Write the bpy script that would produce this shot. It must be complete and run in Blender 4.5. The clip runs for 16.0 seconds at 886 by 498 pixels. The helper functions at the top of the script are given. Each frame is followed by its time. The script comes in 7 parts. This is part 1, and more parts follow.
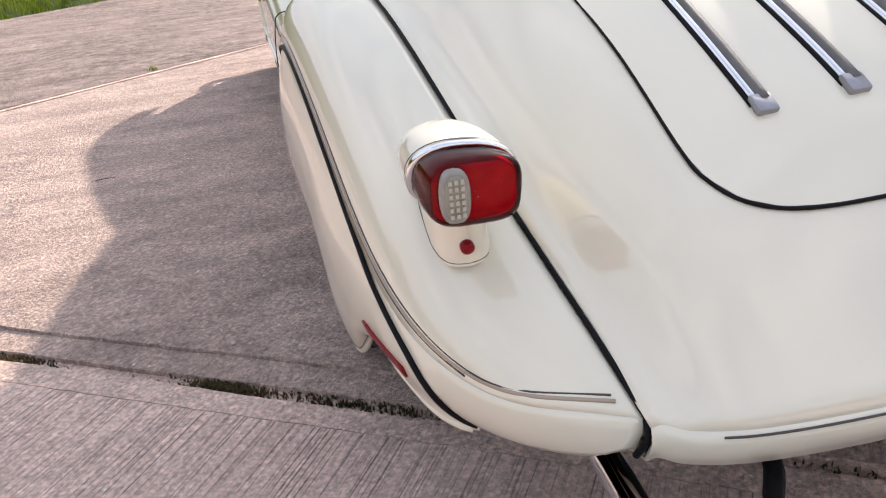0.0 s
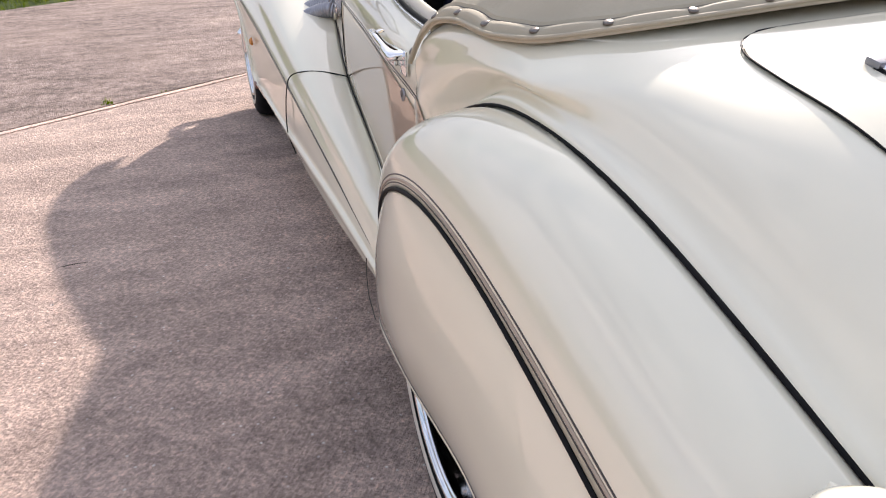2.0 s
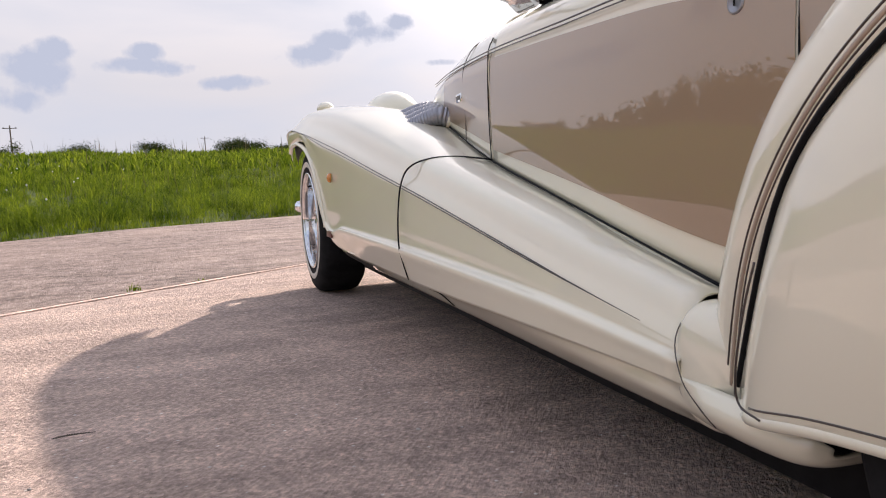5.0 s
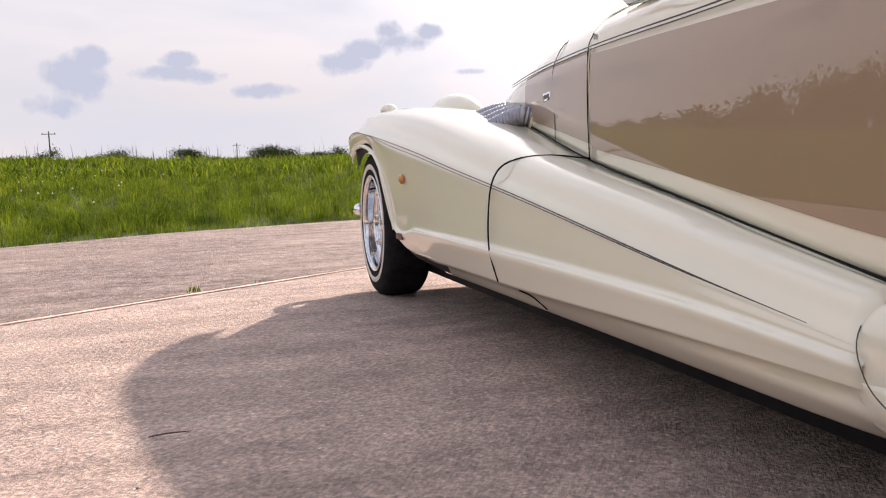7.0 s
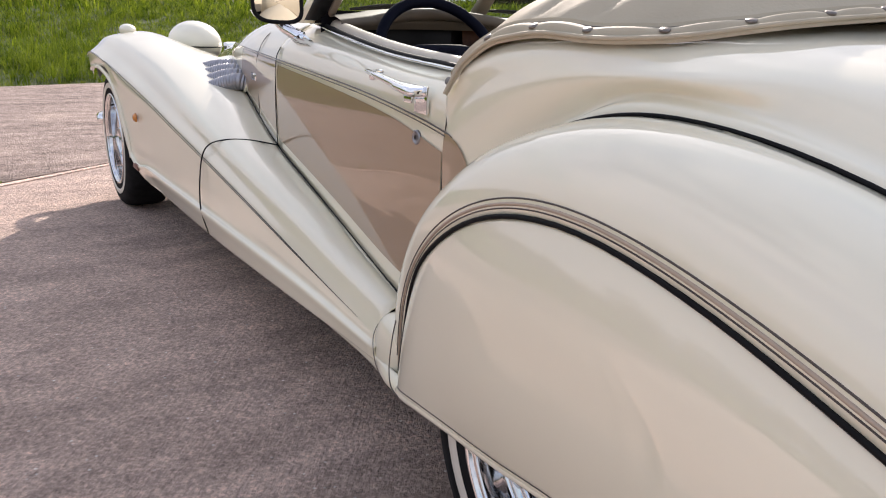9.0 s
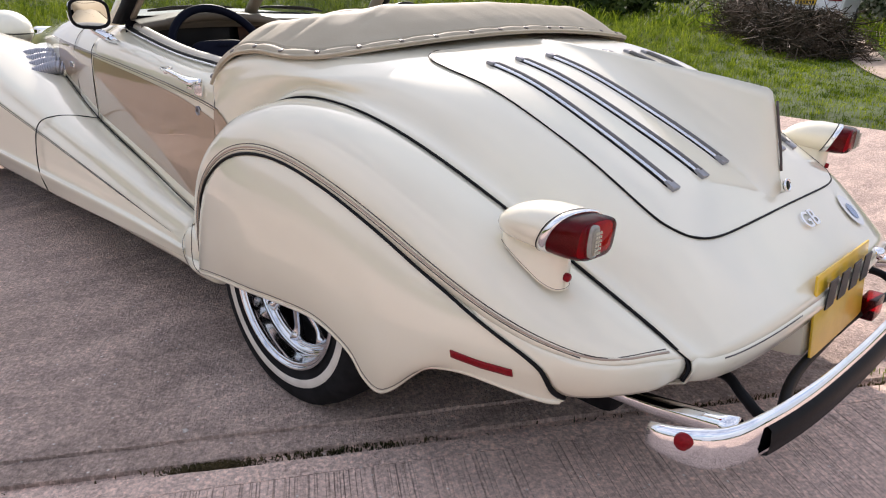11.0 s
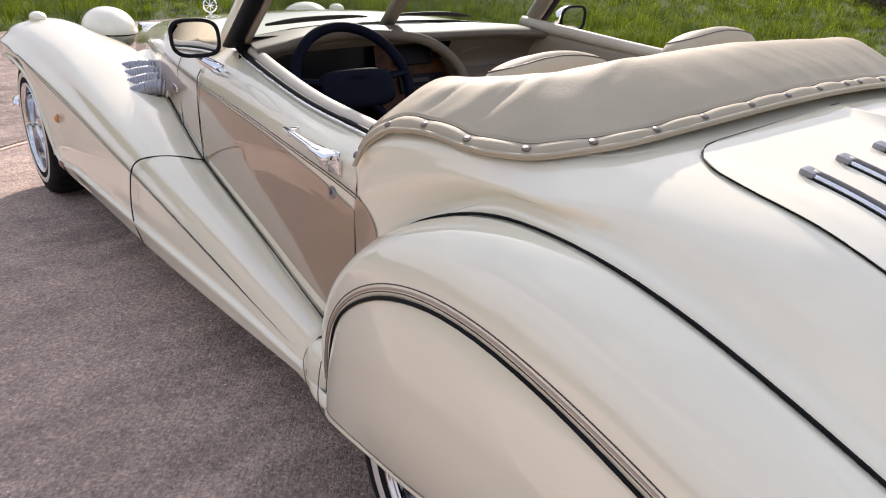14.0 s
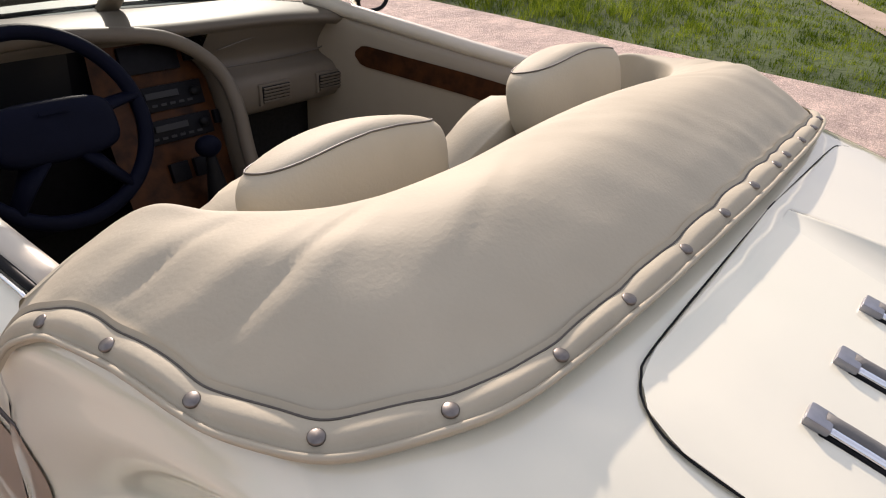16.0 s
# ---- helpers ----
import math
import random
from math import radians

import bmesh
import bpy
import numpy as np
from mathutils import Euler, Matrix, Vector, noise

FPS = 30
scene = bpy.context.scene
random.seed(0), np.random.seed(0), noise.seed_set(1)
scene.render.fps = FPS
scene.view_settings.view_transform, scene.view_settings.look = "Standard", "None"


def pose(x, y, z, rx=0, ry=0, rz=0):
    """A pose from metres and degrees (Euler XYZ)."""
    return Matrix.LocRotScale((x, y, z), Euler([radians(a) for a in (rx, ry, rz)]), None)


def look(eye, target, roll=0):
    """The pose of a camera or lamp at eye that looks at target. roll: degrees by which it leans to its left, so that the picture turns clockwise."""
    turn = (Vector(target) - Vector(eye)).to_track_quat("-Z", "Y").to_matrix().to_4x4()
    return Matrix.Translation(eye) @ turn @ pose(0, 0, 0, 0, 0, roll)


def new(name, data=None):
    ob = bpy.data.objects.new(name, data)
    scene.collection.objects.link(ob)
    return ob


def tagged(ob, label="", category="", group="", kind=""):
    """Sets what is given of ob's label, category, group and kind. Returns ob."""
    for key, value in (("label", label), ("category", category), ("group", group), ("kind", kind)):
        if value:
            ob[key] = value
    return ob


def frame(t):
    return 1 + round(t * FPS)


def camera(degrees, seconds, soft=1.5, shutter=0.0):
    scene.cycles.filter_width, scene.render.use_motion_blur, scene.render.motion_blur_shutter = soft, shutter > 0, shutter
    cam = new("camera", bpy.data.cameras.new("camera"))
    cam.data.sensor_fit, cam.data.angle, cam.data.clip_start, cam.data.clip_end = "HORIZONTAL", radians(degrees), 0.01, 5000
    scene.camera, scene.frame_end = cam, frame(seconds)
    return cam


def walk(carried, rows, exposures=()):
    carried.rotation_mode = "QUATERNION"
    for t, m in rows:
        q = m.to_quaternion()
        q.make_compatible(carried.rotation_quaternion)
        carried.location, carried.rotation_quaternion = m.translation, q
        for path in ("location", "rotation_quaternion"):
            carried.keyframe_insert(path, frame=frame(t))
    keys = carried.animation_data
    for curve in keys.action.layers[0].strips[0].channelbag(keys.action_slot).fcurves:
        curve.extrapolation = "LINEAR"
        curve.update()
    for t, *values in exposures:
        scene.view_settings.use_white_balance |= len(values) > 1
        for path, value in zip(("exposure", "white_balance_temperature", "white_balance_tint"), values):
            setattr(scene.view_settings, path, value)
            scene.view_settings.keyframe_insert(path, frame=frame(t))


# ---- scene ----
GLOW, GLOW_WIDTH = 7.0, 22.0
CLOUD, CLOUD_LOW, HAZE, PUFF, SKY, SUN = (5.7, 5.95, 6.35, 1), (2.85, 2.88, 2.95, 1), (2.2, 2.55, 3.05, 1), (1.8, 2.15, 2.75, 1), 0.170, 4.0
EXPOSURES = ((0.0, 0.85, 6880.0, 18.0), (2.0, 0.78, 6820.0, 18.3), (4.0, 0.62, 6980.0, 19.2), (6.5, 0.82, 7250.0, 21.5), (8.0, 0.68, 7350.0, 22.0), (9.2, 0.74, 6850.0, 18.5), (13.0, 0.76, 6780.0, 19.5), (15.0, 0.60, 6950.0, 19.5), (16.0, 0.52, 7100.0, 20.5))
cam = camera(62.44, 16.0, soft=1.1)
PATH = [
    (0, (-0.875, -0.195, 0.934), (-0.513, 1.554, 0.034), -5.37),
    (0.5, (-1.058, -0.125, 0.985), (-0.507, 1.564, 0.066), -3.16),
    (1, (-1.088, 0.063, 0.999), (-0.531, 1.740, 0.063), -2.99),
    (1.5, (-1.098, 0.248, 1.032), (-0.544, 1.920, 0.086), -2.38),
    (2, (-1.120, 0.378, 1.071), (-0.553, 2.078, 0.181), -0.98),
    (2.5, (-1.221, 0.500, 1.115), (-0.632, 2.232, 0.308), -0.52),
    (3, (-1.240, 0.622, 1.126), (-0.673, 2.398, 0.402), -0.52),
    (3.5, (-1.204, 0.805, 1.045), (-0.662, 2.626, 0.422), -0.88),
    (4, (-1.218, 1.003, 0.805), (-0.671, 2.867, 0.327), -1.65),
    (4.2, (-1.250, 1.043, 0.702), (-0.684, 2.919, 0.299), -2.02),
    (6.3, (-1.353, 1.178, 0.441), (-0.674, 3.054, 0.291), -2.04),
    (6.5, (-1.366, 1.178, 0.447), (-0.704, 3.059, 0.292), -1.82),
    (7, (-1.453, 1.225, 0.486), (-0.885, 3.133, 0.298), -1.93),
    (7.5, (-1.520, 1.257, 0.565), (-1.001, 3.173, 0.324), -1.52),
    (8, (-1.494, 1.196, 0.692), (-0.849, 3.059, 0.357), 0.29),
    (8.5, (-1.415, 1.019, 0.795), (-0.538, 2.755, 0.333), 2.21),
    (9, (-1.414, 0.679, 0.885), (-0.359, 2.272, 0.294), 2.56),
    (9.5, (-1.431, 0.413, 0.936), (-0.249, 1.875, 0.255), 2.58),
    (10, (-1.549, 0.192, 0.970), (-0.268, 1.548, 0.250), 2.02),
    (10.2, (-1.611, 0.092, 0.992), (-0.298, 1.418, 0.273), 1.70),
    (12.3, (-1.822, -0.227, 1.124), (-0.424, 1.041, 0.465), 2.70),
    (12.5, (-1.784, -0.123, 1.138), (-0.414, 1.170, 0.464), 2.60),
    (13, (-1.703, 0.140, 1.151), (-0.419, 1.503, 0.448), 2.25),
    (13.5, (-1.594, 0.342, 1.158), (-0.402, 1.767, 0.417), 2.07),
    (14, (-1.456, 0.556, 1.183), (-0.291, 1.981, 0.401), 2.21),
    (14.5, (-1.374, 0.802, 1.204), (-0.157, 2.161, 0.385), 2.32),
    (15, (-1.274, 0.961, 1.233), (0.051, 2.186, 0.369), 2.57),
    (15.5, (-1.088, 1.009, 1.245), (0.341, 2.086, 0.352), 3.76),
    (16, (-0.959, 1.035, 1.273), (0.509, 2.027, 0.345), 5.49),
]
walk(cam, [(t, look(eye, target, roll)) for t, eye, target, roll in PATH], EXPOSURES)

# ---- sky and sun ----
SUN_TO = Vector((1.17, 1.54, 1.0)).normalized()
world = bpy.data.worlds.new("sky")
scene.world = world
world.use_nodes = True
wn, wl = world.node_tree.nodes, world.node_tree.links
wn.clear()
w_out, w_bg = wn.new("ShaderNodeOutputWorld"), wn.new("ShaderNodeBackground")
sky = wn.new("ShaderNodeTexSky")
sky.sky_type, sky.sun_disc = "NISHITA", False
sky.sun_elevation, sky.sun_rotation = math.asin(SUN_TO.z), math.atan2(SUN_TO.x, SUN_TO.y)
sky.air_density, sky.dust_density = 1.0, 0.7
w_geo = wn.new("ShaderNodeTexCoord")
w_map = wn.new("ShaderNodeMapping")
w_map.inputs["Scale"].default_value = (1.0, 1.0, 3.2)
w_no = wn.new("ShaderNodeTexNoise")
w_no.inputs["Scale"].default_value, w_no.inputs["Detail"].default_value, w_no.inputs["Roughness"].default_value = 3.0, 5.0, 0.5
w_no.inputs["Distortion"].default_value = 0.35
w_ra = wn.new("ShaderNodeValToRGB")
w_ra.color_ramp.elements[0].position, w_ra.color_ramp.elements[1].position = 0.28, 0.82
w_mix = wn.new("ShaderNodeMixRGB")
w_sep = wn.new("ShaderNodeSeparateXYZ")
w_el = wn.new("ShaderNodeMapRange")
w_el.inputs["From Min"].default_value, w_el.inputs["From Max"].default_value = 0.12, 0.55
w_cc = wn.new("ShaderNodeMixRGB")
w_cc.inputs[1].default_value, w_cc.inputs[2].default_value = CLOUD_LOW, CLOUD
w_cap = wn.new("ShaderNodeMixRGB")
w_cap.blend_type, w_cap.inputs[0].default_value, w_cap.inputs[2].default_value = "DARKEN", 1.0, HAZE
wl.new(w_geo.outputs["Generated"], w_map.inputs["Vector"])
wl.new(w_map.outputs["Vector"], w_no.inputs["Vector"])
wl.new(w_no.outputs["Fac"], w_ra.inputs["Fac"])
w_fac = wn.new("ShaderNodeMath")
w_fac.operation = "MULTIPLY"
w_fac.inputs[1].default_value = 0.85
wl.new(w_ra.outputs["Color"], w_fac.inputs[0])
wl.new(w_fac.outputs[0], w_mix.inputs[0])
wl.new(w_geo.outputs["Generated"], w_sep.inputs[0])
wl.new(w_sep.outputs["Z"], w_el.inputs["Value"])
wl.new(w_el.outputs[0], w_cc.inputs[0])
wl.new(w_cc.outputs[0], w_mix.inputs[2])
wl.new(sky.outputs[0], w_cap.inputs[1])
wl.new(w_cap.outputs[0], w_mix.inputs[1])


def w_math(op, a, b=None, c=None):
    """One arithmetic node of the sky; numbers or sockets."""
    node = wn.new("ShaderNodeMath")
    node.operation = op
    for k, v in enumerate((a, b, c)):
        if v is None:
            continue
        if isinstance(v, (int, float)):
            node.inputs[k].default_value = v
        else:
            wl.new(v, node.inputs[k])
    return node.outputs[0]


# small grey cumulus clouds low in the sky: azimuth, elevation and half sizes in degrees
CUMULUS = ((-9.3, 7.6, 2.4, 2.0), (-10.8, 6.0, 2.6, 1.0), (-8.2, 9.2, 1.5, 1.0), (-1.8, 8.2, 3.6, 0.75), (-2.2, 9.2, 1.7, 0.7), (3.4, 7.1, 2.7, 0.65), (9.2, 9.0, 2.6, 1.0), (11.2, 10.0, 1.8, 0.9), (14.0, 10.4, 2.4, 1.0), (13.0, 11.4, 1.2, 0.8), (16.0, 11.2, 1.3, 0.7), (19.0, 8.2, 1.5, 0.35), (-22.0, 9.0, 4.0, 1.4), (-36.0, 12.0, 5.0, 1.8), (-52.0, 8.0, 5.0, 1.4), (34.0, 16.0, 4.0, 1.0))
w_az = w_math("ARCTAN2", w_sep.outputs["X"], w_sep.outputs["Y"])
w_elv = w_math("ARCSINE", w_sep.outputs["Z"])
w_n2 = wn.new("ShaderNodeTexNoise")
w_n2.inputs["Scale"].default_value, w_n2.inputs["Detail"].default_value, w_n2.inputs["Roughness"].default_value = 22.0, 8.0, 0.6
wl.new(w_geo.outputs["Generated"], w_n2.inputs["Vector"])
w_rough = w_math("MULTIPLY_ADD", w_n2.outputs["Fac"], 3.4, -1.75)
w_body = None
for az_, el_, ra_, re_ in CUMULUS:
    dx_ = w_math("MULTIPLY_ADD", w_az, 1 / radians(ra_), -az_ / ra_)
    dy_ = w_math("MULTIPLY_ADD", w_elv, 1 / radians(re_), -el_ / re_)
    dd_ = w_math("ADD", w_math("MULTIPLY", dx_, dx_), w_math("MULTIPLY", dy_, dy_))
    one_ = w_math("SUBTRACT", 0.9, dd_)
    w_body = one_ if w_body is None else w_math("SMOOTH_MAX", w_body, one_, 0.35)
w_dens = w_math("ADD", w_body, w_rough)
w_r2 = wn.new("ShaderNodeValToRGB")
w_r2.color_ramp.elements[0].position, w_r2.color_ramp.elements[1].position = 0.0, 0.75
wl.new(w_dens, w_r2.inputs["Fac"])
w_mix2 = wn.new("ShaderNodeMixRGB")
w_mix2.inputs[2].default_value = PUFF
wl.new(w_r2.outputs["Color"], w_mix2.inputs[0])
# bright haze round the sun
w_dot = wn.new("ShaderNodeVectorMath")
w_dot.operation = "DOT_PRODUCT"
w_dot.inputs[1].default_value = tuple(SUN_TO)
wl.new(w_geo.outputs["Generated"], w_dot.inputs[0])
w_glow = w_math("MULTIPLY", w_math("POWER", w_math("MAXIMUM", w_dot.outputs["Value"], 0.0), GLOW_WIDTH), GLOW)
w_tint = wn.new("ShaderNodeMixRGB")
w_tint.blend_type, w_tint.inputs[0].default_value = "MULTIPLY", 1.0
w_tint.inputs[2].default_value = (1.0, 0.97, 0.92, 1)
wl.new(w_glow, w_tint.inputs[1])
w_sum = wn.new("ShaderNodeMixRGB")
w_sum.blend_type, w_sum.inputs[0].default_value = "ADD", 1.0
wl.new(w_mix.outputs[0], w_sum.inputs[1])
wl.new(w_tint.outputs[0], w_sum.inputs[2])
wl.new(w_sum.outputs[0], w_mix2.inputs[1])
wl.new(w_mix2.outputs[0], w_bg.inputs["Color"])
w_bg.inputs["Strength"].default_value = SKY
wl.new(w_bg.outputs[0], w_out.inputs["Surface"])
sun = new("sun", bpy.data.lights.new("sun", "SUN"))
sun.data.energy, sun.data.angle, sun.data.color = SUN, radians(1.2), (1.0, 0.94, 0.86)
sun.matrix_world = look(SUN_TO * 30, (0, 0, 0))


# ---- materials ----
def mat(name, base, rough=0.5, metal=0.0, coat=0.0, vary=0.0, scale=8.0, bump=0.0, bscale=60.0, second=None, trans=0.0, ior=1.45, coat_rough=0.03, spec=0.5, dist=0.002, sheen=0.0, coat_ior=1.5):
    m = bpy.data.materials.new(name)
    m.use_nodes = True
    nt = m.node_tree
    b = nt.nodes["Principled BSDF"]
    b.inputs["Base Color"].default_value = (*base, 1)
    b.inputs["Roughness"].default_value, b.inputs["Metallic"].default_value = rough, metal
    b.inputs["Coat Weight"].default_value, b.inputs["Coat Roughness"].default_value = coat, coat_rough
    b.inputs["Transmission Weight"].default_value, b.inputs["IOR"].default_value = trans, ior
    b.inputs["Specular IOR Level"].default_value = spec
    b.inputs["Coat IOR"].default_value = coat_ior
    b.inputs["Sheen Weight"].default_value = sheen
    tc = nt.nodes.new("ShaderNodeTexCoord")
    if vary or second:
        n1 = nt.nodes.new("ShaderNodeTexNoise")
        n1.inputs["Scale"].default_value, n1.inputs["Detail"].default_value = scale, 6.0
        nt.links.new(tc.outputs["Object"], n1.inputs["Vector"])
        rp = nt.nodes.new("ShaderNodeValToRGB")
        rp.color_ramp.elements[0].position, rp.color_ramp.elements[1].position = 0.35, 0.65
        lo = second or tuple(c * (1 - vary) for c in base)
        hi = base if second else tuple(min(1, c * (1 + vary)) for c in base)
        rp.color_ramp.elements[0].color, rp.color_ramp.elements[1].color = (*lo, 1), (*hi, 1)
        nt.links.new(n1.outputs["Fac"], rp.inputs["Fac"])
        nt.links.new(rp.outputs["Color"], b.inputs["Base Color"])
    if bump:
        n2 = nt.nodes.new("ShaderNodeTexNoise")
        n2.inputs["Scale"].default_value, n2.inputs["Detail"].default_value = bscale, 5.0
        nt.links.new(tc.outputs["Object"], n2.inputs["Vector"])
        bp = nt.nodes.new("ShaderNodeBump")
        bp.inputs["Strength"].default_value, bp.inputs["Distance"].default_value = bump, dist
        nt.links.new(n2.outputs["Fac"], bp.inputs["Height"])
        nt.links.new(bp.outputs["Normal"], b.inputs["Normal"])
    return m


CREAM = mat("cream_paint", (0.788, 0.738, 0.580), 0.32, spec=0.2, coat=1.0, coat_rough=0.01, vary=0.015, scale=2.5, coat_ior=1.85)
TAN = mat("tan_paint", (0.335, 0.232, 0.146), 0.35, spec=0.2, coat=1.0, coat_rough=0.01, coat_ior=1.85, vary=0.02, scale=2.0)
CHROME = mat("chrome", (0.82, 0.83, 0.85), 0.06, 1.0, vary=0.03, scale=30)
WHEELCHROME = mat("wheel_chrome", (0.66, 0.67, 0.69), 0.09, 1.0, vary=0.05, scale=30)
STEEL = mat("flexible_steel", (0.33, 0.33, 0.355), 0.45, 1.0, vary=0.1, scale=60)
BLACK = mat("black_rubber", (0.008, 0.008, 0.009), 0.5, spec=0.12, vary=0.2, scale=40, bump=0.1, bscale=200)
TYRE = mat("tyre_rubber", (0.013, 0.013, 0.014), 0.8, spec=0.12, vary=0.3, scale=25, bump=0.25, bscale=120)
WHITEWALL = mat("whitewall", (0.62, 0.58, 0.51), 0.6, vary=0.06, scale=30)
PLASTIC = mat("dark_plastic", (0.006, 0.006, 0.008), 0.5, spec=0.1, vary=0.2, scale=50, bump=0.15, bscale=300)
GREYINS = mat("grey_insert", (0.13, 0.125, 0.12), 0.6, vary=0.1, scale=60, bump=0.2, bscale=400)
SHEEN = bpy.data.materials.new("tinted_lens")
SHEEN.use_nodes = True
sn = SHEEN.node_tree
sn.nodes.clear()
s_out, s_mix, s_tr, s_gl, s_lw = (sn.nodes.new(k) for k in ("ShaderNodeOutputMaterial", "ShaderNodeMixShader", "ShaderNodeBsdfTransparent", "ShaderNodeBsdfGlossy", "ShaderNodeFresnel"))
s_tr.inputs["Color"].default_value = (0.76, 0.004, 0.06, 1)
s_gl.inputs["Roughness"].default_value = 0.04
s_lw.inputs["IOR"].default_value = 1.32
sn.links.new(s_lw.outputs[0], s_mix.inputs[0])
sn.links.new(s_tr.outputs[0], s_mix.inputs[1])
sn.links.new(s_gl.outputs[0], s_mix.inputs[2])
sn.links.new(s_mix.outputs[0], s_out.inputs["Surface"])
LAMPCUP = mat("lamp_reflector", (0.70, 0.68, 0.66), 0.35, vary=0.1, scale=60)
LAMPWALL = mat("lamp_housing_inside", (0.16, 0.13, 0.13), 0.6, vary=0.2, scale=60)
REFLECT = mat("reflector_red", (0.22, 0.003, 0.008), 0.3, spec=0.15, coat=0.2, vary=0.2, scale=200)
CLEARLENS = mat("clear_lens", (0.30, 0.29, 0.255), 0.25, coat=0.3, vary=0.08, scale=120)
AMBER = mat("amber_lens", (0.55, 0.2, 0.03), 0.2, coat=0.8, vary=0.2, scale=120)
LEATHER = mat("cream_leather", (0.452, 0.398, 0.302), 0.68, spec=0.15, vary=0.05, scale=7, bump=0.35, bscale=190, dist=0.0012)
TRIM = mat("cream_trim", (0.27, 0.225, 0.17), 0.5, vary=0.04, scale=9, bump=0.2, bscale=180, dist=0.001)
# dash colour held below the cream trim's, with cockpit shade mixed into it
DASHTRIM = mat("shaded_beige_dash", (0.120, 0.098, 0.075), 0.5, spec=0.3, vary=0.05, scale=9, bump=0.2, bscale=180, dist=0.001)
PALETRIM = mat("pale_cap_leather", (0.56, 0.50, 0.41), 0.45, vary=0.04, scale=9, bump=0.2, bscale=300, dist=0.0006)
PIPING = mat("leather_piping", (0.10, 0.085, 0.07), 0.5, vary=0.06, scale=40)
WOOD = mat("burr_walnut", (0.060, 0.021, 0.007), 0.45, spec=0.15, second=(0.022, 0.008, 0.004), scale=28)
NAVY = mat("navy_wheel", (0.004, 0.005, 0.012), 0.5, spec=0.05, vary=0.1, scale=20, bump=0.2, bscale=300)
YELLOW = mat("plate_yellow", (0.72, 0.45, 0.03), 0.4, coat=0.3, vary=0.04, scale=30)
INK = mat("plate_black", (0.02, 0.02, 0.02), 0.5)
STRIPE = mat("pinstripe_brown", (0.05, 0.036, 0.03), 0.4, coat=0.5)
STRIPE2 = mat("pinstripe_tan", (0.40, 0.31, 0.235), 0.4, coat=0.5)
CARPET = mat("dark_carpet", (0.012, 0.011, 0.011), 0.95, vary=0.3, scale=90)
MIRROR = mat("mirror_glass", (0.9, 0.9, 0.9), 0.01, 1.0)
DULLKEY = mat("dark_keys", (0.028, 0.028, 0.03), 0.5, spec=0.2)
SLIMLAMP = mat("unlit_brake_light", (0.05, 0.035, 0.035), 0.2, coat=0.4)
LENSBACK = mat("diode_board", (0.33, 0.31, 0.25), 0.5)
DIODE = mat("diode_cap", (0.45, 0.43, 0.34), 0.25, coat=0.5)
SNAP = mat("snap_metal", (0.20, 0.18, 0.165), 0.42, 1.0, vary=0.15, scale=150)
WHITEPAINT = mat("white_enamel", (0.75, 0.75, 0.74), 0.25, coat=0.8)
BLUE = mat("blue_enamel", (0.05, 0.16, 0.35), 0.25, coat=0.8)
BARK = mat("pole_wood", (0.10, 0.075, 0.055), 0.85, vary=0.3, scale=12)
GLASS = bpy.data.materials.new("window_glass")
GLASS.use_nodes = True
gn = GLASS.node_tree
gn.nodes.clear()
g_out, g_mix, g_tr, g_gl = (gn.nodes.new(k) for k in ("ShaderNodeOutputMaterial", "ShaderNodeMixShader", "ShaderNodeBsdfTransparent", "ShaderNodeBsdfGlossy"))
g_tr.inputs["Color"].default_value = (0.66, 0.72, 0.69, 1)
g_gl.inputs["Roughness"].default_value = 0.01
g_mix.inputs[0].default_value = 0.11
gn.links.new(g_tr.outputs[0], g_mix.inputs[1])
gn.links.new(g_gl.outputs[0], g_mix.inputs[2])
gn.links.new(g_mix.outputs[0], g_out.inputs["Surface"])


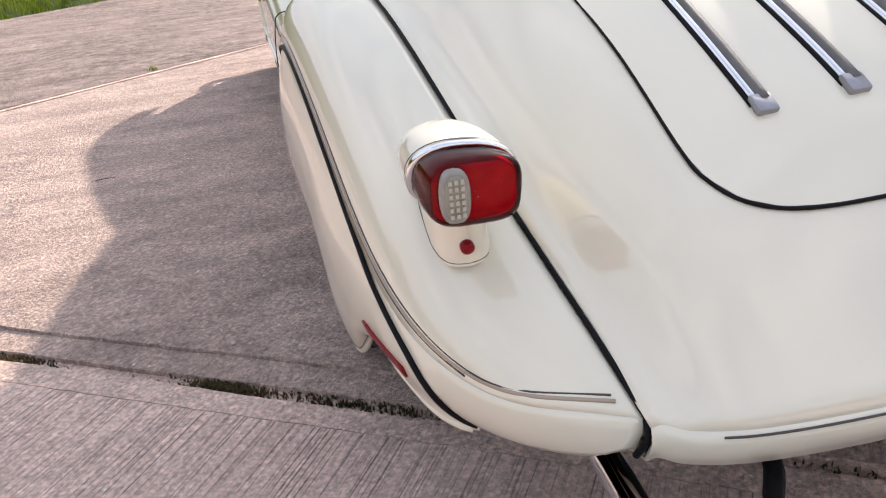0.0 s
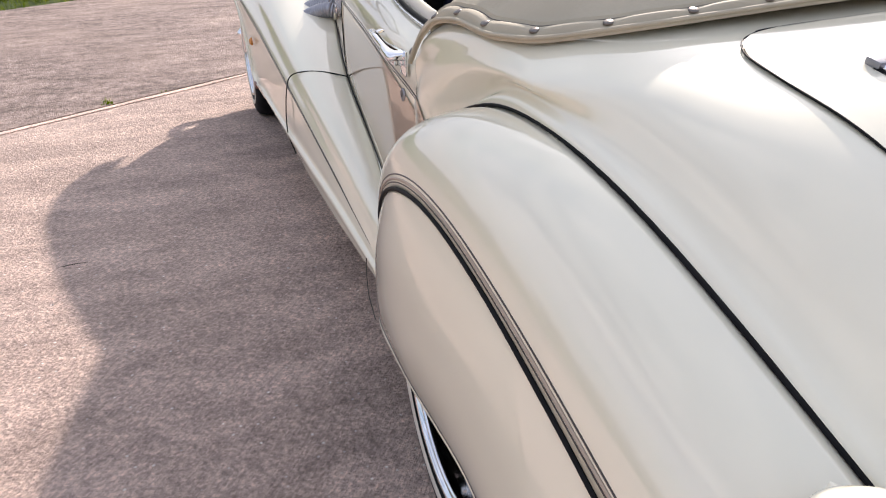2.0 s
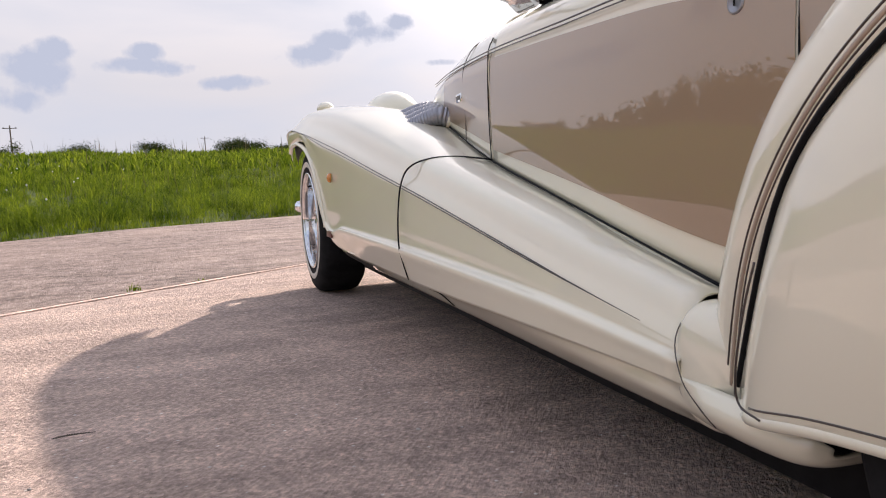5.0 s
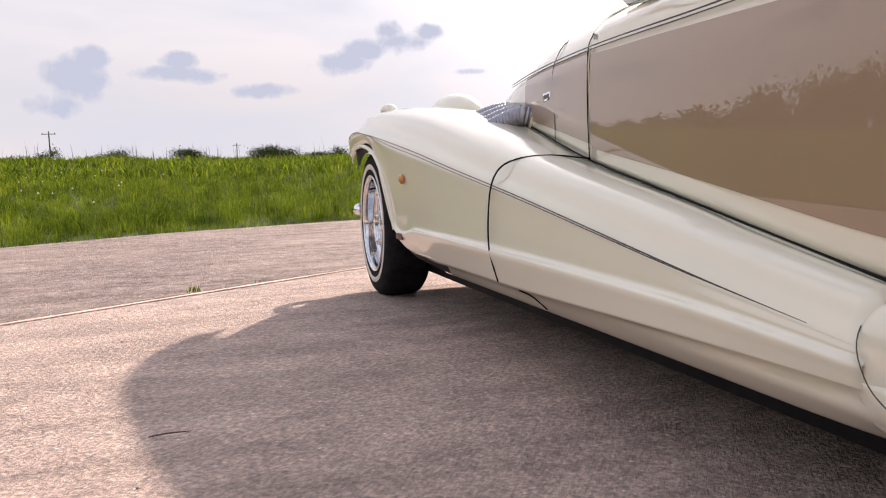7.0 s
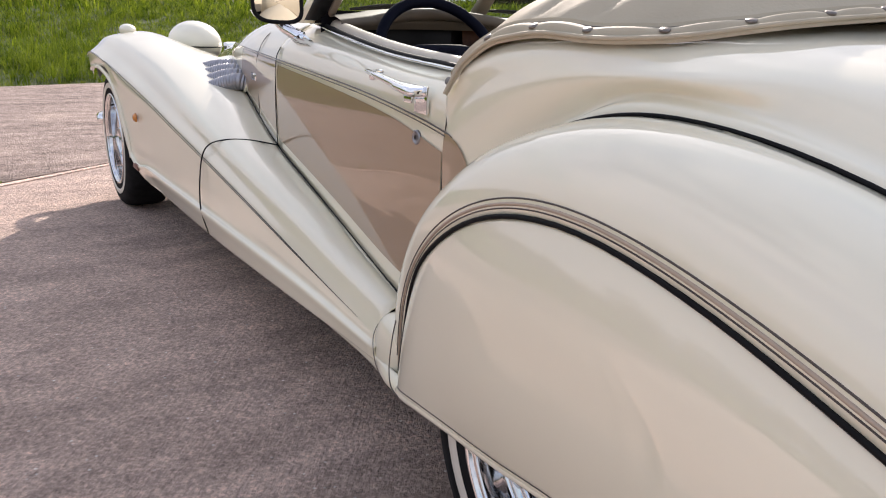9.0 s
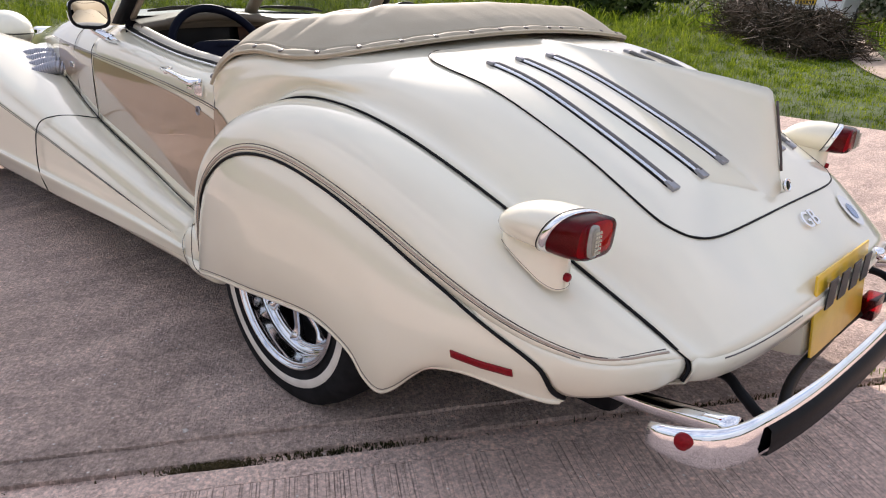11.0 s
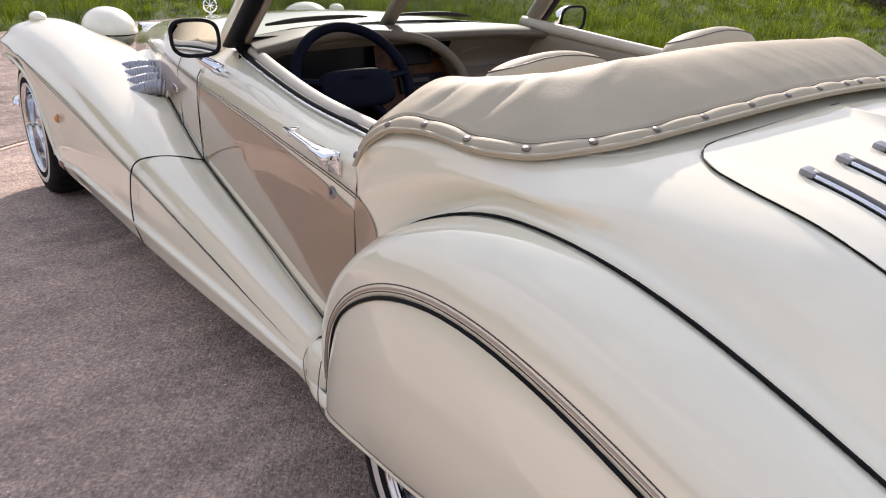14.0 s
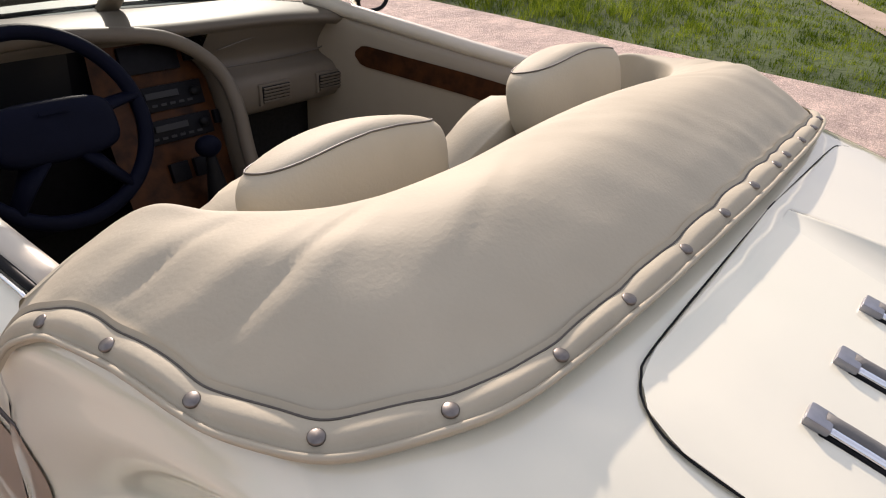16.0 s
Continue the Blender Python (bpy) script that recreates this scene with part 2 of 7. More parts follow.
def concrete(name, light, dark, stain, brushed=0.0, rugged=1.0):
    m = bpy.data.materials.new(name)
    m.use_nodes = True
    nt = m.node_tree
    N, L = nt.nodes.new, nt.links.new
    b = nt.nodes["Principled BSDF"]
    b.inputs["Roughness"].default_value = 0.88
    b.inputs["Specular IOR Level"].default_value = 0.3
    tc = N("ShaderNodeTexCoord")
    big, mid, fine, agg = N("ShaderNodeTexNoise"), N("ShaderNodeTexNoise"), N("ShaderNodeTexNoise"), N("ShaderNodeTexVoronoi")
    for node, s, d in ((big, 0.9, 8), (mid, 13.0, 11), (fine, 75.0, 12)):
        node.inputs["Scale"].default_value, node.inputs["Detail"].default_value = s, d
        L(tc.outputs["Object"], node.inputs["Vector"])
    agg.inputs["Scale"].default_value = 55.0
    L(tc.outputs["Object"], agg.inputs["Vector"])
    r1 = N("ShaderNodeValToRGB")
    mid.inputs["Roughness"].default_value = 0.66
    r1.color_ramp.elements[0].position, r1.color_ramp.elements[1].position = 0.38, 0.58
    r1.color_ramp.elements[0].color, r1.color_ramp.elements[1].color = (*dark, 1), (*light, 1)
    L(mid.outputs["Fac"], r1.inputs["Fac"])
    r2 = N("ShaderNodeValToRGB")
    r2.color_ramp.elements[0].position, r2.color_ramp.elements[1].position = 0.42, 0.68
    r2.color_ramp.elements[0].color, r2.color_ramp.elements[1].color = (0, 0, 0, 1), (0.75, 0.75, 0.75, 1)
    L(big.outputs["Fac"], r2.inputs["Fac"])
    mx = N("ShaderNodeMixRGB")
    mx.inputs[2].default_value = (*stain, 1)
    L(r2.outputs["Color"], mx.inputs[0])
    L(r1.outputs["Color"], mx.inputs[1])
    r3 = N("ShaderNodeValToRGB")
    r3.color_ramp.elements[0].position, r3.color_ramp.elements[1].position = 0.40, 0.66
    r3.color_ramp.elements[0].color, r3.color_ramp.elements[1].color = (0.62, 0.62, 0.62, 1), (1.28, 1.28, 1.28, 1)
    L(fine.outputs["Fac"], r3.inputs["Fac"])
    m2 = N("ShaderNodeMixRGB")
    m2.blend_type, m2.inputs[0].default_value = "MULTIPLY", 0.75
    L(mx.outputs[0], m2.inputs[1])
    L(r3.outputs["Color"], m2.inputs[2])
    r4 = N("ShaderNodeValToRGB")
    r4.color_ramp.elements[0].position, r4.color_ramp.elements[1].position = 0.12, 0.24
    r4.color_ramp.elements[0].color, r4.color_ramp.elements[1].color = (1, 1, 1, 1), (0, 0, 0, 1)
    agg.inputs["Randomness"].default_value = 1.0
    L(agg.outputs["Distance"], r4.inputs["Fac"])
    gate = N("ShaderNodeMath")
    gate.operation = "GREATER_THAN"
    gate.inputs[1].default_value = 0.91
    sep = N("ShaderNodeSeparateColor")
    L(agg.outputs["Color"], sep.inputs[0])
    L(sep.outputs[0], gate.inputs[0])
    mul = N("ShaderNodeMath")
    mul.operation = "MULTIPLY"
    L(gate.outputs[0], mul.inputs[0])
    L(r4.outputs["Color"], mul.inputs[1])
    m3 = N("ShaderNodeMixRGB")
    m3.inputs[2].default_value = (0.80, 0.74, 0.69, 1)
    L(mul.outputs[0], m3.inputs[0])
    L(m2.outputs[0], m3.inputs[1])
    grain = N("ShaderNodeTexVoronoi")
    grain.inputs["Scale"].default_value = 150.0
    L(tc.outputs["Object"], grain.inputs["Vector"])
    gs_ = N("ShaderNodeSeparateColor")
    L(grain.outputs["Color"], gs_.inputs[0])
    gr = N("ShaderNodeValToRGB")
    gr.color_ramp.elements[0].color, gr.color_ramp.elements[1].color = (0.55, 0.55, 0.55, 1), (1.40, 1.40, 1.40, 1)
    L(gs_.outputs[0], gr.inputs["Fac"])
    m4 = N("ShaderNodeMixRGB")
    m4.blend_type, m4.inputs[0].default_value = "MULTIPLY", 0.3 if brushed else 0.45
    L(m3.outputs[0], m4.inputs[1])
    L(gr.outputs["Color"], m4.inputs[2])
    m3 = m4
    L(m3.outputs[0], b.inputs["Base Color"])
    add = N("ShaderNodeMath")
    add.operation = "ADD"
    fine.inputs["Roughness"].default_value = 0.68
    L(fine.outputs["Fac"], add.inputs[0])
    # broom strokes, drawn out along one direction, and broad worn patches
    lay, run, wide_ = N("ShaderNodeMapping"), N("ShaderNodeTexNoise"), N("ShaderNodeTexNoise")
    lay.inputs["Rotation"].default_value, turned = (0, 0, radians(-51.6)), N("ShaderNodeMapping")
    L(tc.outputs["Object"], lay.inputs["Vector"])
    turned.inputs["Scale"].default_value = (38.0, 150.0, 1.0)
    L(lay.outputs["Vector"], turned.inputs["Vector"])
    run.inputs["Scale"].default_value, run.inputs["Detail"].default_value, run.inputs["Roughness"].default_value = 1.0, 6.0, 0.62
    L(turned.outputs["Vector"], run.inputs["Vector"])
    wide_.inputs["Scale"].default_value, wide_.inputs["Detail"].default_value, wide_.inputs["Roughness"].default_value = 3.2, 9.0, 0.7
    drawn = N("ShaderNodeMapping")
    drawn.inputs["Rotation"].default_value, drawn.inputs["Scale"].default_value = (0, 0, radians(-8)), (0.55, 1.5, 1.0)
    L(tc.outputs["Object"], drawn.inputs["Vector"])
    L(drawn.outputs["Vector"], wide_.inputs["Vector"])
    for src, lo, hi, amount in ((run, 0.70, 1.26, 0.45 * rugged), (wide_, 0.70, 1.22, 0.75 * rugged)):
        rr_ = N("ShaderNodeValToRGB")
        rr_.color_ramp.elements[0].position, rr_.color_ramp.elements[1].position = 0.38, 0.62
        rr_.color_ramp.elements[0].color, rr_.color_ramp.elements[1].color = (lo, lo, lo, 1), (hi, hi, hi, 1)
        L(src.outputs["Fac"], rr_.inputs["Fac"])
        mm_ = N("ShaderNodeMixRGB")
        mm_.blend_type, mm_.inputs[0].default_value = "MULTIPLY", min(1.0, amount)
        L(m3.outputs[0], mm_.inputs[1])
        L(rr_.outputs["Color"], mm_.inputs[2])
        m3 = mm_
    L(m3.outputs[0], b.inputs["Base Color"])
    if brushed:
        wv = N("ShaderNodeTexNoise")
        wv.inputs["Scale"].default_value, wv.inputs["Detail"].default_value, wv.inputs["Roughness"].default_value = 1.0, 4.0, 0.6
        mp = N("ShaderNodeMapping")
        mp.inputs["Rotation"].default_value = (0, 0, radians(-54.2))
        L(tc.outputs["Object"], mp.inputs["Vector"])
        mq = N("ShaderNodeMapping")
        mq.inputs["Scale"].default_value = (0.9, 230.0, 1.0)
        L(mp.outputs["Vector"], mq.inputs["Vector"])
        L(mq.outputs["Vector"], wv.inputs["Vector"])
        # narrow grooves that come in bundles
        r5 = N("ShaderNodeValToRGB")
        r5.color_ramp.elements[0].position, r5.color_ramp.elements[1].position = 0.35, 0.46
        r5.color_ramp.elements[0].color, r5.color_ramp.elements[1].color = (0, 0, 0, 1), (1, 1, 1, 1)
        L(wv.outputs["Fac"], r5.inputs["Fac"])
        L(r5.outputs["Color"], add.inputs[1])
        bun, bm_ = N("ShaderNodeTexNoise"), N("ShaderNodeMapping")
        bm_.inputs["Scale"].default_value = (2.0, 11.0, 1.0)
        bun.inputs["Scale"].default_value, bun.inputs["Detail"].default_value = 1.0, 3.0
        L(mp.outputs["Vector"], bm_.inputs["Vector"])
        L(bm_.outputs["Vector"], bun.inputs["Vector"])
        much = N("ShaderNodeMapRange")
        much.inputs["From Min"].default_value, much.inputs["From Max"].default_value = 0.40, 0.62
        much.inputs["To Min"].default_value, much.inputs["To Max"].default_value = 0.10, 0.60
        L(bun.outputs["Fac"], much.inputs["Value"])
        m5 = N("ShaderNodeMixRGB")
        m5.blend_type = "MULTIPLY"
        L(much.outputs[0], m5.inputs[0])
        L(m3.outputs[0], m5.inputs[1])
        L(r5.outputs["Color"], m5.inputs[2])
        L(m5.outputs[0], b.inputs["Base Color"])
    else:
        soft_ = N("ShaderNodeMath")
        soft_.operation = "MULTIPLY"
        soft_.inputs[1].default_value = 0.9
        L(mid.outputs["Fac"], soft_.inputs[0])
        more_ = N("ShaderNodeMath")
        more_.operation = "MULTIPLY_ADD"
        more_.inputs[1].default_value = 1.1 * rugged
        L(run.outputs["Fac"], more_.inputs[0])
        L(soft_.outputs[0], more_.inputs[2])
        L(more_.outputs[0], add.inputs[1])
    # worn pits between the grains of sand and gravel
    pit = N("ShaderNodeTexVoronoi")
    pit.inputs["Scale"].default_value = 105.0
    L(tc.outputs["Object"], pit.inputs["Vector"])
    pk = N("ShaderNodeMath")
    pk.operation = "MULTIPLY_ADD"
    pk.inputs[1].default_value = 0.12 if brushed else -0.35
    L(pit.outputs["Distance"], pk.inputs[0])
    L(add.outputs[0], pk.inputs[2])
    bp = N("ShaderNodeBump")
    bp.inputs["Strength"].default_value, bp.inputs["Distance"].default_value = 0.9, 0.012 * rugged
    L(pk.outputs[0], bp.inputs["Height"])
    L(bp.outputs["Normal"], b.inputs["Normal"])
    return m


CONC = concrete("weathered_concrete", (0.625, 0.470, 0.396), (0.48, 0.361, 0.307), (0.66, 0.496, 0.413))
CONC2 = concrete("brushed_concrete", (0.82, 0.605, 0.51), (0.69, 0.505, 0.425), (0.77, 0.565, 0.475), 1.0, 0.45)
CONC3 = concrete("worn_edge_concrete", (0.84, 0.62, 0.52), (0.68, 0.505, 0.425), (0.82, 0.60, 0.505), rugged=0.7)
CONC4 = concrete("rough_old_concrete", (0.44, 0.336, 0.292), (0.25, 0.190, 0.166), (0.49, 0.372, 0.315), rugged=1.25)
JOINT = mat("joint_dirt", (0.07, 0.055, 0.045), 0.95, second=(0.03, 0.028, 0.018), scale=30, bump=0.6, bscale=90, dist=0.01)
SOIL = mat("field_soil", (0.055, 0.085, 0.014), 0.95, second=(0.032, 0.052, 0.009), scale=0.8, bump=0.6, bscale=14, dist=0.05)
SAND = mat("sandy_track", (0.42, 0.32, 0.24), 0.95, second=(0.30, 0.23, 0.17), scale=1.3, bump=0.5, bscale=20, dist=0.02)


def leafy(name, a, b2, rough=0.55, trans=0.25):
    m = bpy.data.materials.new(name)
    m.use_nodes = True
    nt = m.node_tree
    p = nt.nodes["Principled BSDF"]
    p.inputs["Roughness"].default_value, p.inputs["Specular IOR Level"].default_value = rough, 0.03
    g = nt.nodes.new("ShaderNodeNewGeometry")
    r = nt.nodes.new("ShaderNodeValToRGB")
    r.color_ramp.elements[0].color, r.color_ramp.elements[1].color = (*a, 1), (*b2, 1)
    nt.links.new(g.outputs["Random Per Island"], r.inputs["Fac"])
    tc = nt.nodes.new("ShaderNodeTexCoord")
    pn = nt.nodes.new("ShaderNodeTexNoise")
    pn.inputs["Scale"].default_value, pn.inputs["Detail"].default_value = 2.2, 6.0
    pr = nt.nodes.new("ShaderNodeValToRGB")
    pr.color_ramp.elements[0].position, pr.color_ramp.elements[1].position = 0.36, 0.62
    pr.color_ramp.elements[0].color, pr.color_ramp.elements[1].color = (0.26, 0.34, 0.26, 1), (1.18, 1.10, 1.0, 1)
    pm = nt.nodes.new("ShaderNodeMixRGB")
    pm.blend_type, pm.inputs[0].default_value = "MULTIPLY", 1.0
    nt.links.new(tc.outputs["Object"], pn.inputs["Vector"])
    nt.links.new(pn.outputs["Fac"], pr.inputs["Fac"])
    nt.links.new(r.outputs["Color"], pm.inputs[1])
    nt.links.new(pr.outputs["Color"], pm.inputs[2])
    nt.links.new(pm.outputs[0], p.inputs["Base Color"])
    tl = nt.nodes.new("ShaderNodeBsdfTranslucent")
    mx = nt.nodes.new("ShaderNodeMixShader")
    mx.inputs[0].default_value = trans
    nt.links.new(pm.outputs[0], tl.inputs["Color"])
    nt.links.new(p.outputs[0], mx.inputs[1])
    nt.links.new(tl.outputs[0], mx.inputs[2])
    nt.links.new(mx.outputs[0], nt.nodes["Material Output"].inputs["Surface"])
    return m


GRASS = leafy("grass_blades", (0.052, 0.105, 0.008), (0.27, 0.35, 0.031), rough=0.6, trans=0.5)
WEEDS = leafy("dry_weeds", (0.10, 0.085, 0.05), (0.20, 0.17, 0.09))
LEAVES = leafy("hedge_leaves", (0.022, 0.042, 0.012), (0.06, 0.085, 0.025))
BRUSH = leafy("dead_brushwood", (0.045, 0.035, 0.027), (0.13, 0.10, 0.08), trans=0.0)


# ---- building helpers ----
def cr(points, n):
    """A smooth line of n points through the given ones."""
    c = np.array(points, float)
    if len(c) == 2:
        return c[0] + (c[1] - c[0]) * np.linspace(0, 1, n)[:, None]
    e = np.vstack([2 * c[0] - c[1], c, 2 * c[-1] - c[-2]])
    u = np.linspace(0, len(c) - 1 - 1e-9, n)
    i = u.astype(int)
    f = (u - i)[:, None]
    p, q, r, s = e[i], e[i + 1], e[i + 2], e[i + 3]
    return 0.5 * (2 * q + (r - p) * f + (2 * p - 5 * q + 4 * r - s) * f**2 + (3 * q - p - 3 * r + s) * f**3)


def even(points, n):
    """The same line with n points at even distances."""
    c = cr(points, max(200, n * 3))
    d = np.r_[0, np.cumsum(np.linalg.norm(np.diff(c, axis=0), axis=1))]
    return np.stack([np.interp(np.linspace(0, d[-1], n), d, c[:, k]) for k in range(3)], 1)


def surf(rows, nu, nv):
    """A smooth sheet of nu x nv points through rows of control points."""
    across = np.array([cr(r, nv) for r in rows])
    return np.stack([cr(across[:, j], nu) for j in range(nv)], 1)


def normals(g):
    du, dv = np.gradient(g, axis=0), np.gradient(g, axis=1)
    n = np.cross(du, dv)
    return n / (np.linalg.norm(n, axis=-1, keepdims=True) + 1e-12)


def flip_x(a):
    return np.asarray(a, float) * (-1, 1, 1)


def thing(name, at, label, category, group="", kind=""):
    ob = new(name)
    ob.location = at
    ob.empty_display_size = 0.1
    return tagged(ob, label, category, group, kind)


def raw(name, verts, faces, material, smooth=True):
    me = bpy.data.meshes.new(name)
    me.from_pydata([tuple(map(float, v)) for v in verts], [], [tuple(map(int, f)) for f in faces])
    me.materials.append(material)
    if smooth:
        me.polygons.foreach_set("use_smooth", [True] * len(me.polygons))
    me.update()
    return me


def put(name, me, parent=None, label=""):
    ob = new(name, me)
    if parent is not None:
        ob.parent = parent
        if parent.type == "EMPTY":
            ob.matrix_parent_inverse = parent.matrix_basis.inverted()
    if label:
        tagged(ob, label)
    return ob


def sheet(name, g, material, parent=None, label="", turn=False, thick=0.0, close_u=False, close_v=False, caps=False):
    """A mesh from a grid of points; thick: metres of solid body on its back."""
    nu, nv = g.shape[:2]
    idx = np.arange(nu * nv).reshape(nu, nv)
    iu = np.vstack([idx, idx[:1]]) if close_u else idx
    iv = np.hstack([iu, iu[:, :1]]) if close_v else iu
    f = np.stack([iv[:-1, :-1], iv[1:, :-1], iv[1:, 1:], iv[:-1, 1:]], -1).reshape(-1, 4)
    faces = (f[:, ::-1] if turn else f).tolist()
    if caps:
        faces += [idx[0].tolist() if not turn else idx[0].tolist()[::-1], idx[-1].tolist()[::-1] if not turn else idx[-1].tolist()]
    ob = put(name, raw(name, g.reshape(-1, 3), faces, material), parent, label)
    if thick:
        md = ob.modifiers.new("body", "SOLIDIFY")
        md.thickness, md.offset = thick, -1
    return ob


def sweep(path, radius, sides=8, squash=None):
    """Vertices and faces of a tube along a line; radius may vary; squash: a second radius."""
    p = np.asarray(path, float)
    r = np.broadcast_to(np.asarray(radius, float), (len(p),))
    t = np.gradient(p, axis=0)
    t /= np.linalg.norm(t, axis=1)[:, None] + 1e-12
    up = np.array([0, 0, 1.0]) if abs(t[0, 2]) < 0.9 else np.array([0, 1.0, 0])
    a = np.cross(t, up)
    a /= np.linalg.norm(a, axis=1)[:, None] + 1e-12
    b = np.cross(a, t)
    w = np.linspace(0, 2 * np.pi, sides, endpoint=False)
    k = 1.0 if squash is None else squash
    g = p[:, None] + r[:, None, None] * (np.cos(w)[None, :, None] * a[:, None] + k * np.sin(w)[None, :, None] * b[:, None])
    return g


def tube(name, path, radius, material, parent=None, label="", sides=8, squash=None):
    return sheet(name, sweep(path, radius, sides, squash), material, parent, label, turn=True, close_v=True, caps=True)


def block(name, centre, size, material, parent=None, label="", bevel=0.0, rot=None, seg=2):
    bm = bmesh.new()
    bmesh.ops.create_cube(bm, size=1.0)
    bmesh.ops.scale(bm, vec=size, verts=bm.verts)
    if bevel:
        bmesh.ops.bevel(bm, geom=bm.edges[:], offset=bevel, segments=seg, profile=0.6, affect="EDGES", clamp_overlap=True)
    m = Matrix.Translation(centre) @ (rot.to_4x4() if rot else Matrix.Identity(4))
    bmesh.ops.transform(bm, matrix=m, verts=bm.verts)
    me = bpy.data.meshes.new(name)
    bm.to_mesh(me)
    bm.free()
    me.materials.append(material)
    if bevel:
        me.polygons.foreach_set("use_smooth", [True] * len(me.polygons))
        me.set_sharp_from_angle(angle=radians(40))
    return put(name, me, parent, label)


def lathe(name, profile, centre, axis, material, parent=None, label="", sides=40, caps=False):
    """Turns (along, radius) pairs round an axis."""
    z = Vector(axis).normalized()
    x = z.orthogonal().normalized()
    y = z.cross(x)
    w = np.linspace(0, 2 * np.pi, sides, endpoint=False)
    c = np.array(centre, float)
    g = np.array([[c + np.array(z) * h + r * (np.cos(a) * np.array(x) + np.sin(a) * np.array(y)) for a in w] for h, r in profile])
    return sheet(name, g, material, parent, label, turn=True, close_v=True, caps=caps)


def egg(name, centre, size, material, parent=None, label="", power=1.0, rot=None, n=20, m=28):
    """A rounded lump; power below 1 makes it boxier."""
    th, ph = np.linspace(-np.pi / 2, np.pi / 2, n), np.linspace(0, 2 * np.pi, m, endpoint=False)
    sp = lambda v: np.sign(v) * np.abs(v) ** power
    g = np.stack([sp(np.cos(th))[:, None] * sp(np.cos(ph))[None] * size[0], sp(np.cos(th))[:, None] * sp(np.sin(ph))[None] * size[1], np.broadcast_to(sp(np.sin(th))[:, None], (n, m)) * size[2]], -1)
    if rot:
        g = g @ np.array(rot.to_3x3()).T
    return sheet(name, g + np.array(centre), material, parent, label, turn=True, close_v=True, caps=False)


def soup(name, verts, faces, material, parent=None):
    """A mesh of many loose faces, all with the same number of corners."""
    verts, faces = np.asarray(verts, np.float32), np.asarray(faces, np.int32)
    me = bpy.data.meshes.new(name)
    n, k = faces.shape
    me.vertices.add(len(verts))
    me.vertices.foreach_set("co", verts.ravel())
    me.loops.add(n * k)
    me.loops.foreach_set("vertex_index", faces.ravel())
    me.polygons.add(n)
    me.polygons.foreach_set("loop_start", np.arange(0, n * k, k, dtype=np.int32))
    me.polygons.foreach_set("loop_total", np.full(n, k, np.int32))
    me.update(calc_edges=True)
    me.materials.append(material)
    return put(name, me, parent)


rng = np.random.default_rng(7)

# ---- ground, slabs and field ----
APRON = np.array([(-14, 3.2), (-8, 6.2), (-3.5, 8.65), (-2.05, 9.8), (0, 10.6), (2.6, 11.4), (4.6, 10.6), (5.45, 8.6), (5.45, 4.0), (5.35, 1.5), (5.7, -2.5), (6.5, -14), (-14, -14)])


def outside(x, y):
    """Metres outside the concrete (negative on it)."""
    d = np.full(np.shape(x), 1e9)
    inside = np.zeros(np.shape(x), bool)
    for (ax, ay), (bx, by) in zip(APRON, np.roll(APRON, -1, 0)):
        ex, ey = bx - ax, by - ay
        s = np.clip(((x - ax) * ex + (y - ay) * ey) / (ex * ex + ey * ey), 0, 1)
        d = np.minimum(d, np.hypot(x - ax - s * ex, y - ay - s * ey))
        cross = (ay > y) != (by > y)
        inside ^= cross & (x < ax + (y - ay) / (by - ay + 1e-12) * ex)
    return np.where(inside, -d, d)


def land(x, y):
    """Height of the field."""
    o = outside(x, y)
    ahead = np.clip((y - 7.5 - 0.25 * np.clip(x, 0, 40)) / 6.0, 0, 1)
    rise = np.clip(o, 0, 36) * (0.002 + 0.055 * ahead)
    h = -0.06 + 0.07 * np.clip((o + 0.1) / 0.5, 0, 1) + rise + 0.10 * np.sin(x * 0.31 + 1) * np.sin(y * 0.27) * np.clip(o / 6, 0, 1)
    return h


ax1 = np.r_[-2500, -1200, -600, -300, -150, -90, np.arange(-60, 61, 1.0), 90, 150, 300, 600, 1200, 2500]
gx, gy = np.meshgrid(ax1, ax1 + 3, indexing="ij")
ground = sheet("ground", np.stack([gx, gy, land(gx, gy)], -1), SOIL)
tagged(ground, "rough green field soil under long grass", "ground", kind="structure")

J1 = lambda x: 1.0 - 0.6 * (x + 0.78)
J2 = lambda x: 5.3 + 0.676 * (x + 0.8)


def slab(name, outline, material, top=0.0, label=""):
    """A concrete slab with softly broken edges."""
    bm = bmesh.new()
    f = bm.faces.new([bm.verts.new((x, y, top)) for x, y in outline])
    bmesh.ops.triangulate(bm, faces=[f])
    ext = bmesh.ops.extrude_face_region(bm, geom=bm.faces[:])
    bmesh.ops.translate(bm, vec=(0, 0, -0.12), verts=[v for v in ext["geom"] if isinstance(v, bmesh.types.BMVert)])
    bmesh.ops.recalc_face_normals(bm, faces=bm.faces[:])
    me = bpy.data.meshes.new(name)
    bm.to_mesh(me)
    bm.free()
    me.materials.append(material)
    return put(name, me, pavement, label)


pavement = thing("pavement", (0, 2, 0), "weathered pinkish concrete yard slabs with mossy joints", "pavement", kind="structure")
block("joint_bed", (-4, -1, -0.075), (20, 24, 0.1), JOINT, pavement, "dark dirt and moss in the joints")


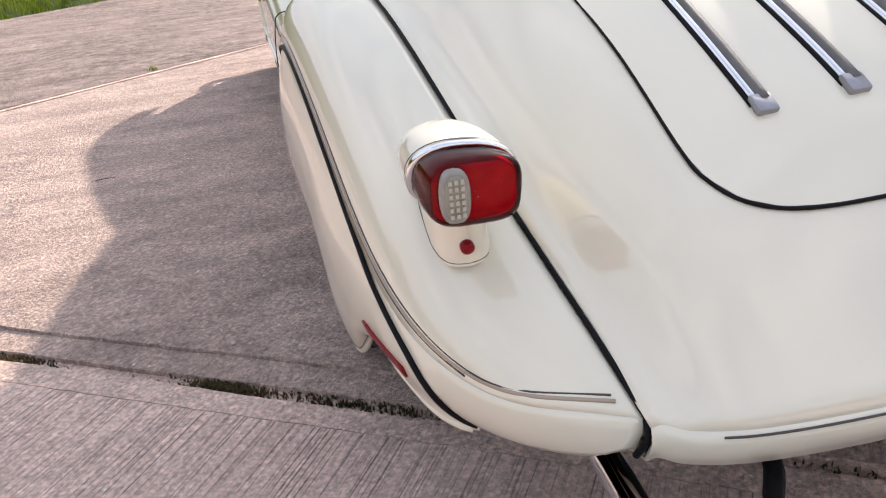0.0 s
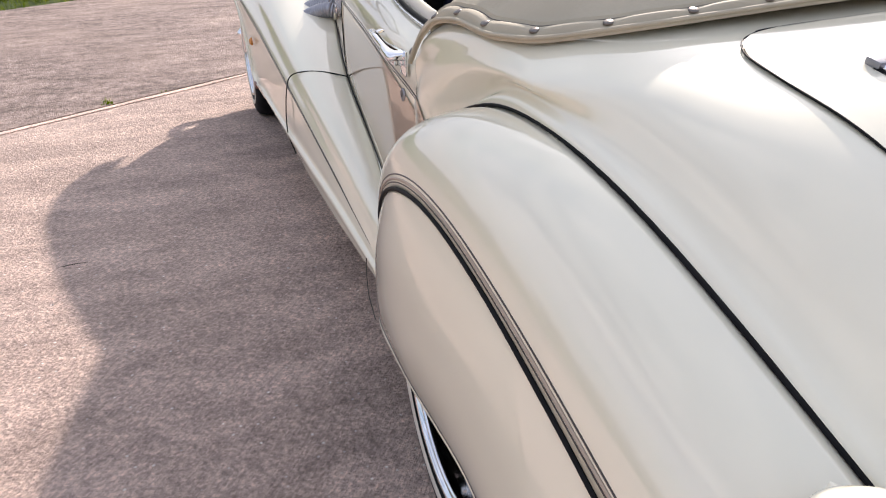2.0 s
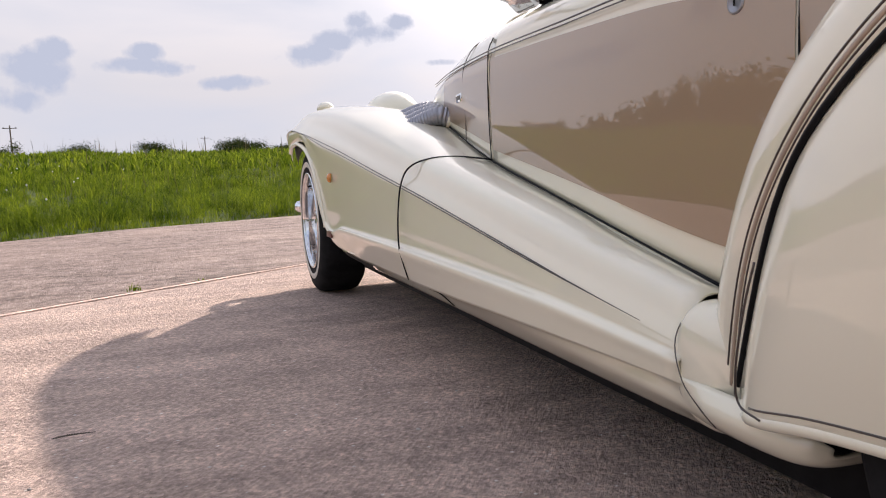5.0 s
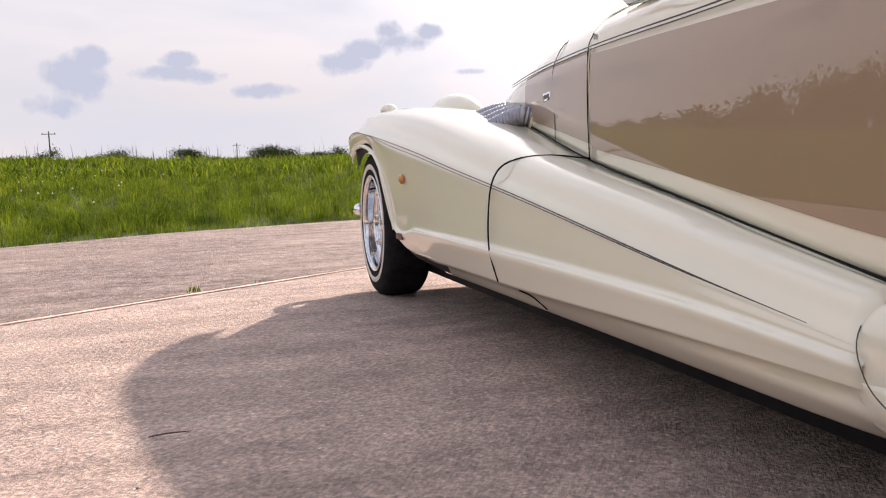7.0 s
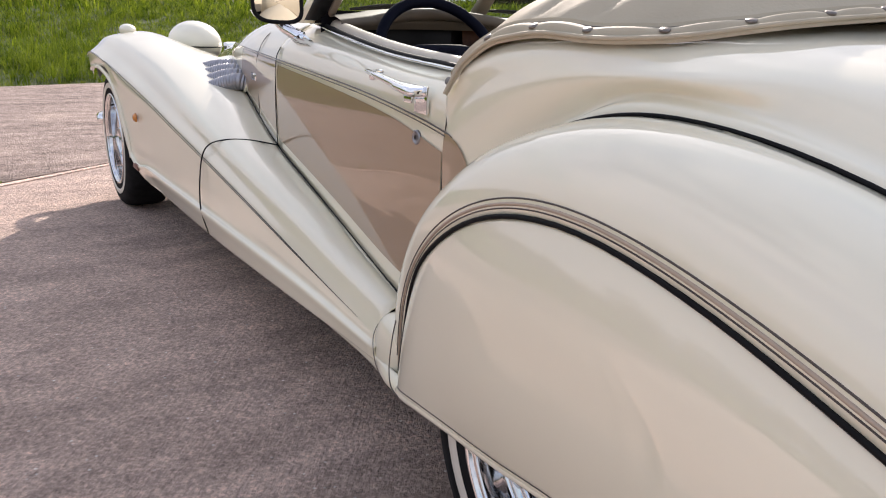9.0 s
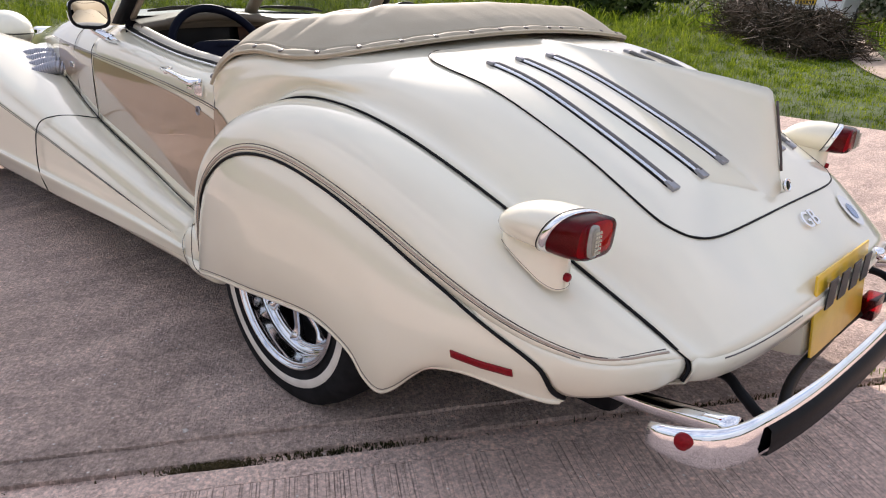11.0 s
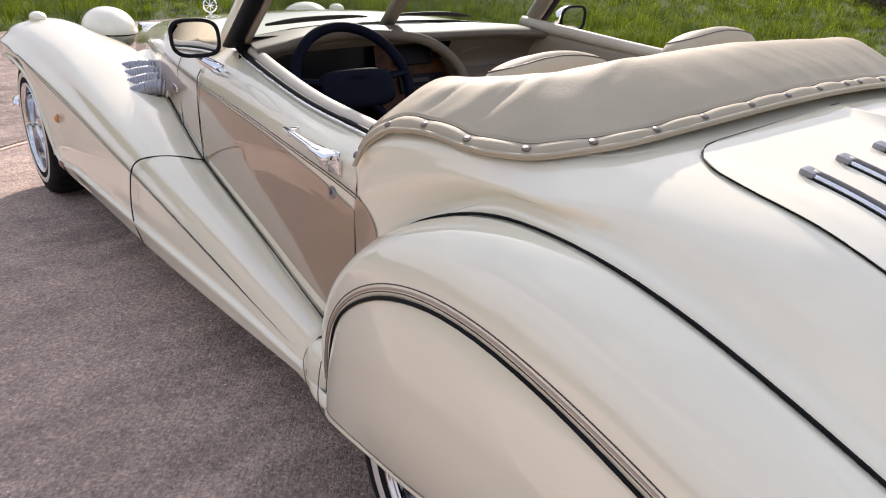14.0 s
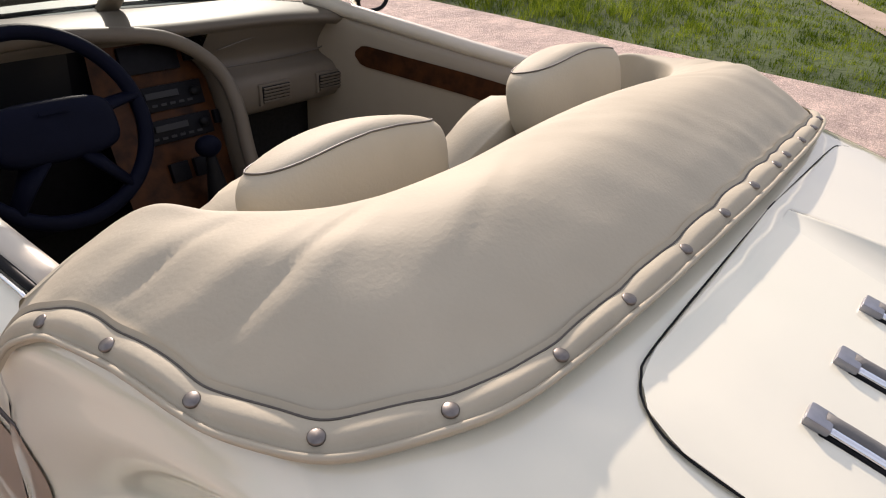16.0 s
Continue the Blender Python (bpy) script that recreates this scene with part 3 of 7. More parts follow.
def wander(xs, line, amount, seed):
    r = np.random.default_rng(seed)
    n = np.cumsum(r.normal(0, amount, len(xs)))
    n -= np.linspace(n[0], n[-1], len(xs))
    n += r.normal(0, min(0.0014, amount), len(xs))
    return [(float(x), float(line(x) + d)) for x, d in zip(xs, n)]


near_edge = wander(np.linspace(-4.1, 5.8, 360), lambda x: J1(x) - 0.115, 0.0010, 1)
band_lo = [(x, y + 0.004) for x, y in near_edge]
band_hi = wander(np.linspace(-4.1, 5.8, 360), lambda x: J1(x) - 0.03, 0.0008, 6)
mid_lo = wander(np.linspace(-4.1, 5.8, 360), lambda x: J1(x) + 0.012, 0.0008, 2)
strip_lo = wander(np.linspace(-4.1, 5.8, 360), lambda x: J1(x) + 0.128, 0.0014, 3)
mid_hi = wander(np.linspace(-4.0, 5.45, 90), lambda x: J2(x) - 0.012, 0.004, 4)
far_lo = wander(np.linspace(-4.0, 5.45, 90), lambda x: J2(x) + 0.012, 0.005, 5)
j_lo = wander(np.linspace(-4.0, 5.45, 110), lambda x: J2(x) - 0.060, 0.003, 8)
slab("slab", [(-14, -14), (6.5, -14), (5.8, -3.4)] + near_edge[::-1] + [(-4.16, 3.005), (-14, 3.03)], CONC2, -0.002, "brushed newer concrete slab")
slab("slab", band_lo + band_hi[::-1], CONC3, -0.003, "worn concrete edge band")
slab("slab", mid_lo + [(x, y - 0.003) for x, y in strip_lo[::-1]], CONC, -0.005)
slab("joint_fill", [(x, y - 0.006) for x, y in band_hi] + [(x, y + 0.006) for x, y in mid_lo[::-1]], CONC3, -0.017, "shallow mortar bed of the wide joint")
slab("slab", strip_lo + [(5.4, 1.5), (5.45, 4)] + [(x, y - 0.004) for x, y in j_lo[::-1]], CONC, 0.003)
slab("slab", j_lo + [(x, y - 0.006) for x, y in mid_hi[::-1]], CONC3, 0.008, "pale mortar strip beside the joint")
slab("slab", far_lo + [(5.45, 8.6 + 1.2), (4.6, 10.6), (2.6, 11.4), (0, 10.6), (-2.05, 9.8), (-3.5, 8.65), (-8, 6.2), (-14, 3.2), (-14, 3.05), (-4.15, 3.03)], CONC4, 0.006, "older rougher concrete slab")


def blades(name, x, y, height, width, material, lean=0.5, base=None, fan=None):
    """Bent grass blades, two faces each."""
    n = len(x)
    a = rng.uniform(0, 2 * np.pi, n) if fan is None else fan
    l = rng.uniform(0.1, lean, n) * height
    z = land(x, y) if base is None else base
    ca, sa = np.cos(a), np.sin(a)
    wx, wy = -sa * width / 2, ca * width / 2
    mx, my, mz = x + ca * l * 0.35, y + sa * l * 0.35, z + height * 0.6
    tx, ty, tz = x + ca * l, y + sa * l, z + height * rng.uniform(0.85, 1.0, n)
    v = np.stack([np.stack([x - wx, y - wy, z - 0.02], 1), np.stack([x + wx, y + wy, z - 0.02], 1), np.stack([mx + wx * 0.8, my + wy * 0.8, mz], 1), np.stack([mx - wx * 0.8, my - wy * 0.8, mz], 1), np.stack([tx + wx * 0.12, ty + wy * 0.12, tz], 1), np.stack([tx - wx * 0.12, ty - wy * 0.12, tz], 1)], 1)
    i = np.arange(n)[:, None] * 6
    f = np.concatenate([i + [0, 1, 2, 3], i + [3, 2, 4, 5]])
    return soup(name, v.reshape(-1, 3), f, material)


def scatter(n, x0, x1, y0, y1, lo, hi, bias=1.0):
    x, y = rng.uniform(x0, x1, n), rng.uniform(y0, y1, n)
    o = outside(x, y)
    k = (o > lo) & (o < hi) & (rng.random(n) < 1 / (1 + np.clip(o, 0, None) * bias))
    return x[k], y[k], o[k]


RUTS = [np.array(a, float) for a in ([(6.2, 0.6), (9.9, 2.15), (13, 3.45), (16.2, 4.65), (22, 6.6), (30, 9.2)], [(7.5, -0.2), (10, 0.85), (14, 2.55), (18.9, 4.4), (24, 6.4), (32, 8.9)])]


def off_track(x, y):
    """Metres from the nearest wheel rut."""
    d = np.full(np.shape(x), 1e9)
    for r in RUTS:
        d = np.minimum(d, np.abs(y - np.interp(x, r[:, 0], r[:, 1], left=1e6, right=1e6)))
    return d


def clumpy(x, y):
    return 0.5 + 0.5 * np.sin(x * 1.7 + 2.1 * np.sin(y * 0.9)) * np.sin(y * 1.3 + 1.7 * np.sin(x * 0.7))


cx_, cy_, co_ = scatter(110000, -16, 22, -6, 34, -0.01, 20, 0.40)
patchy = np.array([noise.noise(Vector((x * 0.55, y * 0.55, 2.0))) + 0.6 * noise.noise(Vector((x * 1.9, y * 1.9, 5.0))) for x, y in zip(cx_, cy_)])
ch_ = (0.17 + 0.15 * patchy + rng.normal(0, 0.035, len(cx_))).clip(0.06, 0.45) * np.clip(0.45 + co_ / 1.2, 0.45, 1.15)
ch_ *= np.where((cx_ > 5) & (cy_ < 6.5), np.clip(0.28 + (cy_ - 2.0 - 0.25 * (cx_ - 5)) * 0.2, 0.25, 1.0), 1.0)
PER = 16
ta = rng.uniform(0, 2 * np.pi, (len(cx_), PER))
tr_ = rng.random((len(cx_), PER)) ** 0.7 * (0.05 + 0.010 * co_)[:, None]
xs, ys = (cx_[:, None] + np.cos(ta) * tr_).ravel(), (cy_[:, None] + np.sin(ta) * tr_).ravel()
hs = (ch_[:, None] * rng.uniform(0.45, 1.1, (len(cx_), PER))).ravel()
os_, fan = np.repeat(co_, PER), (ta + rng.normal(0, 0.5, ta.shape)).ravel()
fx_, fy2_, fo_ = scatter(560000, -16, 22, -6, 34, -0.05, 20, 0.45)
fh_ = rng.uniform(0.05, 0.13, len(fx_)) * np.where((fx_ > 5) & (fy2_ < 6.5), 0.6, 1.0)
xs, ys, hs, os_ = np.r_[xs, fx_], np.r_[ys, fy2_], np.r_[hs, fh_], np.r_[os_, fo_]
fan = np.r_[fan, rng.uniform(0, 2 * np.pi, len(fx_))]
keep = (off_track(xs, ys) > 0.30 + rng.normal(0, 0.08, len(xs))) & (outside(xs, ys) > -0.04)
xs, ys, os_, hs, fan = xs[keep], ys[keep], os_[keep], hs[keep], fan[keep]
meadow = blades("long_grass", xs, ys, hs, 0.005 + 0.0008 * os_, GRASS, lean=2.0, fan=fan)
tagged(meadow, "long lush green meadow grass with mixed blades", "grass", kind="stuff")
xs, ys, os_ = scatter(330000, -60, 75, -20, 75, 12, 70, 0.02)
far_grass = blades("far_grass", xs, ys, (0.18 + 0.26 * clumpy(xs / 2, ys / 2)) * rng.uniform(0.6, 1.25, len(xs)), 0.026 + 0.0015 * os_, GRASS, lean=1.6)
tagged(far_grass, "distant long green field grass", "grass", kind="stuff")

# ---- the roadster ----
car = thing("roadster", (0, 2.5, 0), "cream neoclassic open roadster with tan door panels and chrome trim", "car")
SIDES = (1, -1)


def side(a, s):
    """Left-hand numbers as they stand, or mirrored to the right."""
    a = np.asarray(a, float)
    return a if s == 1 else a * (-1, 1, 1)


def panel(name, g, material, parent, s=1, label="", thick=0.004, turn=False):
    return sheet(name, side(g, s), material, parent, label, turn=turn ^ (s == -1), thick=thick)


def bowed(a, b, bulge, n, lift=None):
    """Sections from line a to line b, bowed outwards."""
    a, b = np.asarray(a), np.asarray(b)
    t = np.gradient(a + b, axis=0)
    d = b - a
    nn = np.cross(t, d)
    nn /= -(np.linalg.norm(nn, axis=1)[:, None] + 1e-12)
    q = (a + b) / 2 + nn * (np.asarray(bulge) * np.linalg.norm(d, axis=1))[:, None] * 2
    u = np.linspace(0, 1, n)[None, :, None]
    return a[:, None] * (1 - u) ** 2 + 2 * u * (1 - u) * q[:, None] + b[:, None] * u**2


# rear wings
WA = [(-0.735, 1.868, 0.20), (-0.722, 1.85, 0.33), (-0.720, 1.80, 0.445), (-0.728, 1.725, 0.545), (-0.723, 1.60, 0.672), (-0.713, 1.44, 0.757), (-0.703, 1.27, 0.790), (-0.679, 1.035, 0.752), (-0.644, 0.738, 0.631), (-0.602, 0.53, 0.518), (-0.580, 0.43, 0.462), (-0.563, 0.348, 0.413)]
WB = [(-0.768, 1.770, 0.20), (-0.790, 1.738, 0.34), (-0.815, 1.690, 0.453), (-0.837, 1.580, 0.566), (-0.847, 1.475, 0.628), (-0.850, 1.370, 0.661), (-0.841, 1.250, 0.667), (-0.829, 1.070, 0.622), (-0.812, 0.840, 0.530), (-0.797, 0.670, 0.462), (-0.772, 0.535, 0.425), (-0.700, 0.430, 0.404)]
SKIRT_U = [(-0.790, 1.748, 0.262), (-0.800, 1.715, 0.36), (-0.822, 1.655, 0.48), (-0.837, 1.568, 0.566), (-0.849, 1.434, 0.641), (-0.841, 1.277, 0.663), (-0.829, 1.096, 0.626), (-0.819, 0.95, 0.573), (-0.814, 0.89, 0.548), (-0.808, 0.81, 0.513), (-0.803, 0.75, 0.489), (-0.797, 0.68, 0.458), (-0.7875, 0.62, 0.432), (-0.7775, 0.572, 0.412), (-0.766, 0.533, 0.389), (-0.752, 0.524, 0.362), (-0.736, 0.523, 0.338), (-0.718, 0.518, 0.320), (-0.703, 0.512, 0.311)]
SKIRT_L = [(-0.798, 1.738, 0.242), (-0.826, 1.69, 0.247), (-0.842, 1.60, 0.268), (-0.847, 1.50, 0.281), (-0.849, 1.375, 0.292), (-0.846, 1.25, 0.303), (-0.841, 1.12, 0.304), (-0.836, 1.01, 0.265), (-0.828, 0.965, 0.212), (-0.817, 0.930, 0.188), (-0.809, 0.893, 0.208), (-0.802, 0.835, 0.266), (-0.799, 0.79, 0.300), (-0.790, 0.71, 0.320), (-0.775, 0.63, 0.320), (-0.753, 0.565, 0.312), (-0.728, 0.532, 0.304), (-0.703, 0.514, 0.302)]


def eased(a, n):
    """A line with its small kinks smoothed out, ends kept."""
    a = np.array(a, float)
    for _ in range(n):
        a[1:-1] = a[1:-1] * 0.5 + (a[:-2] + a[2:]) * 0.25
    return a


wa, wb = eased(cr(WA, 72), 8), eased(cr(WB, 72), 8)
WING = bowed(wa, wb, np.interp(np.linspace(0, 1, 72), [0, 0.15, 0.4, 0.8, 1], [0.13, 0.165, 0.24, 0.2, 0.06]), 17)
# the outer corner of the tail is rounded off
edge_ = np.vstack([WING[:, -1], WING[-1, -2::-1]])
move_ = eased(edge_, 30) - edge_
for k in range(6):
    WING[:-1, -1 - k] += move_[:71] * (1 - k / 6) ** 2
    WING[-1 - k, :-6 if k else None] += move_[71:][::-1][:-6 if k else None] * (1 - k / 6) ** 2
wb = WING[:, -1].copy()
su, sl = eased(cr(SKIRT_U, 90), 4), cr(SKIRT_L, 90)


def rounded(a, b, bulge, n):
    """Sections from line a to line b that roll over near a and stay flat below."""
    t, d = np.gradient(a + b, axis=0), b - a
    nn = np.cross(t, d)
    nn /= -(np.linalg.norm(nn, axis=1)[:, None] + 1e-12)
    u = np.linspace(0, 1, n) ** 1.3
    rise = np.where(u < 0.42, 1 - ((0.42 - u) / 0.42) ** 2, 1 - (np.clip(u - 0.55, 0, 1) / 0.45) ** 2)
    return a[:, None] + d[:, None] * u[None, :, None] + nn[:, None] * (np.asarray(bulge) * np.linalg.norm(d, axis=1))[:, None, None] * rise[None, :, None]


SKIRT = rounded(su, sl, np.interp(np.linspace(0, 1, 90), [0, 0.08, 0.25, 0.6, 0.8, 1], [0.0, 0.05, 0.075, 0.075, 0.03, 0.0]), 25)
for s in SIDES:
    w = panel("rear_wing", WING, CREAM, car, s, "cream rear wing with brown pinstripes" if s == 1 else "", turn=True)
    k = panel("wheel_spat", SKIRT, CREAM, car, s, thick=0.012, turn=True)

# deck between the wings
DECK_ROWS = [
    [(-0.565, 0.334, 0.412), (-0.47, 0.285, 0.425), (-0.36, 0.262, 0.437), (-0.2, 0.25, 0.445), (0, 0.247, 0.448)],
    [(-0.580, 0.43, 0.460), (-0.50, 0.425, 0.53), (-0.41, 0.43, 0.572), (-0.2, 0.43, 0.598), (0, 0.43, 0.605)],
    [(-0.602, 0.53, 0.516), (-0.52, 0.53, 0.585), (-0.43, 0.53, 0.628), (-0.22, 0.53, 0.668), (0, 0.53, 0.678)],
    [(-0.640, 0.71, 0.616), (-0.55, 0.71, 0.685), (-0.442, 0.71, 0.727), (-0.22, 0.71, 0.757), (0, 0.71, 0.765)],
    [(-0.667, 0.92, 0.708), (-0.58, 0.92, 0.782), (-0.467, 0.92, 0.824), (-0.24, 0.92, 0.842), (0, 0.92, 0.850)],
    [(-0.688, 1.10, 0.765), (-0.61, 1.10, 0.835), (-0.48, 1.10, 0.868), (-0.25, 1.10, 0.886), (0, 1.10, 0.893)],
    [(-0.703, 1.25, 0.787), (-0.688, 1.25, 0.840), (-0.54, 1.25, 0.888), (-0.25, 1.25, 0.908), (0, 1.25, 0.918)],
    [(-0.709, 1.36, 0.780), (-0.700, 1.36, 0.836), (-0.605, 1.36, 0.892), (-0.25, 1.36, 0.915), (0, 1.36, 0.925)],
    [(-0.716, 1.47, 0.732), (-0.709, 1.47, 0.828), (-0.632, 1.47, 0.886), (-0.25, 1.47, 0.915), (0, 1.47, 0.925)],
    [(-0.725, 1.60, 0.650), (-0.716, 1.60, 0.798), (-0.650, 1.60, 0.874), (-0.25, 1.60, 0.91), (0, 1.60, 0.92)],
    [(-0.727, 1.69, 0.560), (-0.715, 1.69, 0.762), (-0.664, 1.69, 0.846), (-0.25, 1.69, 0.90), (0, 1.69, 0.91)],
    [(-0.714, 1.745, 0.50), (-0.713, 1.745, 0.708), (-0.666, 1.745, 0.812), (-0.25, 1.745, 0.89), (0, 1.745, 0.90)],
]


def lipped(row):
    """Adds a rolled lip and a shallow hollow next to the wing bead."""
    (x0, y0, z0), (x1, y1, z1) = row[0], row[1]
    k = np.interp(y0, [0.30, 0.42, 1.05, 1.25], [0.3, 1.0, 1.0, 0.0])
    h = np.interp(y0, [1.05, 1.25, 1.50, 1.70], [0.0, 1.0, 1.0, 0.0])
    a, b = np.array(row[0]), np.array(row[1])
    p, q = a + (b - a) * 0.14, a + (b - a) * 0.42
    tail = np.array((x0 + 0.009, y0 + (y1 - y0) * 0.1, z0 + 0.012)), np.array((x0 + 0.036, y0 + (y1 - y0) * 0.4, z0 + 0.4 * (z1 - z0) - 0.006))
    waist = np.array((x0 + 0.004, y0, z0 + 0.013)), np.array((x0 + 0.021, y0, z0 + 0.025))
    p = p * (1 - k - h) + k * tail[0] + h * waist[0]
    q = q * (1 - k - h) + k * tail[1] + h * waist[1]
    return [row[0], tuple(p), tuple(q)] + row[1:]


whole = surf([lipped(r) for r in DECK_ROWS], 89, 42)
half = whole[:57]
DECK = np.concatenate([whole, flip_x(whole[:, -2::-1])], 1)
nr_, nc_ = DECK.shape[:2]
number = np.arange(nr_ * nc_).reshape(nr_, nc_)
skin = [(number[i, j + 1], number[i + 1, j + 1], number[i + 1, j], number[i, j]) for i in range(nr_ - 1) for j in range(nc_ - 1) if i < 56 or j < 29 or j >= nc_ - 30]
deck = put("rear_deck", raw("rear_deck", DECK.reshape(-1, 3), skin, CREAM), car)
dm = deck.modifiers.new("body", "SOLIDIFY")
dm.thickness, dm.offset = 0.004, -1


def deckz(x, y):
    """Height of the deck's skin."""
    i = np.interp(y, half[:, -1, 1], np.arange(len(half)))
    a, f = int(i), i - int(i)
    b = min(a + 1, len(half) - 1)
    za, zb = np.interp(-abs(x), half[a, :, 0], half[a, :, 2]), np.interp(-abs(x), half[b, :, 0], half[b, :, 2])
    return za * (1 - f) + zb * f


# quarter panels behind the doors
QUARTER = whole[56:, :30]

# doors
DOOR = surf([
    [(-0.716, 1.750, 0.33), (-0.713, 1.750, 0.50), (-0.711, 1.750, 0.68), (-0.700, 1.750, 0.76), (-0.645, 1.750, 0.80)],
    [(-0.708, 1.95, 0.36), (-0.709, 1.95, 0.53), (-0.708, 1.95, 0.72), (-0.690, 1.95, 0.78), (-0.636, 1.95, 0.806)],
    [(-0.682, 2.28, 0.425), (-0.686, 2.28, 0.58), (-0.682, 2.28, 0.742), (-0.660, 2.28, 0.80), (-0.605, 2.28, 0.829)],
    [(-0.651, 2.717, 0.512), (-0.655, 2.717, 0.63), (-0.650, 2.717, 0.762), (-0.623, 2.717, 0.82), (-0.543, 2.717, 0.866)],
], 40, 30)
DOORS = {}
for s in SIDES:
    DOORS[s] = panel("door", DOOR, CREAM, car, s, "closed cream door with a tan lower panel", thick=0.03, turn=True)

# front fenders
def fender_row(y, bead, mid, crown, stripe, base, ledge, low):
    """One cross-section: joint with the body, crown, stripe, flat side, ledge and lower edge."""
    k = lambda a, b, f: (a[0] + (b[0] - a[0]) * f, a[1] + (b[1] - a[1]) * f)
    pts = [bead, mid, crown, k(crown, stripe, 0.62), stripe, k(stripe, base, 0.3), k(stripe, base, 0.65), base, ledge, k(ledge, low, 0.5), low]
    return [(x, y, z) for x, z in pts]


FEND = surf([
    fender_row(1.85, (-0.716, 0.340), (-0.740, 0.345), (-0.762, 0.335), (-0.781, 0.285), (-0.785, 0.272), (-0.793, 0.265), (-0.788, 0.238)),
    fender_row(2.10, (-0.700, 0.388), (-0.735, 0.395), (-0.768, 0.382), (-0.790, 0.325), (-0.797, 0.293), (-0.808, 0.284), (-0.802, 0.240)),
    fender_row(2.30, (-0.680, 0.430), (-0.730, 0.439), (-0.773, 0.424), (-0.797, 0.360), (-0.806, 0.303), (-0.818, 0.293), (-0.812, 0.240)),
    fender_row(2.74, (-0.650, 0.520), (-0.723, 0.527), (-0.785, 0.512), (-0.819, 0.442), (-0.830, 0.320), (-0.843, 0.308), (-0.824, 0.234)),
    fender_row(3.17, (-0.592, 0.622), (-0.700, 0.630), (-0.795, 0.603), (-0.839, 0.516), (-0.848, 0.330), (-0.861, 0.317), (-0.830, 0.234)),
    fender_row(3.50, (-0.540, 0.690), (-0.670, 0.702), (-0.795, 0.670), (-0.855, 0.575), (-0.858, 0.335), (-0.871, 0.322), (-0.832, 0.235)),
    fender_row(3.78, (-0.520, 0.720), (-0.660, 0.745), (-0.795, 0.718), (-0.872, 0.622), (-0.866, 0.340), (-0.877, 0.326), (-0.866, 0.30)),
    fender_row(4.05, (-0.520, 0.730), (-0.660, 0.775), (-0.803, 0.752), (-0.889, 0.665), (-0.889, 0.640), (-0.888, 0.625), (-0.880, 0.605)),
    fender_row(4.30, (-0.530, 0.730), (-0.670, 0.790), (-0.815, 0.770), (-0.905, 0.695), (-0.904, 0.675), (-0.900, 0.655), (-0.890, 0.640)),
    fender_row(4.52, (-0.550, 0.700), (-0.680, 0.765), (-0.812, 0.747), (-0.895, 0.680), (-0.893, 0.655), (-0.890, 0.63), (-0.880, 0.600)),
    fender_row(4.66, (-0.580, 0.640), (-0.690, 0.690), (-0.800, 0.682), (-0.865, 0.632), (-0.866, 0.615), (-0.865, 0.595), (-0.860, 0.575)),
], 90, 61)
for s in SIDES:
    panel("front_fender", FEND, CREAM, car, s, turn=False)

# bonnet
BON = surf([
    [(-0.650, 2.72, 0.51), (-0.655, 2.72, 0.66), (-0.648, 2.72, 0.77), (-0.56, 2.72, 0.86), (-0.3, 2.72, 0.895), (0, 2.72, 0.905)],
    [(-0.600, 3.10, 0.60), (-0.605, 3.10, 0.70), (-0.595, 3.10, 0.78), (-0.50, 3.10, 0.866), (-0.26, 3.10, 0.903), (0, 3.10, 0.913)],
    [(-0.540, 3.45, 0.66), (-0.54, 3.45, 0.73), (-0.52, 3.45, 0.78), (-0.43, 3.45, 0.846), (-0.22, 3.45, 0.876), (0, 3.45, 0.886)],
    [(-0.400, 4.00, 0.62), (-0.405, 4.00, 0.69), (-0.385, 4.00, 0.745), (-0.30, 4.00, 0.792), (-0.16, 4.00, 0.814), (0, 4.00, 0.822)],
    [(-0.335, 4.36, 0.50), (-0.34, 4.36, 0.64), (-0.32, 4.36, 0.705), (-0.24, 4.36, 0.745), (-0.13, 4.36, 0.764), (0, 4.36, 0.772)],
], 50, 26)
sheet("bonnet", np.concatenate([BON, flip_x(BON[:, -2::-1])], 1), CREAM, car, turn=True, thick=0.004)


def along(g, dist, from_end=True):
    """The line that runs a set distance from one long edge of a sheet."""
    out = []
    for row in g:
        r = row[::-1] if from_end else row
        d = np.r_[0, np.cumsum(np.linalg.norm(np.diff(r, axis=0), axis=1))]
        out.append([np.interp(dist, d, r[:, k]) for k in range(3)])
    return np.array(out)


def proud(g, dist, from_end=True, lift=0.001, sign=1):
    """The same line, lifted off the sheet."""
    n = normals(g)
    line, up = along(g, dist, from_end), []
    for row, nr in zip(g, n):
        r = row[::-1] if from_end else row
        m = nr[::-1] if from_end else nr
        d = np.r_[0, np.cumsum(np.linalg.norm(np.diff(r, axis=0), axis=1))]
        up.append([np.interp(dist, d, m[:, k]) for k in range(3)])
    return line + np.array(up) * lift * sign


def trim(name, path, radius, material, s=1, parent=None, label="", sides=6):
    return tube(name, side(path, s), radius, material, parent or car, label, sides)


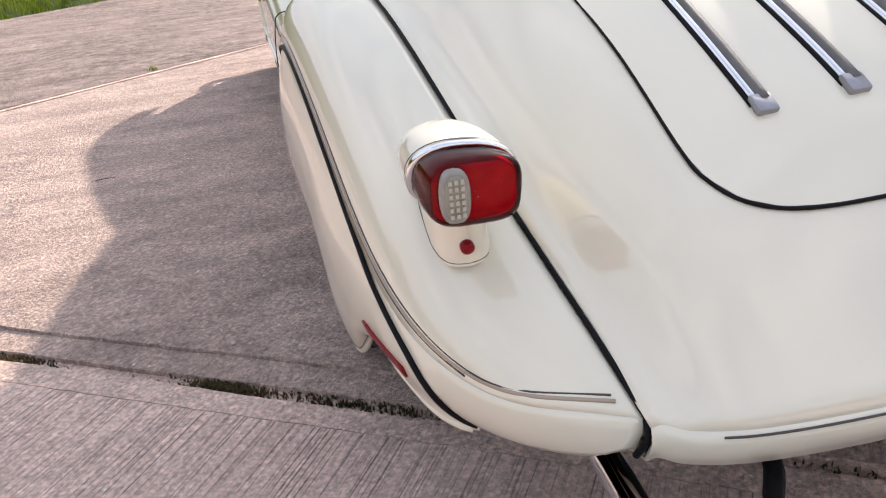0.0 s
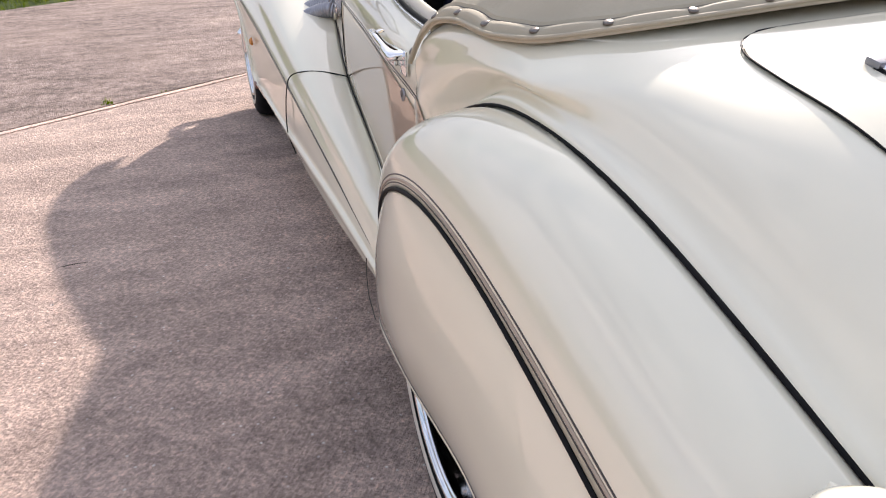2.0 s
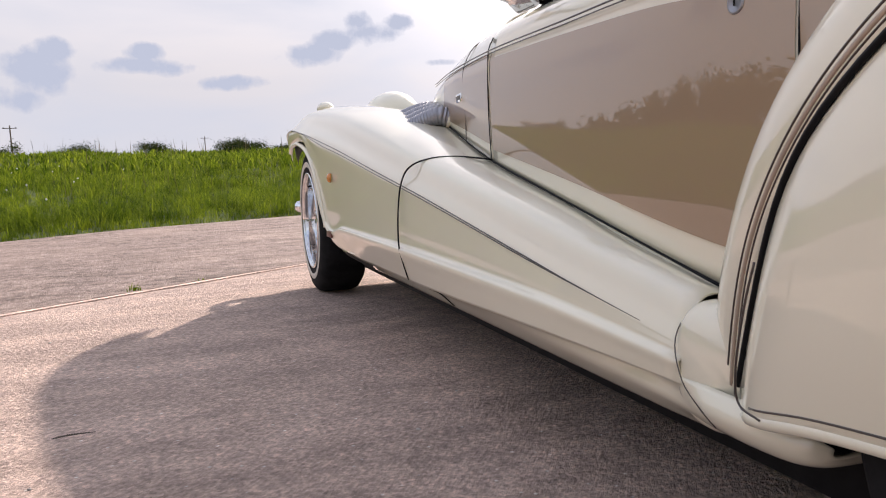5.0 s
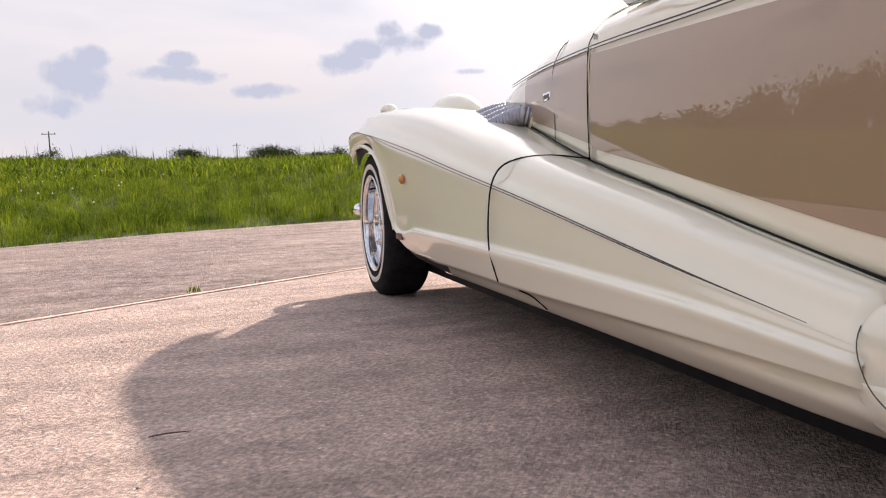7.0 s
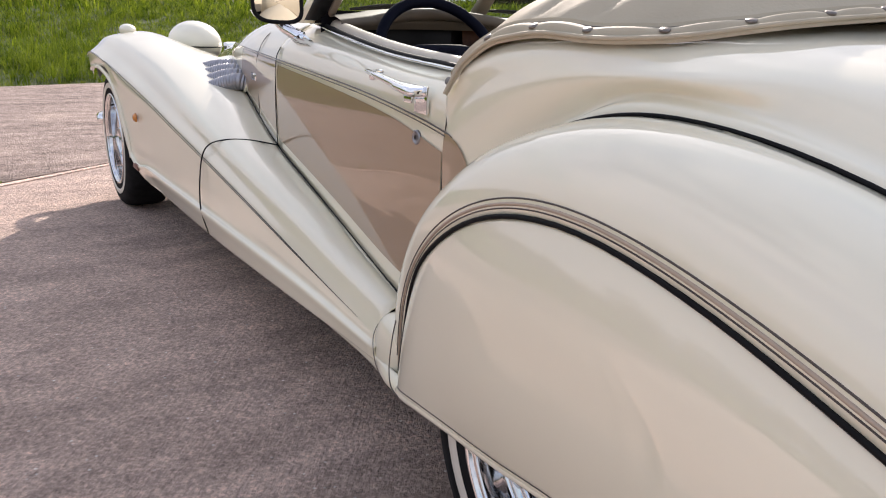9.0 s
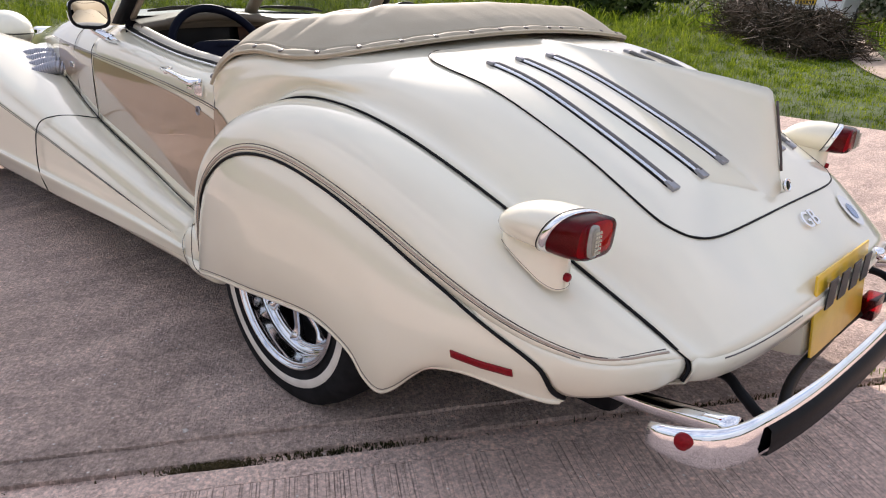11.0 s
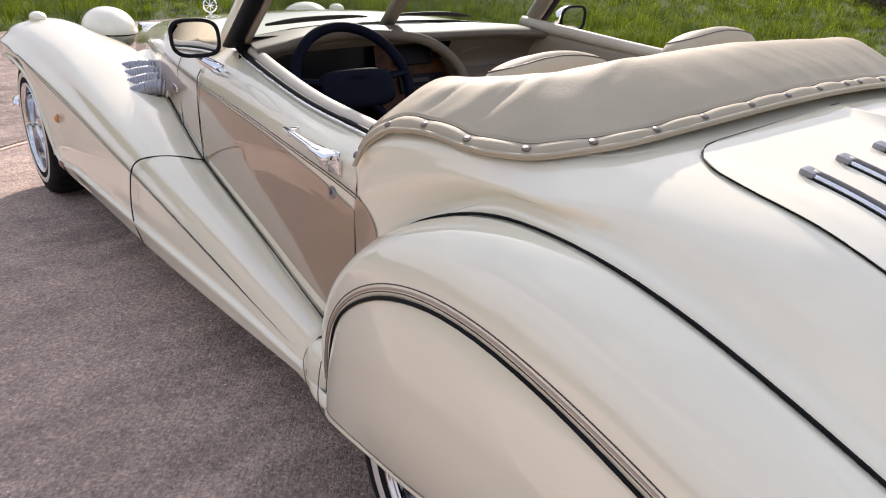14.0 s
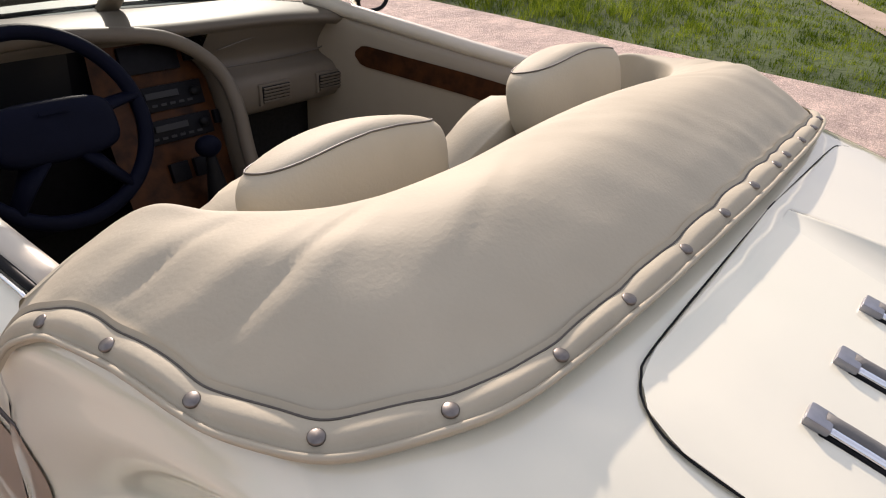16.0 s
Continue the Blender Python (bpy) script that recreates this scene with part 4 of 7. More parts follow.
# beads, gaskets and pinstripes of the rear wings
tail_drop = cr([(-0.563, 0.348, 0.413), (-0.566, 0.338, 0.395), (-0.577, 0.342, 0.372)], 8)
for s in SIDES:
    bead = np.vstack([wa[22:] + (0, 0, 0.002), tail_drop])
    trim("wing_bead", bead, np.interp(np.linspace(0, 1, len(bead)), [0, 0.12, 1], [0.001, 0.0030, 0.0042]), BLACK, s, label="black rubber bead")
    gap = su - (0.002, 0, -0.002)
    trim("spat_gasket", gap, np.interp(np.linspace(0, 1, len(gap)), [0, 0.7, 0.9, 1], [0.0036, 0.0038, 0.0062, 0.0055]), BLACK, s, label="black rubber gasket")
    trim("pinstripe", proud(SKIRT, 0.014, sign=-1, lift=0.0)[5:60], 0.0012, STRIPE, s)
    trim("spat_lip", sl[3:-2] + (0.004, 0, 0.002), 0.007, CREAM, s, sides=8)
    for off_, rad_, paint_ in ((0.013, 0.0012, STRIPE), (0.019, 0.0026, STRIPE2), (0.027, 0.0014, STRIPE)):
        turn_ = proud(WING, off_, sign=-1, lift=0.0)[:-3]
        if off_ > 0.015:
            turn_ = np.vstack([turn_, along(WING.transpose(1, 0, 2), off_)[::-1][3:-2]])
        trim("pinstripe", eased(even(turn_, 150), 12) + (0, 0, 0.0008), rad_, paint_, s)
    fr = cr([(-0.851, 1.655, 0.41), (-0.850, 1.668, 0.37), (-0.845, 1.685, 0.31), (-0.838, 1.69, 0.27), (-0.840, 1.66, 0.262)], 24)
    trim("pinstripe", fr - (0.004, 0, 0), 0.0012, STRIPE, s)
    # folded edges on both sides of the gasket
    panel("edge_flange", np.stack([wb, wb + (0.012, 0, -0.010), wb + (0.03, 0, -0.012)], 1), CREAM, car, s, thick=0)
    panel("spat_flange", np.stack([su + (0.002, 0, 0), su + (0.010, 0, 0.007), su + (0.028, 0, 0.012)], 1), CREAM, car, s, thick=0)
    block("tail_web", side((-0.562, 0.386, 0.392), s), (0.034, 0.03, 0.055), CREAM, car, bevel=0.004)
    # tail of the wing under its lip
    k0 = int(np.argmin(np.abs(wb[:, 1] - 0.675)))
    lip = even(np.vstack([wb[k0::3], WING[-1, ::-1][2::4], WING[-1, :1]]), 30)
    low = even([(-0.797, 0.676, 0.452), (-0.785, 0.612, 0.430), (-0.774, 0.562, 0.408), (-0.760, 0.521, 0.384), (-0.736, 0.516, 0.343), (-0.706, 0.496, 0.322), (-0.670, 0.435, 0.335), (-0.615, 0.378, 0.352), (-0.572, 0.350, 0.375)], 30)
    panel("wing_tail", bowed(lip, low, np.interp(np.arange(30), [0, 8, 14, 29], [0.0, 0.02, 0.12, 0.12]), 9), CREAM, car, s, turn=True)
    cloud_ = SKIRT.reshape(-1, 3)
    red = []
    for yy in np.linspace(0.715, 0.585, 12):
        zc_ = np.interp(yy, [0.585, 0.65, 0.715], [0.364, 0.362, 0.367])
        row_ = []
        for zz in np.linspace(zc_ - 0.008, zc_ + 0.008, 4):
            d2 = (cloud_[:, 1] - yy) ** 2 + (cloud_[:, 2] - zz) ** 2
            near_ = np.argsort(d2)[:5]
            wt = 1 / (d2[near_] + 1e-6)
            row_.append(((cloud_[near_, 0] * wt).sum() / wt.sum() - 0.004, yy, zz))
        red.append(row_)
    panel("side_reflector", np.array(red), REFLECT, car, s, "dark red side reflector", thick=0.004, turn=False)
    # inner liners
    panel("wheel_liner", WING[:, ::2] + (0.03, 0, -0.02), BLACK, car, s, thick=0)
    panel("wheel_liner", SKIRT[:, ::2] + (0.028, 0, 0), BLACK, car, s, thick=0)

# tail valance, lid, strips and fin
row0 = DECK[0]
val = np.stack([row0, row0 + (0, -0.004, -0.02), row0 + (0, 0.006, -0.05), row0 + (0, 0.04, -0.066), row0 + (0, 0.10, -0.07)])
sheet("rear_valance", val, CREAM, car, thick=0.004)
for s in SIDES:
    trim("pinstripe", DECK[0][17:33] + (0, -0.003, -0.006), 0.0014, STRIPE, s)

LIDX = [(0.408, 0.0), (0.411, 0.20), (0.419, 0.31), (0.431, 0.365), (0.452, 0.402), (0.485, 0.424), (0.53, 0.433), (0.706, 0.442), (0.92, 0.466), (1.05, 0.474), (1.12, 0.472), (1.155, 0.455), (1.175, 0.425), (1.184, 0.36), (1.186, 0.0)]
ly = np.array([p[0] for p in LIDX])
lx = np.array([p[1] for p in LIDX])
rows_y = np.unique(np.r_[np.linspace(0.4082, 0.5, 20), np.linspace(0.5, 1.13, 44), np.linspace(1.13, 1.1858, 14)])
lid_g = np.array([[(x, y, deckz(x, y) + 0.0045) for x in np.linspace(-1, 1, 41) * np.interp(y, ly, lx)] for y in rows_y])
lid = sheet("boot_lid", lid_g, CREAM, car, "cream boot lid with six chrome strips and a raised fin", turn=True)
outline = [(-x, y) for y, x in LIDX] + [(x, y) for y, x in LIDX[::-1]]
ring = even([(x, y, deckz(x, y) + 0.003) for x, y in outline], 300)
tube("lid_gasket", ring, np.interp(np.array(ring)[:, 1], [0.45, 0.85, 1.2], [0.0026, 0.0018, 0.0011]), BLACK, lid, sides=6)

for s in SIDES:
    for x0, y0, x1, y1 in ((0.350, 1.035, 0.324, 0.545), (0.245, 1.032, 0.215, 0.535), (0.127, 1.030, 0.102, 0.545)):
        yy = np.linspace(y0, y1, 40)
        xx = -s * np.interp(yy, [y1, y0], [x1, x0])
        mid = np.array([(x, y, deckz(x, y) + 0.009) for x, y in zip(xx, yy)])
        st = tube("lid_strip", mid + (-s * 0.005, 0, -0.002), 0.0055, CHROME, lid, "chrome strip with a grey insert" if s == 1 else "", sides=8, squash=0.8)
        # black tube that draws the strip's shadow line on the lid
        tube("shadow_gap", mid + (-s * 0.0115, 0, -0.006), 0.003, BLACK, lid, sides=6)
        tube("insert", mid + (s * 0.004, 0, 0.0), 0.0085, GREYINS, lid, sides=8, squash=0.75)
        for y, d in ((y0, 0.018), (y1, -0.022)):
            x = -s * np.interp(y, [y1, y0], [x1, x0])
            tilt_ = math.atan2(deckz(x, y + 0.01) - deckz(x, y - 0.01), 0.02)
            block("end_cap", (x, y + d * 0.2, deckz(x, y + d * 0.2) + 0.008), (0.027, abs(d) * 1.3, 0.011), STEEL, lid, bevel=0.0035, rot=Euler((tilt_, 0, 0)).to_matrix())

fy = np.linspace(1.165, 0.43, 60)
crest = np.interp(fy, [0.43, 0.44, 0.475, 0.495, 0.625, 0.792, 0.979, 1.10, 1.165], [0.615, 0.66, 0.80, 0.852, 0.868, 0.884, 0.902, 0.912, 0.914])
wide = np.interp(fy, [0.43, 0.46, 0.55, 0.8, 1.0, 1.165], [0.06, 0.085, 0.110, 0.100, 0.080, 0.050])
q = np.linspace(-1, 1, 41)
fin_g = np.array([[(w * v, y, deckz(w * v, y) + 0.004 + max(0, c - deckz(0, y) - 0.004) * ((1 - abs(v)) ** 2.4 * 0.75 + 0.25 * (1 - abs(v)) ** 6)) for v in q] for y, c, w in zip(fy, crest, wide)])
fin = sheet("boot_fin", fin_g, CREAM, car, "cream raised fin with a slim brake light")
slot = np.array([(0, 0.4835, 0.825), (0, 0.470, 0.77), (0, 0.455, 0.715), (0, 0.444, 0.665)]) + (0, -0.006, 0)
tube("brake_light", cr(slot, 12), 0.0032, SLIMLAMP, fin, "slim dark red high brake light", sides=6)
lathe("lock_ring", [(0, 0.001), (0.004, 0.016), (0.009, 0.0165), (0.010, 0.013), (0.007, 0.012), (0.0072, 0.0)], (0, 0.424, 0.632), (0, -1, 0.35), CHROME, fin, sides=24)
lathe("lock_disc", [(0.0, 0.011), (0.0085, 0.011), (0.0088, 0.0)], (0, 0.424, 0.632), (0, -1, 0.35), BLACK, fin, sides=20)


def lettering(name, text, size, depth, m, material, parent):
    cu = bpy.data.curves.new(name, "FONT")
    cu.body, cu.size, cu.extrude, cu.bevel_depth, cu.align_x, cu.align_y = text, size, depth, depth * 0.3, "CENTER", "CENTER"
    tmp = bpy.data.objects.new(name, cu)
    scene.collection.objects.link(tmp)
    me = bpy.data.meshes.new_from_object(tmp.evaluated_get(bpy.context.evaluated_depsgraph_get()))
    bpy.data.objects.remove(tmp)
    me.transform(m)
    me.materials.clear()
    me.materials.append(material)
    return put(name, me, parent)


def on_deck(x, y, lift):
    e = 0.01
    p = Vector((x, y, deckz(x, y)))
    u = Vector((2 * e, 0, deckz(x + e, y) - deckz(x - e, y))).normalized()
    v = Vector((0, 2 * e, deckz(x, y + e) - deckz(x, y - e))).normalized()
    n = u.cross(v).normalized()
    v = n.cross(u)
    return Matrix.Translation(p + n * lift) @ Matrix((u, v, n)).transposed().to_4x4()


badge = lettering("country_badge", "GB", 0.062, 0.003, on_deck(0.035, 0.366, 0.004), CHROME, car)
tagged(badge, "raised chrome GB letters")
m = on_deck(0.30, 0.35, 0.002)
disc = [[m @ Vector((0.042 * r * math.cos(a), 0.05 * r * math.sin(a), 0.0012)) for a in np.linspace(0, 2 * np.pi, 32, endpoint=False)] for r in (0.02, 0.5, 0.9, 1.0)]
emblem = sheet("round_emblem", np.array(disc), WHITEPAINT, car, "white oval emblem with a blue shield shape", close_v=True, turn=False)
sh = [[m @ Vector((0.020 * r * math.cos(a), 0.026 * r * math.sin(a) * (1.1 if math.sin(a) < 0 else 0.8), 0.003)) for a in np.linspace(0, 2 * np.pi, 20, endpoint=False)] for r in (0.02, 0.6, 1.0)]
sheet("shield", np.array(sh), BLUE, emblem, close_v=True)

# number plate housing
hb = block("plate_housing", (0.0, 0.335, 0.372), (0.37, 0.15, 0.150), CREAM, car, "cream number plate housing", bevel=0.02, rot=Euler((radians(-6), 0, 0)).to_matrix())
plate = block("number_plate", (0.0, 0.252, 0.400), (0.345, 0.006, 0.195), YELLOW, car, "yellow rear number plate with dark bars", bevel=0.003, rot=Euler((radians(-6), 0, 0)).to_matrix())
for k, zz in enumerate((0.447, 0.357)):
    for i in range(4 if k == 0 else 3):
        block("bar", (-0.115 + i * 0.078, 0.2465 - (zz - 0.4) * 0.105, zz), (0.05, 0.003, 0.066), INK, plate)
block("fog_lamp", (0.215, 0.23, 0.315), (0.075, 0.04, 0.06), SHEEN, car, "dark red fog lamp", bevel=0.008)
lathe("plate_lamp", [(0, 0.001), (0, 0.016), (0.02, 0.016), (0.026, 0.010), (0.027, 0)], (0.215, 0.255, 0.455), (0, -1, 0), CHROME, car, sides=20)

# rear bumper
bp = even([(-0.722, 0.325, 0.335), (-0.716, 0.27, 0.337), (-0.690, 0.222, 0.340), (-0.62, 0.188, 0.345), (-0.45, 0.158, 0.352), (-0.22, 0.142, 0.358), (0, 0.137, 0.36)], 40)
bp = np.vstack([bp, flip_x(bp[-2::-1])])
prof = [(0.000, 0.043), (-0.009, 0.038), (-0.013, 0.020), (-0.014, 0.0), (-0.013, -0.020), (-0.009, -0.038), (0.0, -0.043), (0.006, -0.03), (0.006, 0.03)]
tb = np.gradient(bp, axis=0)
tb /= np.linalg.norm(tb, axis=1)[:, None]
out = np.stack([-tb[:, 1], tb[:, 0], 0 * tb[:, 0]], 1)
hgt = np.interp(np.arange(len(bp)), [0, 4, 9, len(bp) - 10, len(bp) - 5, len(bp) - 1], [0.55, 0.9, 1, 1, 0.9, 0.55])
bg = np.array([[p + o * a + np.array((0, 0, b * h)) for a, b in prof] for p, o, h in zip(bp, out, hgt)])
bumper = sheet("rear_bumper", bg, CHROME, car, "chrome rear bumper with a black rubber insert", close_v=True, caps=True)
ins = np.array([[p + o * a + np.array((0, 0, b)) for a, b in ((-0.011, 0.024), (-0.021, 0.019), (-0.024, -0.006), (-0.022, -0.030), (-0.010, -0.036))] for p, o in zip(bp[10:-10], out[10:-10])])
sheet("rubber_insert", ins, BLACK, bumper)
for s in SIDES:
    lathe("reflector", [(0, 0.001), (0.0, 0.017), (0.006, 0.016), (0.008, 0.0)], side((-0.722, 0.262, 0.35), s), (-s, -0.45, 0), REFLECT, bumper, sides=24)
    trim("bumper_iron", cr([(-0.565, 0.50, 0.285), (-0.575, 0.38, 0.30), (-0.60, 0.22, 0.338)], 14), np.linspace(0.017, 0.022, 14), CHROME, s, bumper, sides=12)
    trim("bracket", cr([(-0.40, 0.45, 0.30), (-0.42, 0.33, 0.335), (-0.455, 0.27, 0.325), (-0.46, 0.22, 0.30), (-0.44, 0.17, 0.335)], 20), 0.011, BLACK, s, bumper)
    trim("cross_iron", cr([(-0.47, 0.19, 0.31), (-0.25, 0.24, 0.30), (0, 0.25, 0.30)], 12), 0.012, BLACK, s, bumper)

# tail lamps
for s in SIDES:
    c = np.array((-0.690, 0.0, 0.650))

    def ringpts(y, hx, hz, zc=0.0, xc=0.0, shear=1.0, n=32, p=0.72):
        a = np.linspace(0, 2 * np.pi, n, endpoint=False)
        dx, dz = np.sign(np.cos(a)) * np.abs(np.cos(a)) ** p * hx, np.sign(np.sin(a)) * np.abs(np.sin(a)) ** p * hz
        return np.stack([c[0] + xc + dx, y - shear * (0.30 * dx + 0.45 * dz), c[2] + zc + dz], 1)

    pod = np.array([ringpts(y, hx, hz, zc, p=1.0 if i < 6 else 0.9) for i, (y, hx, hz, zc) in enumerate([(0.698, 0.002, 0.002, -0.004), (0.694, 0.016, 0.013, -0.003), (0.684, 0.030, 0.024, -0.002), (0.665, 0.043, 0.035, 0.0), (0.64, 0.052, 0.042, 0.002), (0.61, 0.057, 0.045, 0.003), (0.575, 0.058, 0.045, 0.002), (0.556, 0.0575, 0.0445, 0.001)])])
    lamp = sheet("tail_lamp", side(pod, s), CREAM, car, "cream tail lamp pod with a red lens and chrome bezel" if s == 1 else "", turn=s == 1, close_v=True)
    lamp.location = (-0.004 * s, -0.006, -0.009)
    bez = np.array([ringpts(y, hx, hz, 0.0, p=0.85) for y, hx, hz in [(0.556, 0.0585, 0.0455), (0.553, 0.0600, 0.0468), (0.545, 0.0598, 0.0466), (0.541, 0.0575, 0.0445), (0.543, 0.052, 0.040)]])
    sheet("bezel", side(bez, s), CHROME, lamp, turn=s == 1, close_v=True)
    gs = np.array([ringpts(y, 0.0592, 0.0462, 0.0, p=0.85) for y in (0.560, 0.557)])
    sheet("bezel_seal", side(gs * 1.0, s), BLACK, lamp, turn=s == 1, close_v=True)
    lens = np.array([ringpts(y, hx, hz, -0.001, p=pp, shear=sh) for y, hx, hz, pp, sh in [(0.545, 0.055, 0.042, 0.8, 1.0), (0.530, 0.0545, 0.042, 0.72, 0.9), (0.512, 0.0530, 0.041, 0.62, 0.7), (0.498, 0.0505, 0.039, 0.55, 0.45), (0.489, 0.047, 0.0355, 0.52, 0.25), (0.485, 0.040, 0.030, 0.5, 0.12), (0.483, 0.02, 0.015, 0.5, 0.06), (0.483, 0.001, 0.001, 0.5, 0.0)]])
    lz = sheet("lens", side(lens, s), SHEEN, lamp, "ribbed red lens", turn=s == 1, close_v=True)
    well = np.array([ringpts(y, hx, hz, -0.001, p=pp, shear=sh) for y, hx, hz, pp, sh in [(0.556, 0.056, 0.043, 0.85, 1.0), (0.536, 0.0495, 0.037, 0.72, 0.9), (0.508, 0.047, 0.0350, 0.58, 0.45), (0.498, 0.0455, 0.0340, 0.54, 0.3)]])
    sheet("lamp_well", side(well, s), LAMPWALL, lz, turn=s == 1, close_v=True)
    rings_ = np.linspace(1.0, 0.02, 23)
    cup = np.array([ringpts(0.4975 + (0.0022 if i % 2 else 0.0), 0.0455 * r, 0.0340 * r, -0.001, p=0.54 + 0.4 * (1 - r), shear=0.3 * r) for i, r in enumerate(rings_)])
    sheet("lamp_reflector", side(cup, s), LAMPCUP, lz, turn=s == 1, close_v=True)
    cw = np.array([[(-0.714 + 0.0165 * r * math.copysign(abs(math.cos(a)) ** 0.7, math.cos(a)), 0.4855 - 0.004 * (1 - r * r), 0.6475 + 0.030 * r * math.copysign(abs(math.sin(a)) ** 0.8, math.sin(a))) for a in np.linspace(0, 2 * np.pi, 28, endpoint=False)] for r in (1.02, 1.0, 0.85, 0.5, 0.01)])
    cw[..., 1] -= 0.0030
    cw[..., 2] += 0.0055
    cw[0, :, 1] += 0.010
    cl = sheet("reverse_lens", side(cw, s), CLEARLENS, lamp, "pale clear window with small diodes", turn=s != 1, close_v=True)
    bd = cw[1:].copy()
    bd[..., 0], bd[..., 2] = -0.714 + (bd[..., 0] + 0.714) * 0.70, 0.653 + (bd[..., 2] - 0.653) * 0.80
    bd[..., 1] -= 0.0025
    sheet("diode_board", side(bd, s), LENSBACK, lamp, turn=s != 1, close_v=True)
    for i in range(3):
        for j in range(6):
            block("diode", side((-0.7205 + i * 0.0065, 0.4752, 0.6345 + j * 0.0074), s), (0.0038, 0.002, 0.0046), DIODE, lamp)
    foot = []
    for k, (y, z0, hw) in enumerate([(0.702, 0.596, 0.004), (0.695, 0.592, 0.018), (0.675, 0.586, 0.030), (0.645, 0.572, 0.036), (0.61, 0.553, 0.037), (0.585, 0.538, 0.036), (0.567, 0.528, 0.031), (0.557, 0.523, 0.024), (0.551, 0.521, 0.014), (0.549, 0.520, 0.0)]):
        top = 0.64
        foot.append([(-0.690 + 0.002 + dx * hw, y, z0 - 0.006 + (top - z0) * h) for dx, h in ((-1, 0), (-0.98, 0.15), (-0.82, 0.6), (-0.55, 1), (0, 1.1), (0.55, 1), (0.82, 0.6), (0.98, 0.15), (1, 0))])
    foot = [[(x, y, z + np.interp(y, [0.55, 0.60, 0.70], [0.020, 0.014, 0.012])) for x, y, z in r] for r in foot]
    ft = sheet("lamp_foot", side(np.array([cr(r, 17) for r in foot]), s), CREAM, lamp, turn=s != 1)
    base = np.array([r[0] for r in foot] + [r[-1] for r in foot[::-1]])
    trim("foot_seal", even(base + (0, 0, 0.004), 60), 0.00045, STRIPE, s, lamp)
    lathe("warning_stud", [(0, 0.001), (0, 0.0085), (0.012, 0.0085), (0.015, 0.006), (0.0155, 0)], side((-0.690, 0.555, 0.562), s), (0, -1, -0.1), REFLECT, lamp, sides=20)
    lathe("stud_collar", [(0.0, 0.010), (0.004, 0.0105), (0.005, 0.008)], side((-0.690, 0.5555, 0.562), s), (0, -1, -0.1), CHROME, lamp, sides=20)

